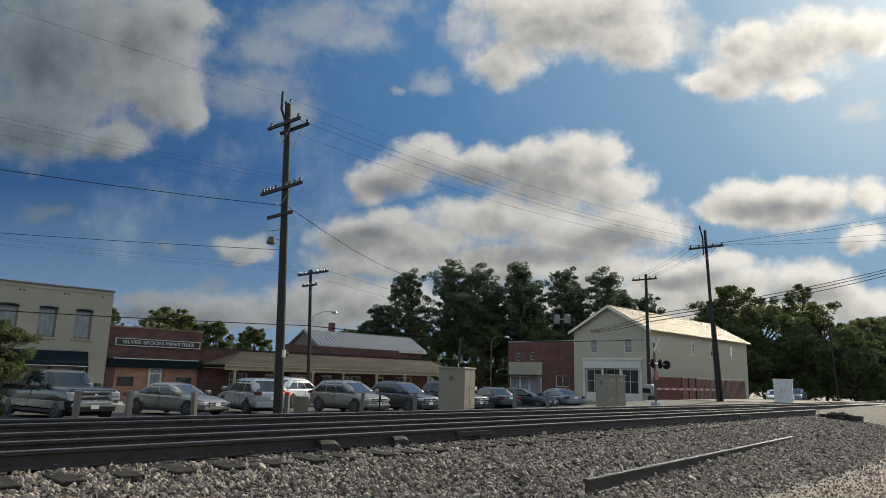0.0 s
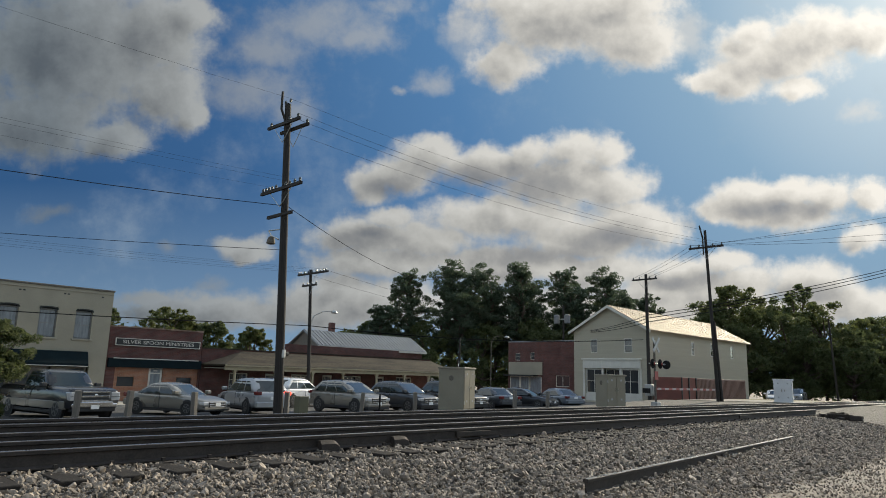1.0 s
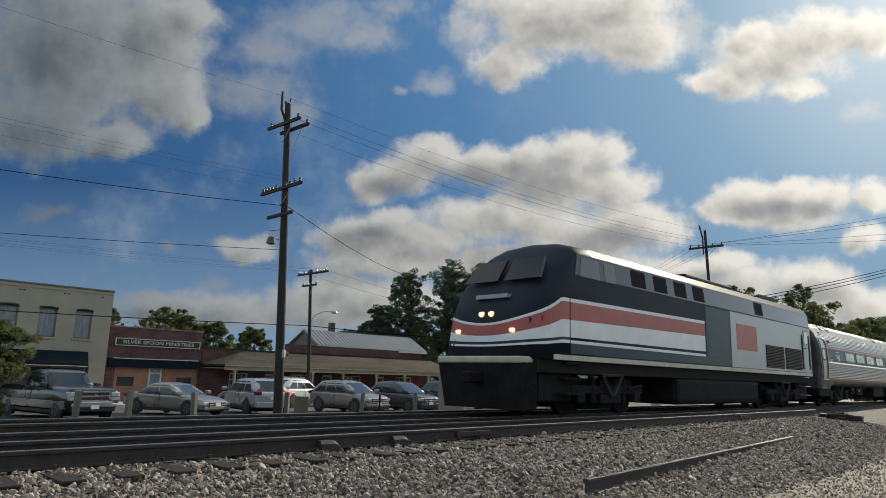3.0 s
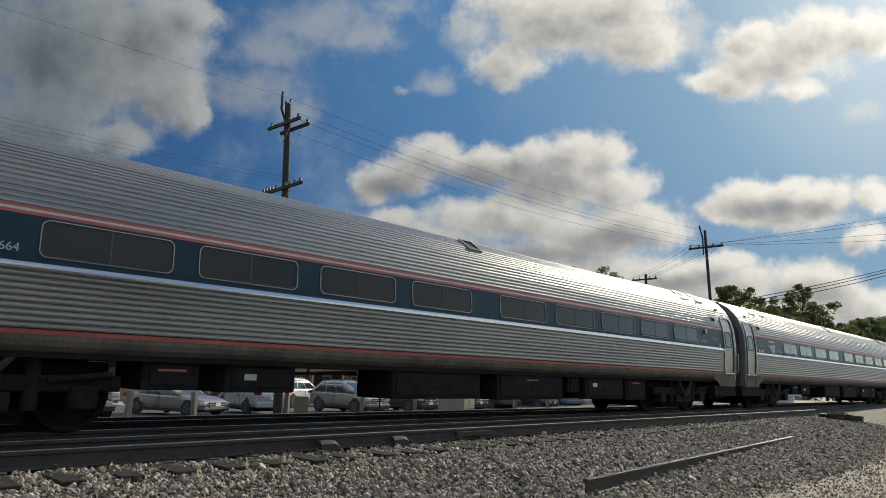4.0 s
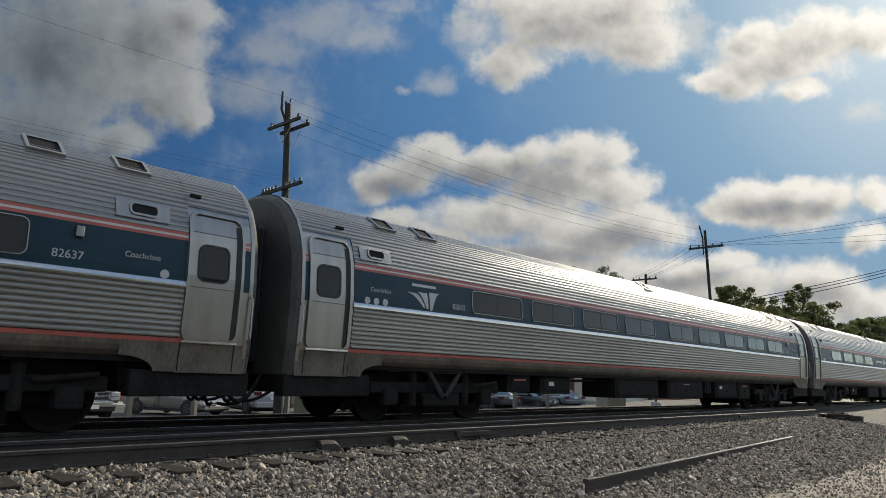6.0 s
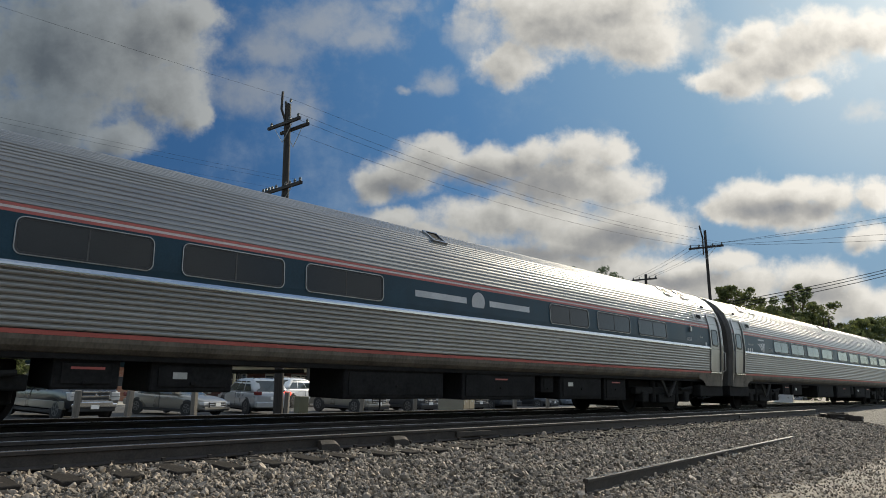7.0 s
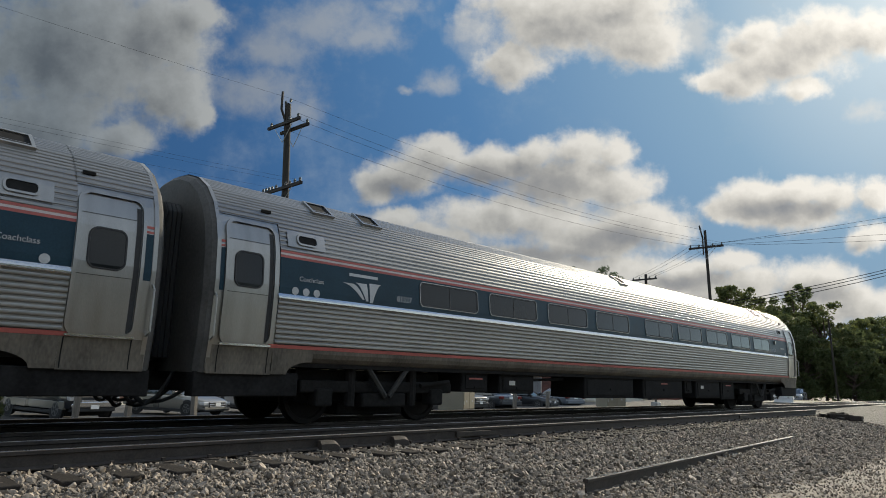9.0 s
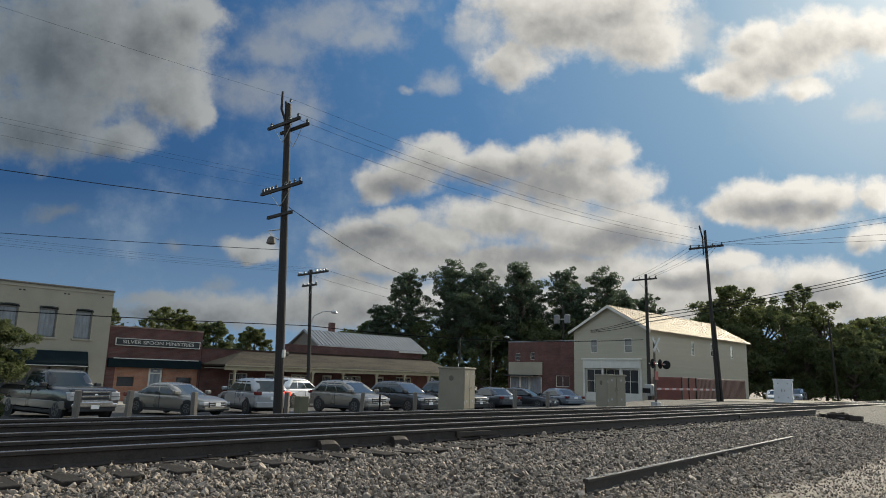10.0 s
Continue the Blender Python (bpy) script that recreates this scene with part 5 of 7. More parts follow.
def tin_roof_building():
    ob = thing("tin_roofed_building", pose(0, 0, 0), "brick building under a grey standing-seam tin roof", "building")
    part("wall", B(36.9, 50.4, 52.4, 57.0, GZ, 3.4), BRICK_RED, ob)
    ye, yr, ze, zr = 52.0, 54.6, 3.42, 4.95
    bm = bmesh.new()
    loft(bm, [[(x, ye, ze), (x, yr, zr), (x, 57.4, ze), (x, 57.4, ze - 0.1), (x, yr, zr - 0.12), (x, ye, ze - 0.1)] for x in (36.6, 50.7)])
    part("roof", bm, TIN, ob, "grey metal roof")
    for i in range(32):
        x = 36.7 + i * 0.44
        bm = bmesh.new()
        loft(bm, [[(x, ye - 0.01, ze + 0.002), (x, yr, zr + 0.002), (x, yr, zr + 0.06), (x, ye - 0.01, ze + 0.06)], [(x + 0.035, ye - 0.01, ze + 0.002), (x + 0.035, yr, zr + 0.002), (x + 0.035, yr, zr + 0.06), (x + 0.035, ye - 0.01, ze + 0.06)]])
        part("seam", bm, TIN, ob)
    bm = bmesh.new()
    loft(bm, [[(x, 52.4, 3.39), (x, yr, zr - 0.13), (x, 57.0, 3.39)] for x in (36.9, 37.2)])
    part("gable_wall", bm, WOOD, ob, "weathered boarded gable")
    part("chimney", B(40.3, 40.8, 55.2, 55.7, 4.0, 5.9, 0.02), BRICK_RED, ob)
    part("fascia", B(36.6, 50.7, ye - 0.05, ye - 0.005, ze - 0.24, ze - 0.04), TRIM, ob)
    return ob


def white_house():
    """Gable end towards -x, long side along x."""
    x0, x1, y0, y1, zb, ze, zr = 53.0, 74.8, 27.35, 34.85, -1.05, 5.3, 7.55
    ob = thing("gabled_building", pose(0, 0, 0), "cream clapboard two-storey building with bright tin gable roof", "building")
    ym = (y0 + y1) / 2
    longs = [(61.1, 61.75, 3.45, 4.75), (65.4, 66.05, 3.5, 4.8), (70.3, 71.0, 3.5, 4.8)]
    part("long_wall", wall(bmesh.new(), x0, x1, zb, ze, longs, y0, y0 + 0.2), SIDING, ob)
    for a, b, c, d in longs:
        sash(ob, a, b, c, d, y0, (0, 1), 0.03, 0.09, TRIM)
    part("back_wall", B(x0, x1, y1 - 0.2, y1, zb, ze), SIDING, ob)
    part("far_wall", B(x1 - 0.2, x1, y0 + 0.2, y1 - 0.2, zb, ze), SIDING, ob)
    # gable end, built along local x and turned to face -x
    turn = Matrix.Translation((x0, y1, 0)) @ Matrix.Rotation(-math.pi / 2, 4, "Z")
    ops = [(y1 - 33.1, y1 - 32.4, 3.35, 4.6), (y1 - 29.75, y1 - 28.95, 3.35, 4.6), (y1 - 33.65, y1 - 28.35, zb + 0.2, 1.98)]
    g = part("gable_wall", wall(bmesh.new(), 0.2, y1 - y0 - 0.2, zb, ze, ops, 0, 0.2), SIDING, ob)
    g.matrix_basis = turn
    for a, b, c, d in ops[:2]:
        sash(g, a, b, c, d, 0, (0, 1), 0.08, 0.07, TRIM)
    bm = bmesh.new()
    loft(bm, [[(0.0, yy, ze), (y1 - y0, yy, ze), ((y1 - y0) / 2, yy, zr - 0.1)] for yy in (0.0, 0.2)])
    part("gable_peak", bm, SIDING, ob).matrix_basis = turn
    a0, b0 = ops[2][0], ops[2][1]
    wdt = (b0 - a0) / 3
    for i in range(3):
        if i != 1:
            sash(g, a0 + i * wdt + 0.05, a0 + (i + 1) * wdt - 0.05, zb + 0.85, 1.95, 0, (1, 1), 0.1, 0.09, TRIM, GLASS, "shop_window")
            part("stall_riser", B(a0 + i * wdt, a0 + (i + 1) * wdt, 0.05, 0.18, zb + 0.2, zb + 0.85), TRIM, g)
        else:
            sash(g, a0 + i * wdt + 0.05, a0 + (i + 1) * wdt - 0.05, zb + 0.2, 1.95, 0, (1, 1), 0.5, 0.09, TRIM, GLASS, "entrance")
    part("shop_fascia", B(a0 - 0.2, b0 + 0.2, -0.14, -0.002, 2.0, 2.72), TRIM, g, "off-white shop fascia board")
    part("fascia_cornice", B(a0 - 0.3, b0 + 0.3, -0.26, -0.002, 2.722, 2.86, 0.02), TRIM, g)
    for xx in (a0 - 0.15, a0 + wdt, a0 + 2 * wdt, b0 + 0.15):
        part("pilaster", B(xx - 0.09, xx + 0.09, -0.06, 0.12, zb + 0.1, 1.999), TRIM, g)
    for k in range(6):
        part("fascia_panel", B(a0 + 0.1 + k * 0.88, a0 + 0.85 + k * 0.88, -0.155, -0.141, 2.12, 2.6), TRIM, g)
    for k in range(38):
        z = zb + 0.1 + k * 0.167
        part("clapboard", B(x0 - 0.0, x1, y0 - 0.018, y0 - 0.001, z, z + 0.02), SIDING, ob) if not (3.3 < z < 4.85) else None
    for s in (-1, 1):
        ya, yb = (y0 - 0.35, ym) if s < 0 else (y1 + 0.35, ym)
        za = ze - 0.02
        bm = bmesh.new()
        loft(bm, [[(x, ya, za), (x, yb, zr), (x, yb, zr - 0.12), (x, ya, za - 0.12)] for x in (x0 - 0.4, x1 + 0.4)])
        r = part("roof", bm, TIN_BRIGHT, ob, "sunlit weathered tin roof")
        if s < 0:
            for i in range(46):
                x = x0 - 0.35 + i * 0.49
                bm = bmesh.new()
                loft(bm, [[(x, ya, za + 0.002), (x, yb, zr + 0.002), (x, yb, zr + 0.035), (x, ya, za + 0.035)], [(x + 0.03, ya, za + 0.002), (x + 0.03, yb, zr + 0.002), (x + 0.03, yb, zr + 0.035), (x + 0.03, ya, za + 0.035)]])
                part("seam", bm, TIN_BRIGHT, r)
        bm = bmesh.new()
        loft(bm, [[(x, ya, za - 0.02), (x, yb, zr - 0.02), (x, yb, zr - 0.26), (x, ya, za - 0.26)] for x in (x0 - 0.44, x0 - 0.40)])
        part("bargeboard", bm, TRIM, ob)
    return ob


def brick_house():
    ob = thing("brick_house", pose(0, 0, 0), "two-storey dark red brick building with a pale shopfront", "building")
    turn = Matrix.Translation((56.0, 45.0, 0)) @ Matrix.Rotation(-math.pi / 2, 4, "Z")
    ops = [(0.9, 1.55, 2.75, 3.5), (2.85, 3.4, 2.8, 3.6), (0.15, 4.3, -0.9, 1.2), (6.0, 7.6, 0.2, 1.3)]
    g = part("front_wall", wall(bmesh.new(), 0.0, 8.3, -1.1, 4.62, ops, 0, 0.3), BRICK_RED, ob)
    g.matrix_basis = turn
    for a, b, c, d in ops[:2]:
        sash(g, a, b, c, d, 0, (0, 1), 0.12, 0.05, TRIM)
    sash(g, 6.0, 7.6, 0.2, 1.3, 0, (1, 0), 0.12, 0.06, TRIM)
    part("shop_sign", B(0.1, 4.4, -0.08, -0.002, 1.3, 2.58), CREAM, g, "cream painted shopfront panel")
    part("canopy", B(0.05, 3.9, -0.9, -0.085, 1.16, 1.28), SIGN_BLACK, g)
    for a, b in ((0.2, 1.5), (1.55, 2.7), (2.75, 4.25)):
        sash(g, a, b, -0.85, 1.15, 0, (0, 0), 0.1, 0.08, TRIM, CURTAIN, "shop_window")
    part("side_wall", B(56.3, 70, 36.7, 37.0, -1.1, 4.6), BRICK_RED, ob)
    part("side_wall", B(56.3, 70, 44.7, 45.0, -1.1, 4.6), BRICK_RED, ob)
    part("roof", B(56.3, 70, 37.0, 44.7, 4.1, 4.2), SHINGLE, ob)
    part("coping", B(55.95, 56.35, 36.65, 45.05, 4.62, 4.72), TIN, ob)
    return ob


cream_building()
brick_shop()
arcade()
tin_roof_building()
white_house()
brick_house()
sidewalk = tagged(part("pavement", B(-30, 45, 39.2, 43.0, -1.6, -1.17, 0.02), CONCRETE), "pale concrete pavement in front of the shops", "pavement", kind="structure")
tagged(part("kerb", B(-30, 45, 39.0, 39.197, -1.6, -1.175, 0.02), CONCRETE), "pale concrete kerb along the lot", "kerb", kind="structure")
patch("road", np.linspace(44.5, 52.5, 5), np.linspace(-30, 60, 91), 0.035, ROAD, "pale worn road over the level crossing", "road")

cont = thing("storage_container", pose(0, 0, 0), "faded red metal storage container beside the gabled building", "container")
part("body", B(55.2, 66.0, 24.4, 26.8, -0.95, 1.32, 0.03), RED_PANEL, cont)
for i in range(40):
    part("rib", B(55.4 + i * 0.265, 55.5 + i * 0.265, 24.36, 24.398, -0.8, 1.2), RED_PANEL, cont)
part("open_frame", B(52.4, 55.1, 24.4, 26.8, -0.95, 1.34, 0.03), mat("brown_red_metal", (0.16, 0.055, 0.04), 0.7, 0, 0.25, 1.5), cont)
for x in (52.4, 53.7, 55.05):
    part("corner_post", B(x, x + 0.1, 24.32, 24.398, -0.95, 1.34), SIGN_BLACK, cont)


# ---- utility poles and wires ----
def insulator(parent, x, y, z):
    part("insulator", lathe(bmesh.new(), [(0.02, 0), (0.055, 0.02), (0.05, 0.07), (0.06, 0.09), (0.035, 0.15), (0.02, 0.17)], 8, "Z", (x, y, z)), INSULATOR, parent)


def pole(base, top, r0, r1, label):
    ob = thing("utility_pole", pose(*base), label, "utility pole", "utility poles")
    b, t = Vector((0, 0, -0.4)), Vector(top) - Vector(base)
    bm = bmesh.new()
    n = 6
    rings = []
    for i in range(n + 1):
        c = b.lerp(t, i / n)
        r = r0 + (r1 - r0) * i / n
        rings.append([(c.x + r * math.cos(a * math.pi / 7), c.y + r * math.sin(a * math.pi / 7), c.z) for a in range(14)])
    part("shaft", loft(bm, rings), POLE, ob, smooth=False)
    return ob


def crossarm(ob, base, x, y0, y1, z, dz, pins, brace=True, dx=-0.16):
    """An arm along y, given in world numbers, with pin insulators."""
    o = Vector(base)
    bm = bmesh.new()
    loft(bm, [[(x + dx + a - o.x, y - o.y, z + (dz if y == y1 else 0) + c - o.z) for a, c in ((-0.05, -0.06), (0.05, -0.06), (0.05, 0.06), (-0.05, 0.06))] for y in (y0, y1)])
    arm = part("crossarm", bm, POLE, ob)
    for f in pins:
        insulator(arm, x + dx - o.x, y0 + (y1 - y0) * f - o.y, z + dz * f + 0.06 - o.z)
    if brace:
        ym = (y0 + y1) / 2
        for s in (-0.28, 0.28):
            part("brace", tube(bmesh.new(), [(x + dx - o.x, ym + (y1 - y0) * s - o.y, z - 0.05 - o.z), (x + dx - o.x, ym - o.y, z - 0.75 - o.z)], 0.014, 5), GALV, arm)
    return arm


PA = (14.35, 22.7, -0.66)
pa = pole(PA, (13.76, 22.7, 11.62), 0.19, 0.125, "tall dark wooden utility pole with three crossarms and a lamp")
crossarm(pa, PA, 13.85, 21.6, 23.95, 10.72, 0.1, (0.06, 0.32, 0.9), True, -0.18)
crossarm(pa, PA, 13.85, 21.5, 23.5, 10.55, 0.06, (0.05,), True, 0.16)
crossarm(pa, PA, 13.93, 21.33, 24.25, 8.05, 0.0, [0.04, 0.16, 0.28, 0.38, 0.62, 0.72, 0.80, 0.88, 0.96])
crossarm(pa, PA, 13.98, 21.95, 23.7, 6.98, 0.0, (), False)
part("riser", tube(bmesh.new(), [(-0.85, 0.05, 12.75), (-0.85, 0.05, 12.0), (-0.68, 0.02, 11.6), (-0.62, 0.0, 11.0)], 0.05, 8), POLE, pa, "dark riser pipe")
for dy in (-0.2, 0.16):
    insulator(pa, -0.6, dy, 12.3)
lampa = part("area_lamp", tube(bmesh.new(), [(-0.5, 0.1, 6.65), (-0.52, 0.6, 6.85)], 0.03, 6), GALV, pa, "pole-mounted area lamp")
part("lamp_shade", lathe(bmesh.new(), [(0.05, 0.22), (0.12, 0.17), (0.17, 0.0), (0.18, -0.08), (0.13, -0.10)], 14, "Z", (-0.52, 0.62, 6.62)), STEEL_DIRTY, lampa)
part("lamp_arm", tube(bmesh.new(), [(-0.52, 0.62, 6.84), (-0.52, 0.85, 7.1), (-0.5, 0.1, 7.05)], 0.025, 6), GALV, lampa)
part("conduit", tube(bmesh.new(), [(-0.28, 0.12, 6.4), (-0.12, 0.17, 1.0)], 0.03, 6), GALV, pa)
part("meter", lathe(bmesh.new(), [(0.08, 0), (0.09, 0.1), (0.05, 0.14)], 10, "X", (0.12, -0.02, 2.2)), STEEL_DIRTY, pa)
part("steel_band", lathe(bmesh.new(), [(0.185, 2.05), (0.19, 2.1), (0.185, 2.35)], 14, "Z", (-0.08, 0, 0)), GALV, pa)

PB = (42.95, 17.58, -0.4)
pb = pole(PB, (41.78, 17.47, 10.6), 0.115, 0.085, "tall leaning wooden utility pole with one crossarm")
crossarm(pb, PB, 42.0, 16.35, 18.6, 9.5, 0.02, (0.05, 0.3, 0.7, 0.95))
part("riser", tube(bmesh.new(), [(-1.5, 0.1, 11.3), (-1.3, 0.0, 10.5), (-1.25, 0, 9.4)], 0.05, 6), POLE, pb)
part("stub_post", R((0.15, -0.15, 0), (-0.55, -0.15, 5.2), 0.12, 0.1), POLE, pb, "shorter wooden stub pole")
PC = (49.46, 25.63, -0.9)
pc = pole(PC, (49.42, 25.63, 9.43), 0.16, 0.11, "wooden utility pole with one crossarm by the gabled building")
crossarm(pc, PC, 49.3, 24.55, 26.7, 8.98, 0.0, (0.05, 0.3, 0.7, 0.95))
PD = (26.6, 38.5, -1.3)
pd = pole(PD, (26.1, 38.5, 7.85), 0.14, 0.10, "wooden distribution pole with two crossarms and a street lamp")
crossarm(pd, PD, 26.15, 36.75, 39.85, 7.55, 0.0, (0.03, 0.15, 0.3, 0.45, 0.6, 0.75, 0.88, 0.97))
crossarm(pd, PD, 26.3, 36.9, 39.5, 7.65, 0.0, (0.1, 0.5, 0.9), False, 0.1)
crossarm(pd, PD, 26.2, 37.6, 39.3, 6.75, 0.0, (0.05, 0.35, 0.65, 0.95))
arm = part("lamp_arm", tube(bmesh.new(), [(-0.35, 0, 5.3), (-0.1, -0.2, 6.0), (0.35, -0.5, 6.3), (0.9, -0.8, 6.35)], 0.03, 6), GALV, pd, "curved street lamp arm")
part("lamp_head", lathe(bmesh.new(), [(0.05, 0.12), (0.16, 0.06), (0.22, -0.04), (0.15, -0.10)], 12, "Z", (1.05, -0.88, 6.32)), GALV, arm)


def street_lamp(x, y, z, h):
    ob = thing("street_lamp", pose(x, y, z), "grey steel street lamp with a curved arm", "street lamp")
    part("post", R((0, 0, 0), (0, 0, h), 0.055, 0.035), STEEL_DIRTY, ob)
    a = part("lamp_arm", tube(bmesh.new(), [(0, 0, h - 0.3), (0.3, -0.1, h + 0.3), (0.8, -0.3, h + 0.5), (1.4, -0.5, h + 0.45)], 0.025), STEEL_DIRTY, ob)
    part("lamp_head", lathe(bmesh.new(), [(0.06, 0.1), (0.2, 0.05), (0.24, -0.05), (0.14, -0.1)], 12, "Z", (1.55, -0.55, h + 0.42)), GALV, a)


street_lamp(46.9, 39.7, -1.2, 5.4)
sp = thing("utility_pole", pose(37.2, 34.6, -1.25), "thin dark service pole behind the cabinet", "utility pole", "utility poles")
part("shaft", R((0, 0, -0.3), (0, 0, 5.0), 0.09, 0.06), POLE, sp)
part("bracket", tube(bmesh.new(), [(0, 0, 3.3), (-0.5, -0.3, 2.6), (0, 0, 2.3)], 0.02, 5), GALV, sp)
tp = thing("utility_pole", pose(68.0, 46.2, -1.2), "wooden pole with two grey transformer cans", "utility pole", "utility poles")
part("shaft", R((0, 0, -0.3), (0, 0, 11.0), 0.15, 0.1), POLE, tp)
for dy in (-0.75, 0.75):
    part("transformer", lathe(bmesh.new(), [(0.30, 0.0), (0.36, 0.08), (0.36, 0.95), (0.28, 1.05), (0.1, 1.1)], 16, "Z", (-0.3, dy, 8.75)), CAN_GREY, tp, "grey transformer can")
part("hanger", B(-0.2, 0.0, -0.8, 0.8, 9.25, 9.35), GALV, tp)
fp = thing("utility_pole", pose(80.4, 20.3, -0.9), "slender dark pole against the woods", "utility pole", "utility poles")
part("shaft", R((0, 0, -0.3), (-1.4, 0, 8.9), 0.12, 0.09), POLE, fp)


def wire(name, a, b, sag, r=0.010, label="thin black overhead wire between poles"):
    a, b = Vector(a), Vector(b)
    pts = []
    for i in range(17):
        u = i / 16
        p = a.lerp(b, u)
        p.z -= sag * 4 * u * (1 - u)
        pts.append(p)
    bm = bmesh.new()
    rings = []
    d = (b - a).normalized()
    side = d.cross(Vector((0, 0, 1))).normalized()
    up = side.cross(d)
    for p in pts:
        rings.append([p + side * r * math.cos(k * math.pi / 2) + up * r * math.sin(k * math.pi / 2) for k in range(4)])
    loft(bm, rings)
    tagged(part(name, bm, WIRE), label, "wire", "overhead wires")


for y, z in ((21.75, 10.95), (22.35, 10.98), (23.75, 11.0)):
    wire("overhead_wire", (13.78, y, z - 2.7), (-36, y + 1, z - 2.0), 0.9, 0.003)
    wire("overhead_wire", (13.68, y, z), (41.9, 16.4 + (y - 21.6) * 0.95, 9.75), 0.7, 0.006)
wire("overhead_wire", (13.75, 22.6, 11.85), (-36, 22.6, 12.3), 0.8, 0.004)
wire("overhead_wire", (13.75, 22.6, 11.85), (41.7, 17.4, 10.6), 0.6, 0.005)
wire("overhead_cable", (14.0, 22.6, 7.35), (-40, 24.0, 8.6), 1.8, 0.013, "thick black overhead cable slung from the pole")
wire("overhead_cable", (14.0, 22.6, 7.35), (69.8, 66.8, 15.8), 1.8, 0.016, "thick black overhead cable slung from the pole")
wire("overhead_wire", (13.95, 22.9, 5.6), (-20, 46.0, 7.0), 0.5, 0.010)
for y in (36.9, 37.6, 38.8, 39.6):
    wire("overhead_wire", (26.0, y, 7.75), (-25, y + 4, 7.4), 0.7, 0.004)
for k, y in enumerate((36.9, 39.6)):
    wire("overhead_wire", (26.0, y, 7.75), (70, y + 7 - 9 * k, 7.4 - 2.2 * k), 0.9, 0.007)
wire("overhead_cable", (26.2, 38.4, 4.0), (-25, 42, 3.6), 0.4, 0.025, "thick black overhead cable slung from the pole")
wire("overhead_cable", (26.2, 38.4, 4.0), (49.4, 26.0, 4.2), 0.5, 0.025, "thick black overhead cable slung from the pole")
for y, z in ((16.5, 9.7), (17.0, 9.7), (18.0, 9.7), (18.5, 9.75)):
    wire("overhead_wire", (41.9, y, z), (55.3, y - 15.4, 13.6 - (y - 16.5) * 1.35), 0.15, 0.009)
    wire("overhead_wire", (41.9, y, z), (49.2, 24.7 + (y - 16.5) * 0.9, 9.2), 0.12, 0.009)
for dz in (0, 0.3, 0.55):
    wire("overhead_cable", (49.4, 25.5, 5.6 + dz), (80, 8.0, 13.9 + dz), 0.5, 0.028, "thick black overhead cable slung from the pole")
    wire("overhead_cable", (49.4, 25.5, 5.6 + dz), (52.9, 33.0, 5.2 + dz * 0.3), 0.15, 0.022, "thick black overhead cable slung from the pole")


# ---- railway fittings ----
def relay_cabinet(x, y, z, w, d, h, rz, material, label):
    ob = thing("relay_cabinet", pose(x, y, z, 0, 0, rz), label, "cabinet", "trackside cabinets")
    part("plinth", B(-w / 2 + 0.04, w / 2 - 0.04, -d / 2 + 0.04, d / 2 - 0.04, -0.3, 0.06), CONCRETE, ob)
    part("body", B(-w / 2, w / 2, -d / 2, d / 2, 0.06, h - 0.08, 0.012), material, ob)
    part("roof_cap", B(-w / 2 - 0.05, w / 2 + 0.05, -d / 2 - 0.05, d / 2 + 0.05, h - 0.078, h, 0.02), material, ob)
    for s in (-1, 1):
        dd = part("door", B(*sorted((s * 0.012, s * (w / 2 - 0.03))), -d / 2 - 0.022, -d / 2 - 0.002, 0.12, h - 0.14, 0.006), material, ob)
        part("handle", R((s * 0.08, -d / 2 - 0.05, h * 0.5), (s * 0.08, -d / 2 - 0.05, h * 0.5 + 0.14), 0.014), CHROME, dd)
        for zz in (0.3, h - 0.4):
            part("hinge", B(*sorted((s * (w / 2 - 0.05), s * (w / 2 - 0.01))), -d / 2 - 0.035, -d / 2 - 0.023, zz, zz + 0.12), GALV, dd)
            part("vent", B(*sorted((s * (w / 4 - 0.04), s * (w / 4 + 0.05))), -d / 2 - 0.03, -d / 2 - 0.023, zz + 0.08, zz + 0.17), GALV, dd)
    part("rim_mark", lathe(bmesh.new(), [(0.10, 0.0), (0.11, 0.01), (0.07, 0.012)], 12, "X", (-w / 2 - 0.012, 0, h * 0.75)), STEEL_DIRTY, ob)
    return ob


relay_cabinet(20.95, 19.6, -0.55, 1.15, 1.15, 1.80, 19, CABINET_TAN, "tan steel railway relay cabinet with two doors")
relay_cabinet(29.6, 17.4, -0.42, 1.05, 1.0, 1.60, -25, CABINET_TAN, "tan steel railway relay cabinet beside the crossing")
relay_cabinet(45.4, 14.5, -0.25, 1.05, 0.8, 1.55, -75, CABINET_WHITE, "white steel cabinet beside the level crossing")
OLIVE_BOX = mat("olive_painted_steel", (0.12, 0.115, 0.07), 0.6, 0.1, 0.15, 2.0)
low = tagged(part("utility_box", B(15.95, 16.4, 23.7, 24.1, -0.95, -0.12, 0.02), OLIVE_BOX), "low olive tan utility box by the lot", "utility box")

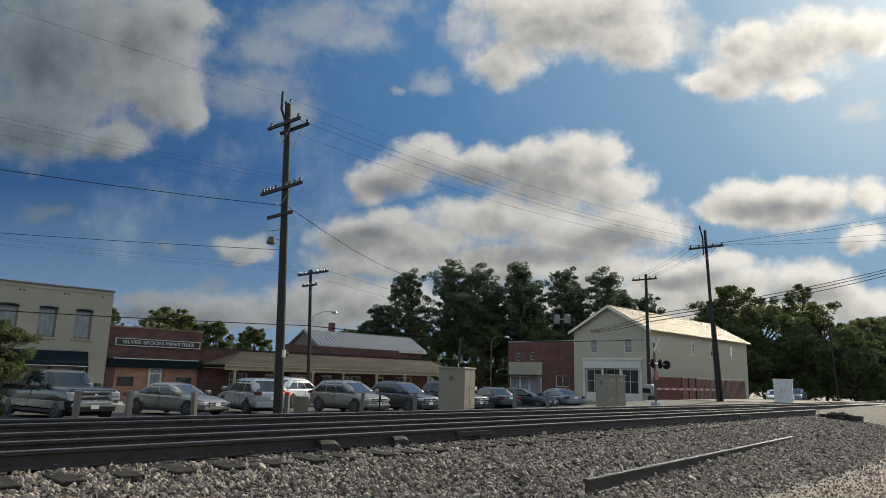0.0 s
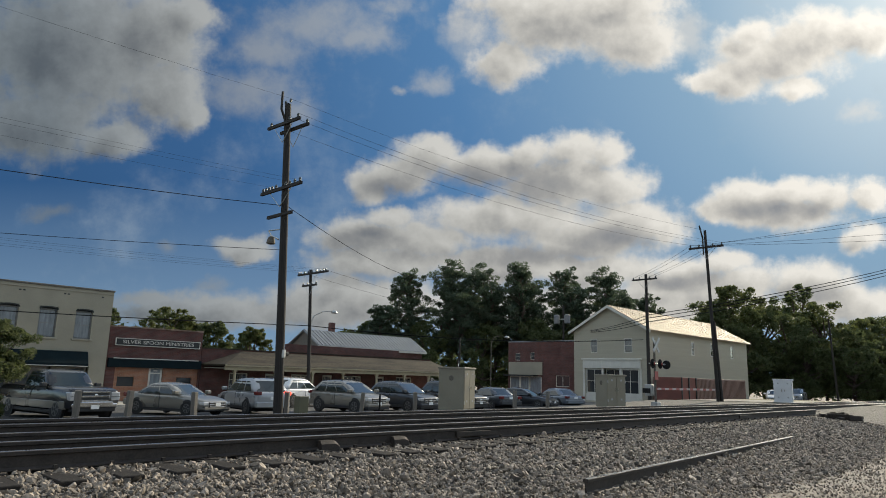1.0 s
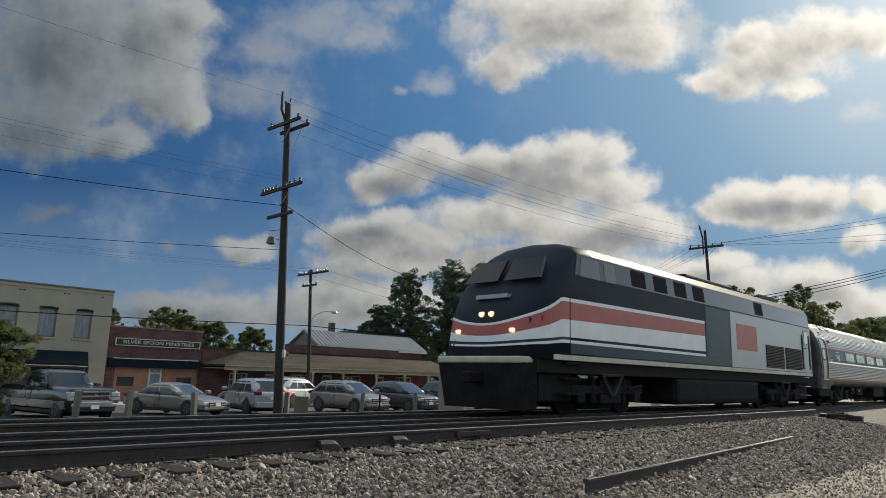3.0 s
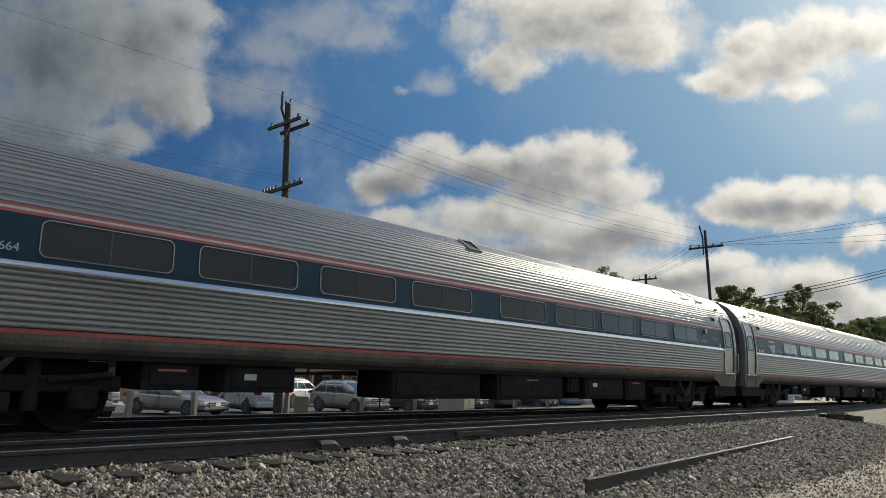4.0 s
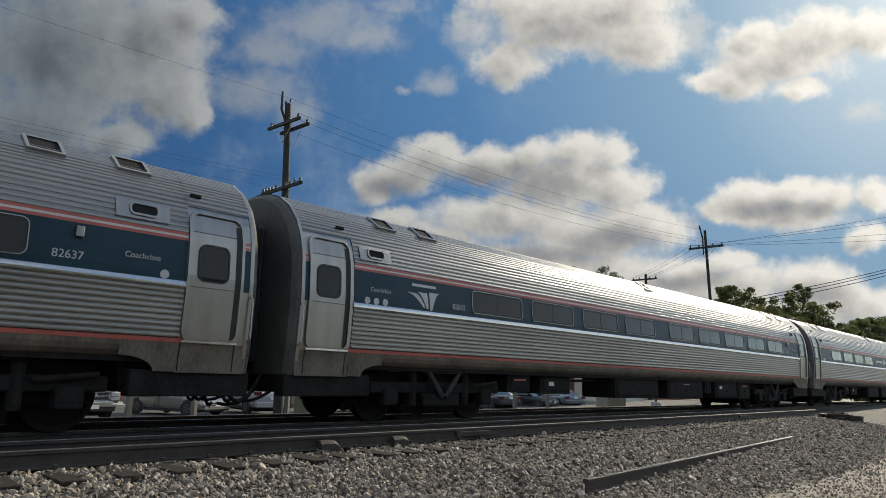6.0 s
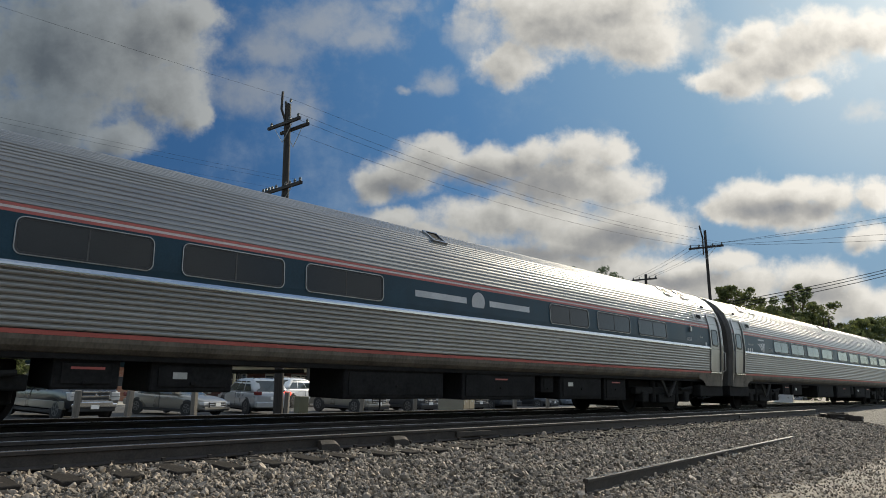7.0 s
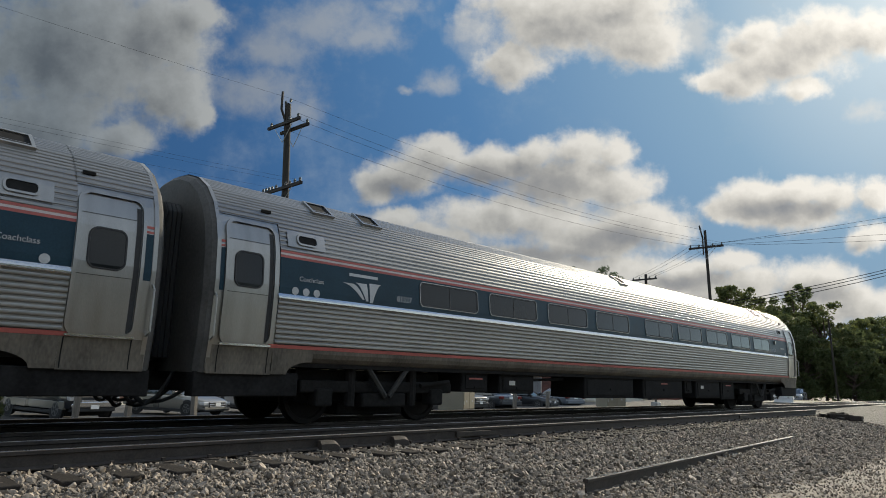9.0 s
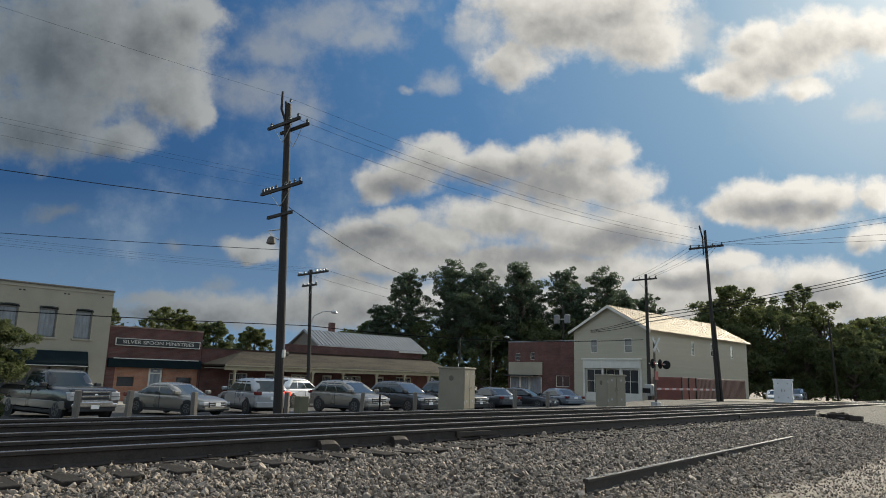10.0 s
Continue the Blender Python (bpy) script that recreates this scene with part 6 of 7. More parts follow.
POST = B(-0.085, 0.085, -0.085, 0.085, -0.3, 0.86, 0.015)
pm = bpy.data.meshes.new("post")
POST.to_mesh(pm)
POST.free()
pm.materials.append(WOOD)
for i, (x, h, tilt) in enumerate(((7.36, 0.0, 1), (8.95, 0.0, 2), (11.22, -0.03, -1), (15.02, -0.02, 0), (18.78, -0.02, 4), (21.98, 0.0, -1), (29.45, 0.12, 0), (32.5, 0.05, 1))):
    o = new("bollard", pm)
    o.matrix_basis = pose(x, 23.2, -0.77 + h, tilt, tilt * 0.6, 12 * i)
    tagged(o, "squared grey weathered wooden bollard post", "bollard", "bollards along the lot")
thin = tagged(part("steel_stake", R((19.9, 23.3, -0.9), (19.9, 23.3, 0.0), 0.045, 0.04), UNDER), "thin dark steel stake in the ground", "stake")


def crossing_signal():
    x, y, z = 34.05, 17.3, -0.45
    ob = thing("crossing_signal", pose(x, y, z, 0, 0, 0), "level crossing signal with crossbuck, lamps and lowered gate", "crossing signal")
    part("mast", R((0, 0, 0), (0, 0, 3.6), 0.06), STEEL_DIRTY, ob)
    part("base", B(-0.2, 0.2, -0.2, 0.2, -0.2, 0.3, 0.03), GALV, ob)
    for s in (-1, 1):
        bm = B(-0.52, 0.52, -0.015, 0.015, -0.09, 0.09, 0.004)
        o = part("crossbuck_blade", bm, GALV, ob, "grey back of a crossbuck blade")
        o.matrix_basis = pose(0, -0.1, 3.3, 0, 45 * s, 0) if s > 0 else pose(0, -0.135, 3.3, 0, -45, 0)
        lamp = part("flasher", lathe(bmesh.new(), [(0.05, 0.12), (0.12, 0.05), (0.14, -0.02), (0.10, -0.05)], 14, "Y", (s * 0.42, -0.16, 2.30)), UNDER, ob)
        part("backing_disc", lathe(bmesh.new(), [(0.26, 0.0), (0.26, 0.02), (0.05, 0.03)], 18, "Y", (s * 0.42, -0.12, 2.30)), UNDER, lamp)
        part("lens", lathe(bmesh.new(), [(0.10, -0.06), (0.05, -0.085), (0.01, -0.09)], 14, "Y", (s * 0.42, -0.16, 2.30)), TAIL_RED, lamp)
    part("lamp_bar", R((-0.62, -0.02, 2.30), (1.25, -0.02, 2.30), 0.035), GALV, ob)
    part("side_flasher", lathe(bmesh.new(), [(0.24, 0.0), (0.24, 0.03), (0.12, 0.16), (0.05, 0.2)], 16, "X", (1.15, -0.1, 2.28)), UNDER, ob)
    part("red_plate", B(-0.18, 0.18, -0.1, -0.085, 1.45, 1.9), RED, ob)
    part("gate_drive", B(-0.25, 0.25, 0.1, 0.5, 0.6, 1.2, 0.04), GALV, ob)
    part("counterweight", B(-0.6, -0.25, 0.15, 0.45, 0.75, 1.0, 0.03), UNDER, ob)
    for k in range(18):
        part("gate_arm_stripe", B(0.3 + k * 0.45, 0.75 + k * 0.45, 0.26, 0.30, 0.92, 1.03), FADED if k % 2 else RED, ob)
    return ob


crossing_signal()

# timber crossing panel and spare parts by the crossing
pile = thing("scrap_heap", pose(27.6, 7.0, -0.28, 0, 0, 8), "heap of dark track scrap and ties beside the rails", "scrap")
rr = random.Random(3)
for i in range(9):
    x, y = rr.uniform(-1.2, 1.3), rr.uniform(-0.35, 0.35)
    bm = B(-rr.uniform(0.15, 0.5), rr.uniform(0.15, 0.5), -0.09, 0.09, 0, rr.uniform(0.08, 0.2), 0.02)
    o = part("scrap_piece", bm, TIE if i % 3 else RAIL, pile)
    o.matrix_basis = pose(x, y, 0.0 + 0.04 * (i % 3), rr.uniform(-8, 8), rr.uniform(-8, 8), rr.uniform(-90, 90))
for k, s in enumerate((4.08, 5.24)):
    stub = thing("rail_brace", pose(0, 0, 0), "rounded rusty rail brace bolted beside the rail", "rail fitting", "rail fittings")
    xx = 5.77 if k == 0 else 7.10
    part("cap", loft(bmesh.new(), [[(xx - 0.9 + dx, near_y(xx) - 0.04 + dy, -0.215 + dz * hh) for dy, dz in ((-0.10, 0), (-0.095, 0.7), (-0.06, 1), (0.0, 1), (0.0, 0))] for dx, hh in ((0.68, 0.15), (0.84, 0.155), (0.90, 0.15), (0.95, 0.13), (0.985, 0.09), (1.0, 0.01))]), RAIL, stub)


# ---- parked cars: nose towards local +x ----
def car_ring(x, z0, z1, w):
    pts = [(-w * 0.86, z0), (-w * 0.97, z0 + 0.10), (-w, z0 + (z1 - z0) * 0.45), (-w * 0.985, z0 + (z1 - z0) * 0.75), (-w * 0.93, z1 - 0.04), (-w * 0.80, z1)]
    return [(x, y, z) for y, z in pts] + [(x, -y, z) for y, z in pts[::-1]]


PAINTS = {}


def paint(name, col, metal=0.35, rough=0.28):
    if name not in PAINTS:
        m = mat(name, col, rough, metal, 0.06, 1.0)
        m.node_tree.nodes["Principled BSDF"].inputs["Coat Weight"].default_value = 0.6
        PAINTS[name] = m
    return PAINTS[name]


def car(name, m, label, colour, kind, L, W, H, lit=False, two_tone=None):
    ob = thing(name, m, label, "car", "parked cars")
    w, h2 = W / 2, L / 2
    clear = 0.28 if kind != "sedan" else 0.20
    wr = {"sedan": 0.32, "suv": 0.37, "pickup": 0.41}[kind]
    sh = {"sedan": 0.92, "suv": 1.08, "pickup": 1.22}[kind]       # beltline
    nose = {"sedan": 0.70, "suv": 0.88, "pickup": 1.17}[kind]
    if kind == "sedan":
        secs = [(-h2, 0.45, 0.80, w * 0.80), (-h2 + 0.12, 0.28, 0.95, w * 0.92), (-h2 + 0.7, clear, 1.0, w), (-0.8, clear, sh, w), (0.9, clear, sh, w), (h2 - 1.2, clear, 0.90, w), (h2 - 0.45, clear, 0.80, w * 0.97), (h2 - 0.10, 0.25, nose, w * 0.87), (h2, 0.32, nose - 0.12, w * 0.72)]
        cabin = (1.10, 0.12, -0.95, -1.80)
    elif kind == "suv":
        secs = [(-h2, 0.45, 0.95, w * 0.84), (-h2 + 0.10, 0.30, 1.10, w * 0.95), (-h2 + 0.6, clear, 1.12, w), (-0.6, clear, sh, w), (0.8, clear, sh, w), (h2 - 1.1, clear, 1.06, w), (h2 - 0.4, clear, 0.98, w * 0.97), (h2 - 0.08, 0.28, nose, w * 0.9), (h2, 0.36, nose - 0.15, w * 0.78)]
        cabin = (1.32, 0.22, -h2 + 0.85, -h2 + 0.24)
    else:
        secs = [(-h2, 0.55, 1.18, w * 0.97), (-h2 + 0.05, 0.45, 1.22, w), (-0.9, 0.40, 1.22, w), (0.9, 0.40, 1.28, w), (h2 - 1.2, 0.40, 1.27, w), (h2 - 0.3, 0.40, 1.22, w * 0.98), (h2 - 0.06, 0.42, nose, w * 0.95), (h2, 0.46, nose - 0.10, w * 0.90)]
        cabin = (1.15, 0.55, -0.75, -1.05)
    body = part("body", loft(bmesh.new(), [car_ring(*s) for s in secs]), colour, ob, smooth=False)
    for p in body.data.polygons:
        p.use_smooth = True
    if kind != "pickup":
        sub = body.modifiers.new("rounding", "SUBSURF")
        sub.levels = sub.render_levels = 2
    if two_tone:
        part("lower_body", B(-h2 + 0.1, h2 - 0.35, -w - 0.006, w + 0.006, 0.42, 0.72, 0.02), two_tone, ob, "lighter lower body side")
    # cabin: painted shell with inset-looking glazing on it
    xa, xb, xc, xd = cabin
    zt, tw, bw = H - 0.06, w * (0.74 if kind == "sedan" else 0.79), w * 0.93
    zs = sh - 0.05
    rings = []
    for u, inx, inw, dz in ((0, 0, 0, 0), (0.35, -0.02, -0.015, 0), (0.7, -0.02, -0.015, 0), (0.93, 0.0, 0.0, 0), (1.0, 0.09, 0.06, 0.0), (1.0, 0.30, 0.22, 0.045), (1.0, 0.6, 0.45, 0.06)):
        f, r = xa + (xb - xa) * u - inx, xd + (xc - xd) * u + inx
        ww, z, e = bw + (tw - bw) * u - inw, zs + (zt - zs) * u + dz, 0.13
        rings.append([(f, -ww + e, z), (f - 0.06, -ww + 0.03, z), (f - 0.16, -ww, z), (r + 0.16, -ww, z), (r + 0.06, -ww + 0.03, z), (r, -ww + e, z), (r, ww - e, z), (r + 0.06, ww - 0.03, z), (r + 0.16, ww, z), (f - 0.16, ww, z), (f - 0.06, ww - 0.03, z), (f, ww - e, z)])
    shell_ob = part("cabin", loft(bmesh.new(), rings), colour, ob)
    for q in shell_ob.data.polygons:
        q.use_smooth = True

    def front(u, rear=False):
        return xd + (xc - xd) * u if rear else xa + (xb - xa) * u
    for rear, nm in ((False, "windscreen"), (True, "rear_window")):
        bm = bmesh.new()
        sg = -1 if rear else 1
        rows = []
        for u in (0.06, 0.5, 0.90):
            ww = bw + (tw - bw) * u - 0.15
            rows.append([(front(u, rear) + sg * (0.028 if abs(yy) < ww * 0.9 else 0.012), yy, zs + (zt - zs) * u) for yy in (-ww, -ww * 0.5, 0, ww * 0.5, ww)])
        vs = [[bm.verts.new(q) for q in r] for r in rows]
        for r0, r1 in zip(vs, vs[1:]):
            for i in range(4):
                bm.faces.new((r0[i], r0[i + 1], r1[i + 1], r1[i]))
        part(nm, bm, CAR_GLASS, ob)
    cuts = {"sedan": ((0.0, 0.44), (0.47, 0.97)), "suv": ((0.0, 0.34), (0.365, 0.66), (0.70, 0.97)), "pickup": ((0.0, 0.52), (0.56, 1.0))}[kind]
    for s in (-1, 1):
        for c0, c1 in cuts:
            bm = bmesh.new()
            rows = []
            for u in (0.10, 0.5, 0.86):
                f, r = front(u) - 0.22, front(u, True) + 0.2
                yy = s * (bw + (tw - bw) * u + (0.020 if 0 < u < 0.86 else 0.008))
                rows.append([bm.verts.new((f + (r - f) * c, yy, zs + (zt - zs) * u)) for c in (c0, c1)])
            for r0, r1 in zip(rows, rows[1:]):
                bm.faces.new((r0[0], r0[1], r1[1], r1[0]))
            part("side_window", bm, CAR_GLASS, ob)
        part("door_seam", B(-0.12, -0.105, *sorted((s * (w - 0.01), s * (w + 0.004))), clear + 0.12, sh - 0.08), PLASTIC, ob)
        part("mirror", B(xa - 0.28, xa - 0.10, *sorted((s * w * 0.95, s * (w + 0.2))), sh + 0.0, sh + 0.17, 0.04), colour if kind != "pickup" else PLASTIC, ob)
        part("sill", B(-h2 + 1.2, h2 - 1.3, *sorted((s * w * 0.90, s * (w - 0.03))), clear - 0.04, clear + 0.1, 0.02), PLASTIC, ob)
        for x in (0.35, -0.65):
            part("door_handle", B(x - 0.09, x + 0.09, *sorted((s * (w * 0.985), s * (w + 0.025))), sh - 0.16, sh - 0.12), colour, ob)
        for xx in (h2 - 0.92, -h2 + 0.98):
            bm = bmesh.new()
            lathe(bm, [(wr + 0.07, 0.0), (wr + 0.07, 0.03), (wr * 0.6, 0.035)], 24, "Y")
            for v in bm.verts:
                v.co = Vector((v.co.x + xx, s * (w - 0.045 + v.co.y * 1.1), v.co.z + wr))
            part("wheel_arch", bm, PLASTIC, ob)
            bm = bmesh.new()
            lathe(bm, [(wr * 0.6, -0.2), (wr * 0.95, -0.2), (wr, -0.15), (wr, -0.04), (wr * 0.94, 0.0), (wr * 0.66, 0.0)], 24, "Y")
            for v in bm.verts:
                v.co = Vector((v.co.x + xx, s * (w + 0.005 + v.co.y), v.co.z + wr))
            wheel = part("wheel", bm, TYRE, ob)
            # dark disc behind the spokes, coloured as the shade in their gaps
            bm = bmesh.new()
            lathe(bm, [(wr * 0.66, 0.0), (wr * 0.62, 0.008), (wr * 0.56, -0.03), (wr * 0.2, -0.02), (wr * 0.14, 0.008), (0.02, 0.01)], 20, "Y")
            for v in bm.verts:
                v.co = Vector((v.co.x + xx, s * (w + 0.008 + v.co.y), v.co.z + wr))
            part("spoke_gaps", bm, PLASTIC, wheel)
            bm = bmesh.new()
            cx, yy = xx, s * (w + 0.014)
            for k in range(10):
                a0, a1 = k * math.pi / 5, (k + 1) * math.pi / 5
                for u0, u1 in ((a0, (a0 + a1) / 2), ((a0 + a1) / 2, a1)):
                    q = [bm.verts.new((cx + r * math.cos(u), yy, wr + r * math.sin(u))) for r, u in ((wr * 0.56, u0), (wr * 0.65, u0), (wr * 0.65, u1), (wr * 0.56, u1))]
                    bm.faces.new(q)
                if k % 2 == 0:
                    q = [bm.verts.new((cx + r * math.cos(a0 + d), yy, wr + r * math.sin(a0 + d))) for r, d in ((wr * 0.1, -0.9), (wr * 0.57, -0.17), (wr * 0.57, 0.17), (wr * 0.1, 0.9))]
                    bm.faces.new(q)
            part("rim", bm, ALLOY, wheel)
        zl = nose - 0.13
        if kind == "pickup":
            lamp = part("headlight", B(h2 - 0.40, h2 + 0.015, *sorted((s * w * 0.60, s * w * 0.965)), nose - 0.42, nose - 0.09, 0.04), LAMP_CLEAR, ob, "tall clear headlight")
            part("lamp_divider", B(h2 - 0.05, h2 + 0.022, *sorted((s * w * 0.61, s * w * 0.95)), nose - 0.265, nose - 0.25), PLASTIC, lamp)
        else:
            part("headlight", B(h2 - 0.30, h2 - 0.02, *sorted((s * w * 0.56, s * w * 0.90)), zl - 0.09, zl + 0.06, 0.03), LAMP_CLEAR, ob, "clear headlight")
        zr = {"sedan": 0.80, "suv": 1.0, "pickup": 1.0}[kind]
        part("tail_light", B(-h2 - 0.005, -h2 + 0.25, *sorted((s * w * 0.62, s * w * 0.955)), zr - 0.07, zr + 0.10, 0.03), TAIL_RED_ON if lit and s < 0 else TAIL_RED, ob, "red tail light")
        if kind == "suv":
            part("roof_rail", tube(bmesh.new(), [(xb - 0.1, s * tw * 0.85, zt + 0.04), (xb - 0.3, s * tw * 0.85, zt + 0.1), (xc + 0.3, s * tw * 0.85, zt + 0.1), (xc + 0.1, s * tw * 0.85, zt + 0.05)], 0.02, 6), PLASTIC, ob)
    gh = 0.48 if kind == "pickup" else 0.33
    g = part("grille", B(h2 - 0.12, h2 + 0.012, -w * 0.54, w * 0.54, nose - gh, nose - 0.08, 0.02), PLASTIC, ob)
    for k in range(3):
        gb = nose - gh + 0.02 + k * (gh - 0.14) / 2
        part("grille_bar", B(h2 - 0.02, h2 + 0.026, -w * 0.53, w * 0.53, gb, gb + 0.14 * gh, 0.006), CHROME, g)
    part("badge", lathe(bmesh.new(), [(0.07, h2 + 0.01), (0.06, h2 + 0.035), (0.02, h2 + 0.04)], 12, "X", (0, 0, nose - 0.21)), CHROME, g)
    part("front_bumper", B(h2 - 0.35, h2 + 0.04, -w * 0.88, w * 0.88, 0.36 if kind != "pickup" else 0.50, nose - gh - 0.03, 0.05), colour if kind != "pickup" else CHROME, ob)
    part("front_valance", B(h2 - 0.30, h2 + 0.0, -w * 0.84, w * 0.84, 0.22 if kind != "pickup" else 0.34, 0.42 if kind != "pickup" else 0.52, 0.03), PLASTIC, ob)
    part("front_plate", B(h2 + 0.04, h2 + 0.052, -0.16, 0.16, 0.44, 0.60), WHITE, ob)
    part("rear_bumper", B(-h2 - 0.05, -h2 + 0.25, -w * 0.9, w * 0.9, 0.35, 0.62, 0.05), colour if kind != "pickup" else CHROME, ob)
    part("rear_plate", B(-h2 - 0.02, -h2 - 0.006, -0.16, 0.16, 0.72, 0.87), WHITE, ob)
    part("undertray", B(-h2 + 0.5, h2 - 0.5, -w * 0.8, w * 0.8, 0.16, 0.36), UNDER, ob)
    if kind == "pickup":
        part("bed_floor", B(-h2 + 0.08, -1.2, -w * 0.85, w * 0.85, 1.222, 1.235), UNDER, ob)
        part("front_skid", B(h2 - 0.05, h2 + 0.05, -w * 0.7, w * 0.7, 0.52, 0.72, 0.03), CHROME, ob)
    return ob


def parked(x, y, heading):
    return pose(x, y, -1.205, 0, 0, heading)


SILVER = paint("silver_paint", (0.30, 0.30, 0.285))
PALE = paint("pale_silver_paint", (0.34, 0.35, 0.36))
TAUPE = paint("taupe_silver_paint", (0.23, 0.215, 0.185))
BLACKISH = paint("black_paint", (0.018, 0.02, 0.024))
GRAPHITE = paint("graphite_paint", (0.045, 0.05, 0.058))
BLUEGREY = paint("blue_grey_paint", (0.16, 0.18, 0.21))
WHITE_CAR = paint("white_car_paint", (0.68, 0.68, 0.68), 0.0)
car("pickup_truck", parked(9.05, 30.9, -80), "dark two-tone pickup truck with a chrome grille", BLACKISH, "pickup", 5.8, 2.03, 1.90, two_tone=TAUPE)
car("sedan", parked(14.3, 31.4, -70), "silver four-door sedan parked nose to the tracks", TAUPE, "sedan", 5.0, 1.88, 1.44)
car("suv", parked(18.15, 31.2, 84), "silver sport utility vehicle with a lit brake lamp", PALE, "suv", 4.8, 1.95, 1.72, lit=True)
car("suv", parked(24.6, 39.4 - 2.2, 20), "white sport utility vehicle parked near the shops", WHITE_CAR, "suv", 4.6, 1.9, 1.72)
car("suv", parked(23.6, 30.3, -84), "grey silver crossover with a chrome grille", TAUPE, "suv", 4.72, 1.93, 1.70)
car("suv", parked(27.5, 30.2, -86), "dark green-black sport utility vehicle with roof rails", GRAPHITE, "suv", 4.6, 1.85, 1.70)
car("suv", parked(32.3, 30.6, -88), "black sport utility vehicle behind the cabinet", BLACKISH, "suv", 4.8, 1.95, 1.78)
car("sedan", parked(36.1, 30.6, 76), "graphite sedan parked nose to the shops", GRAPHITE, "sedan", 4.85, 1.85, 1.46)
car("sedan", parked(39.6, 30.4, -76), "black sedan parked nose to the tracks", BLACKISH, "sedan", 4.8, 1.85, 1.45)
car("sedan", parked(44.0, 30.6, 72), "blue-grey sedan parked nose to the shops", BLUEGREY, "sedan", 4.8, 1.84, 1.46)
car("sedan", pose(78.5, 26.0, -0.95, 0, 0, -160), "pale sedan parked beyond the gabled building", WHITE_CAR, "sedan", 4.7, 1.8, 1.44)
car("suv", pose(84.0, 25.5, -0.95, 0, 0, -170), "blue-grey sport utility vehicle parked on the grass", BLUEGREY, "suv", 4.7, 1.9, 1.65)


# ---- trees ----
def leaves(name, centres, radii, per, size, material, parent, seed, flat=0.75):
    """Many small leaf clumps scattered in rough balls, as one mesh."""
    rs = np.random.RandomState(seed)
    c = np.repeat(np.array(centres, float), per, axis=0)
    r = np.repeat(np.array(radii, float), per)
    d = rs.normal(size=(len(c), 3))
    d /= np.linalg.norm(d, axis=1)[:, None]
    rad = r * rs.uniform(0.25, 1.0, len(c)) ** 0.5
    p = c + d * rad[:, None] * np.array([1, 1, flat])
    u = rs.normal(size=p.shape)
    u /= np.linalg.norm(u, axis=1)[:, None]
    v = np.cross(u, rs.normal(size=p.shape))
    v /= np.linalg.norm(v, axis=1)[:, None]
    s = size * rs.uniform(0.5, 1.3, len(p))[:, None]
    q = np.stack([p - u * s, p + v * s * 0.45, p + u * s, p - v * s * 0.45], axis=1).reshape(-1, 3)
    me = bpy.data.meshes.new(name)
    n = len(p)
    me.vertices.add(4 * n)
    me.vertices.foreach_set("co", q.ravel())
    me.loops.add(4 * n)
    me.loops.foreach_set("vertex_index", np.arange(4 * n))
    me.polygons.add(n)
    me.polygons.foreach_set("loop_start", np.arange(n) * 4)
    me.update(calc_edges=True)
    me.materials.append(material)
    ob = new(name, me)
    ob.parent = parent
    return ob


def limb(bm, a, b, r0, r1, rs, steps=3):
    a, b = Vector(a), Vector(b)
    last, lr = a, r0
    for i in range(1, steps + 1):
        u = i / steps
        p = a.lerp(b, u) + Vector(rs.normal(size=3) * (b - a).length * 0.04)
        r = r0 + (r1 - r0) * u
        rod(bm, last, p, lr, r, 6)
        last, lr = p, r


def pine(x, y, z, h, seed, label="tall dark green pine with an open irregular crown"):
    rs = np.random.RandomState(seed)
    ob = thing("pine_tree", pose(x, y, z), label, "tree", "pines behind the shops")
    bm = bmesh.new()
    limb(bm, (0, 0, -0.5), (rs.uniform(-0.4, 0.4), rs.uniform(-0.4, 0.4), h * 0.96), 0.30, 0.07, rs, 6)
    cs, rr2 = [], []
    for i in range(58):
        u = (i + rs.uniform(0, 1)) / 58
        zz = h * (0.36 + 0.58 * u)
        reach = h * 0.205 * (1.08 - 0.62 * u ** 2.2) * rs.uniform(0.55, 1.12)
        a = i * 2.4 + rs.uniform(-0.5, 0.5)
        tip = Vector((math.cos(a) * reach, math.sin(a) * reach, zz + rs.uniform(0.1, 0.9)))
        limb(bm, (0, 0, zz - 0.6), tip, 0.08, 0.025, rs, 2)
        for f in (0.35, 0.62, 0.88, 1.06):
            cs.append((tip.x * f + rs.normal() * 0.35, tip.y * f + rs.normal() * 0.35, zz - 0.3 + (tip.z - zz + 0.3) * f + rs.normal() * 0.25))
            rr2.append(rs.uniform(0.38, 0.78) * h / 17)
    for q in range(5):
        cs.append((rs.normal() * 0.5, rs.normal() * 0.5, h - 0.3 + rs.normal() * 0.35))
        rr2.append(rs.uniform(0.5, 0.9))
    part("trunk", bm, BARK, ob)
    leaves("crown", cs, rr2, 105, 0.15, PINE, ob, seed, 0.62)
    return ob


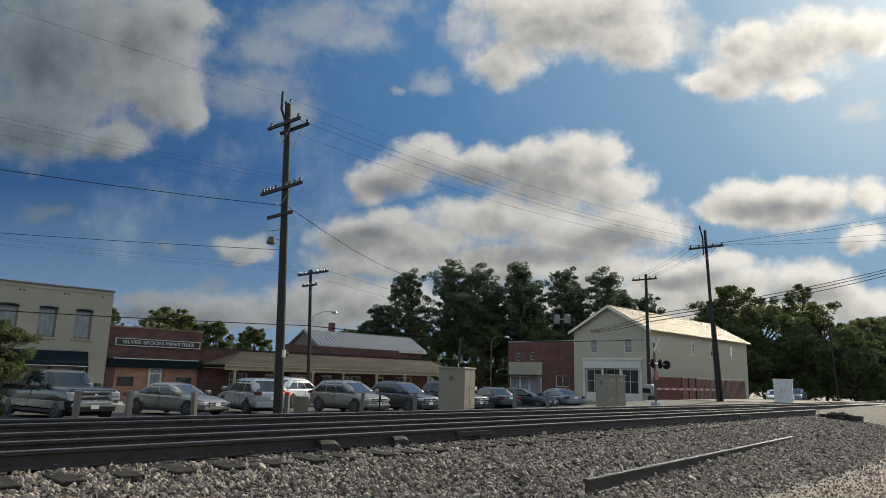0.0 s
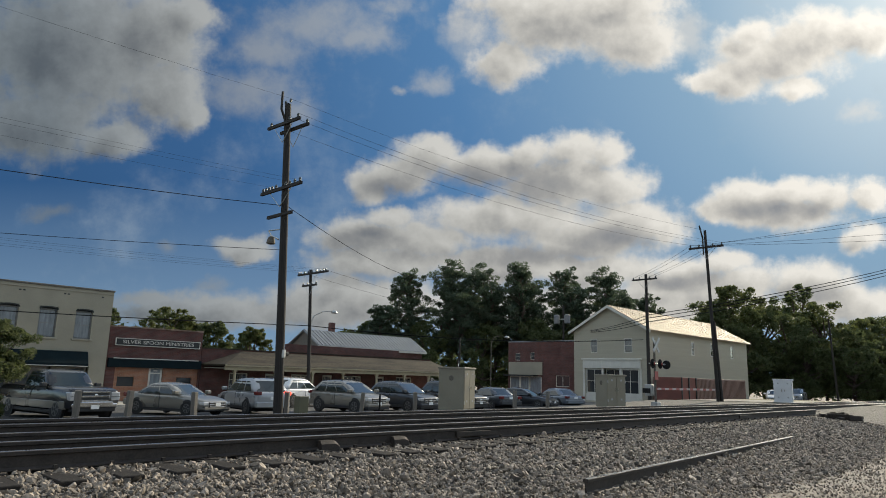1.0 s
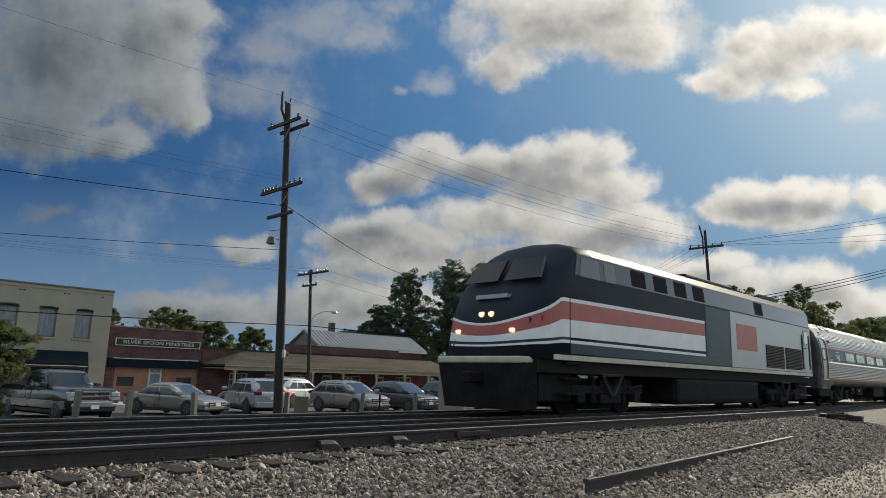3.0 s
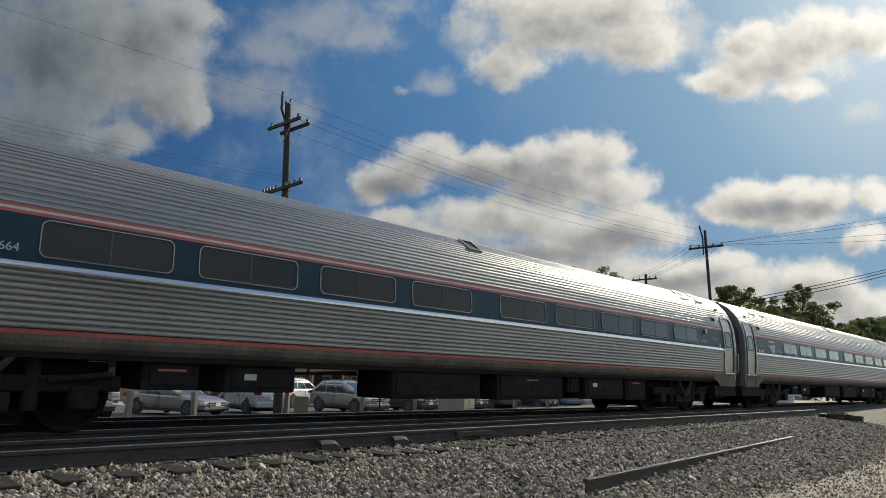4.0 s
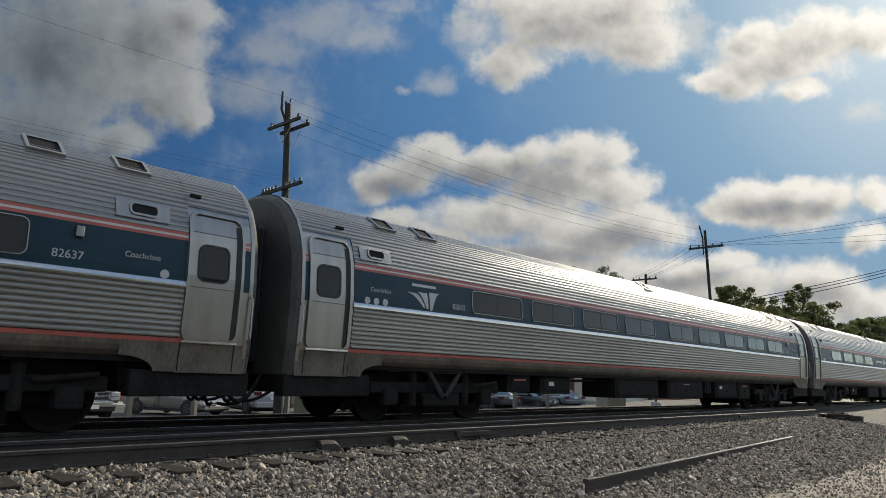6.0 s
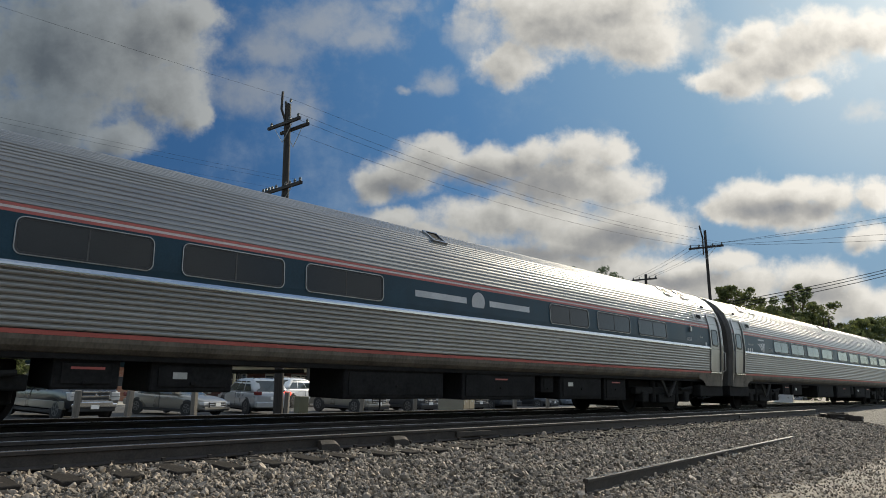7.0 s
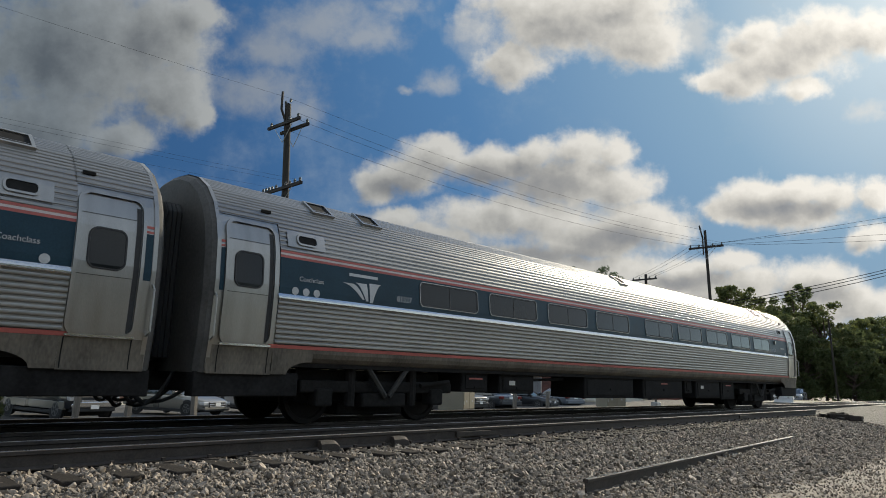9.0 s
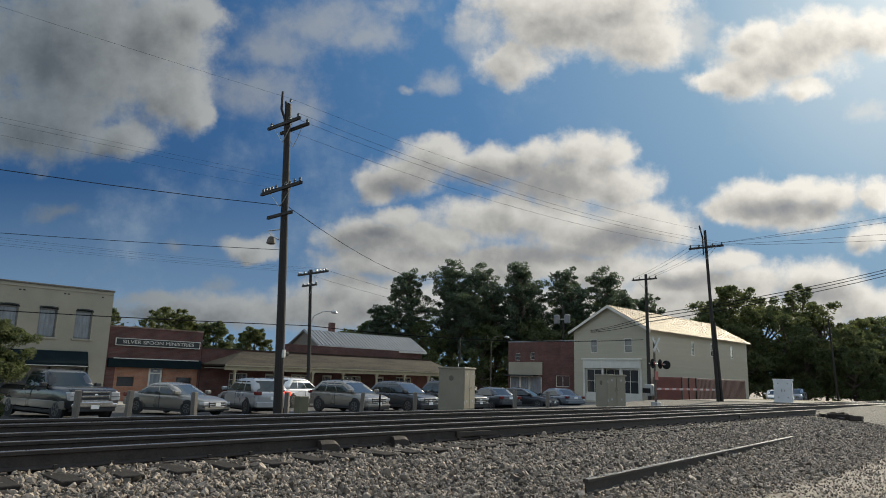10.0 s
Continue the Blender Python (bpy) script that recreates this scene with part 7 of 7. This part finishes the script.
def broadleaf(name, x, y, z, h, spread, seed, label, material=LEAF, n=34, size=0.28, group="", per=120, low=0.3):
    rs = np.random.RandomState(seed)
    ob = thing(name, pose(x, y, z), label, "tree", group)
    bm = bmesh.new()
    limb(bm, (0, 0, -0.4), (0, 0, h * 0.5), 0.06 * h * 0.3, 0.03 * h * 0.3, rs, 3)
    cs, rr2 = [], []
    for i in range(n):
        a, u = rs.uniform(0, 2 * math.pi), rs.uniform(0, 1)
        zz = h * (low + (0.93 - low) * u)
        env = math.sin(math.pi * min(1, 0.22 + 0.72 * u)) ** 0.7
        reach = spread * env * rs.uniform(0.35, 1.0)
        tip = (math.cos(a) * reach, math.sin(a) * reach, zz)
        if i % 2 == 0:
            limb(bm, (0, 0, min(zz * 0.7, h * 0.5)), tip, 0.012 * h, 0.004 * h, rs, 2)
        cs.append(tip)
        rr2.append(rs.uniform(0.16, 0.28) * spread + 0.08)
        for q in range(3):
            d = rs.normal(size=3)
            d *= (0.24 * spread + 0.05) * rs.uniform(0.7, 1.15) / np.linalg.norm(d)
            cs.append((tip[0] + d[0], tip[1] + d[1], max(0.1, tip[2] + abs(d[2]) * 0.8)))
            rr2.append(rs.uniform(0.06, 0.14) * spread + 0.05)
    part("trunk", bm, BARK, ob)
    leaves("crown", cs, rr2, int(per * 0.42), size * 0.8, material, ob, seed)
    return ob


TZ = -1.2
for i, (x, y, top) in enumerate(((63.5, 69.4, 15.3), (69.8, 66.8, 17.2), (74.1, 65.3, 17.2), (71.5, 60.6, 13.5), (74.4, 57.9, 17.0), (78.5, 59.5, 15.0), (83.2, 56.2, 17.0), (80, 52.5, 13.5), (87.2, 52.0, 17.2), (84, 47.5, 12.5), (58.6, 69.0, 9.8), (66.5, 62.0, 12.0), (90, 47.0, 13.0))):
    pine(x, y, TZ, top - TZ, 100 + i)
for i, (x, y, top, sp) in enumerate(((60, 72, 8, 4.5), (64, 66, 8.5, 4.5), (69, 60, 8.5, 4.5), (74, 62, 9, 5), (73, 54, 8.5, 4.5), (79, 52, 9, 5), (84, 56, 9, 5), (56, 74, 6.5, 4.0), (88, 48, 9, 5))):
    broadleaf("understorey_tree", x, y, TZ, top - TZ, sp, 200 + i, "dense dark green broadleaf tree under the pines", LEAF, 40, 0.25, "understorey trees", 190, 0.05)
for i, (x, y, top, sp) in enumerate(((27.2, 60.8 + 3, 6.9, 3.0), (31.0, 61.5, 5.4, 2.4), (36.0, 63.0, 5.2, 2.2), (22.2, 64.5, 6.5, 2.0), (29.5, 64.0, 6.0, 2.5))):
    broadleaf("broadleaf_tree", x, y, TZ, top - TZ, sp, 300 + i, "leafy green tree behind the shop roofs", LEAF if i % 2 else LEAF_WARM, 38, 0.17, "trees behind the shops", 230, 0.25)
for i, (x, y, top, sp) in enumerate(((96, 36.2, 15.4, 5.0), (102, 35, 14.2, 5.5), (113, 33, 17.0, 4.5), (105, 28, 12.8, 5.0), (99, 23.0, 8.2, 4.2), (111, 22.7, 11.0, 5.0), (118, 21.0, 11.5, 5.5), (93, 40, 12.5, 5.0), (100, 31, 11.0, 5.0), (108, 25, 10.0, 5.0), (122, 17.5, 12, 5.5), (92, 34.0, 9.0, 4.0), (125, 14.5, 12.5, 5.5), (130, 12.0, 13, 6.0), (97, 28.0, 7.5, 4.0), (106, 20.5, 7.0, 4.0), (116, 16.5, 8.0, 4.5))):
    broadleaf("woodland_tree", x, y, -0.9, top + 0.9, sp, 400 + i, "tall green woodland tree in morning haze", LEAF if i % 3 else LEAF_WARM, 52, 0.26, "woodland trees", 210, 0.05)
broadleaf("street_tree", 7.3, 34.6, -1.25, 3.9, 1.75, 501, "small leafy street tree beside the cream shop", LEAF, 60, 0.075, "", 420, 0.40)
broadleaf("shrub", 6.45, 31.0, -1.3, 0.95, 0.7, 502, "low rounded green shrub beside the lot", LEAF_WARM, 26, 0.06, "", 200, 0.1)

# far woods closing the view; nearer unseen woods added to darken the train's reflections
rs = np.random.RandomState(77)
cs, rr3 = [], []
for i in range(420):
    a = rs.uniform(-1.0, 2.2) if i < 260 else rs.uniform(2.2, 5.3)
    d = rs.uniform(170, 240) if i < 260 else rs.uniform(38, 60)
    cs.append((d * math.cos(a), d * math.sin(a) + 10, rs.uniform(0, 9)))
    rr3.append(rs.uniform(3.5, 6.5))
tagged(leaves("woods_all_round", cs, rr3, 90, 1.1, LEAF, None, 78), "dark green woods on the skyline, with unseen nearer woods added to darken reflections", "woods", kind="stuff")


# ---- ballast ----
def stones(name, n, sample, size, seed, material, label):
    """Loose angular stones strewn on the ground, as one mesh."""
    rs = np.random.RandomState(seed)
    t = (1 + 5 ** 0.5) / 2
    ico = np.array([(-1, t, 0), (1, t, 0), (-1, -t, 0), (1, -t, 0), (0, -1, t), (0, 1, t), (0, -1, -t), (0, 1, -t), (t, 0, -1), (t, 0, 1), (-t, 0, -1), (-t, 0, 1)]) / 1.9
    fc = np.array([(0, 11, 5), (0, 5, 1), (0, 1, 7), (0, 7, 10), (0, 10, 11), (1, 5, 9), (5, 11, 4), (11, 10, 2), (10, 7, 6), (7, 1, 8), (3, 9, 4), (3, 4, 2), (3, 2, 6), (3, 6, 8), (3, 8, 9), (4, 9, 5), (2, 4, 11), (6, 2, 10), (8, 6, 7), (9, 8, 1)])
    xy = sample(rs, n)
    n = len(xy)
    shape = ico[None] * rs.uniform(0.5, 1.35, (n, 12, 1)) * rs.uniform(0.5, 1.25, (n, 1, 3))
    q = rs.normal(size=(n, 4))
    q /= np.linalg.norm(q, axis=1)[:, None]
    w, x, y, z = q.T
    rot = np.stack([1 - 2 * (y * y + z * z), 2 * (x * y - z * w), 2 * (x * z + y * w), 2 * (x * y + z * w), 1 - 2 * (x * x + z * z), 2 * (y * z - x * w), 2 * (x * z - y * w), 2 * (y * z + x * w), 1 - 2 * (x * x + y * y)], 1).reshape(n, 3, 3)
    sz = size * rs.lognormal(0, 0.28, n)
    v = np.einsum("nij,nkj->nki", rot, shape) * sz[:, None, None]
    zz = np.array([gz(a, b) for a, b in xy]) + sz * rs.uniform(-0.2, 0.9, n)
    v += np.stack([xy[:, 0], xy[:, 1], zz], 1)[:, None, :]
    faces = (fc[None] + 12 * np.arange(n)[:, None, None]).reshape(-1)
    me = bpy.data.meshes.new(name)
    me.vertices.add(12 * n)
    me.vertices.foreach_set("co", v.ravel())
    me.loops.add(60 * n)
    me.loops.foreach_set("vertex_index", faces)
    me.polygons.add(20 * n)
    me.polygons.foreach_set("loop_start", np.arange(20 * n) * 3)
    me.update(calc_edges=True)
    me.shade_flat()
    me.materials.append(material)
    return tagged(new(name, me), label, "ballast", kind="stuff")


def bank(rs, n):
    x = 1.0 + 27 * rs.uniform(0, 1, n) ** 1.55
    y = rs.uniform(3.4, 11.4, n)
    keep = (y > 3.5 + 1.5 * rs.uniform(0, 1, n) ** 2) & (x > 0.2 * y - 0.4) & ((y < near_y(x) - 0.09) | (rs.uniform(0, 1, n) < 0.35))
    for r in (near_y(x), near_y(x) + 0.95, 9.76, 11.195):
        keep &= abs(y - r) > 0.09
    # the ends of the ties show between the stones
    k = (x + 6 + 0.275) % 0.55 - 0.275
    on_tie = (abs(k) < 0.10) & (y > near_y(x) - 0.84) & (y < near_y(x) - 0.32)
    keep &= ~(on_tie & (rs.uniform(0, 1, n) < 0.92))
    return np.stack([x, y], 1)[keep]


def fines(rs, n):
    x = 4 + 24 * rs.uniform(0, 1, n) ** 1.5
    y = rs.uniform(0.8, 6.0, n)
    keep = (y < 5.0) & (x > 1.3 * y)
    return np.stack([x, y], 1)[keep]


stones("ballast_stones", 112000, bank, 0.0245, 11, BALLAST, "angular grey granite ballast stones along the rails")
stones("loose_gravel", 30000, fines, 0.014, 12, BALLAST, "fine loose grey gravel on the dirt")

motions()
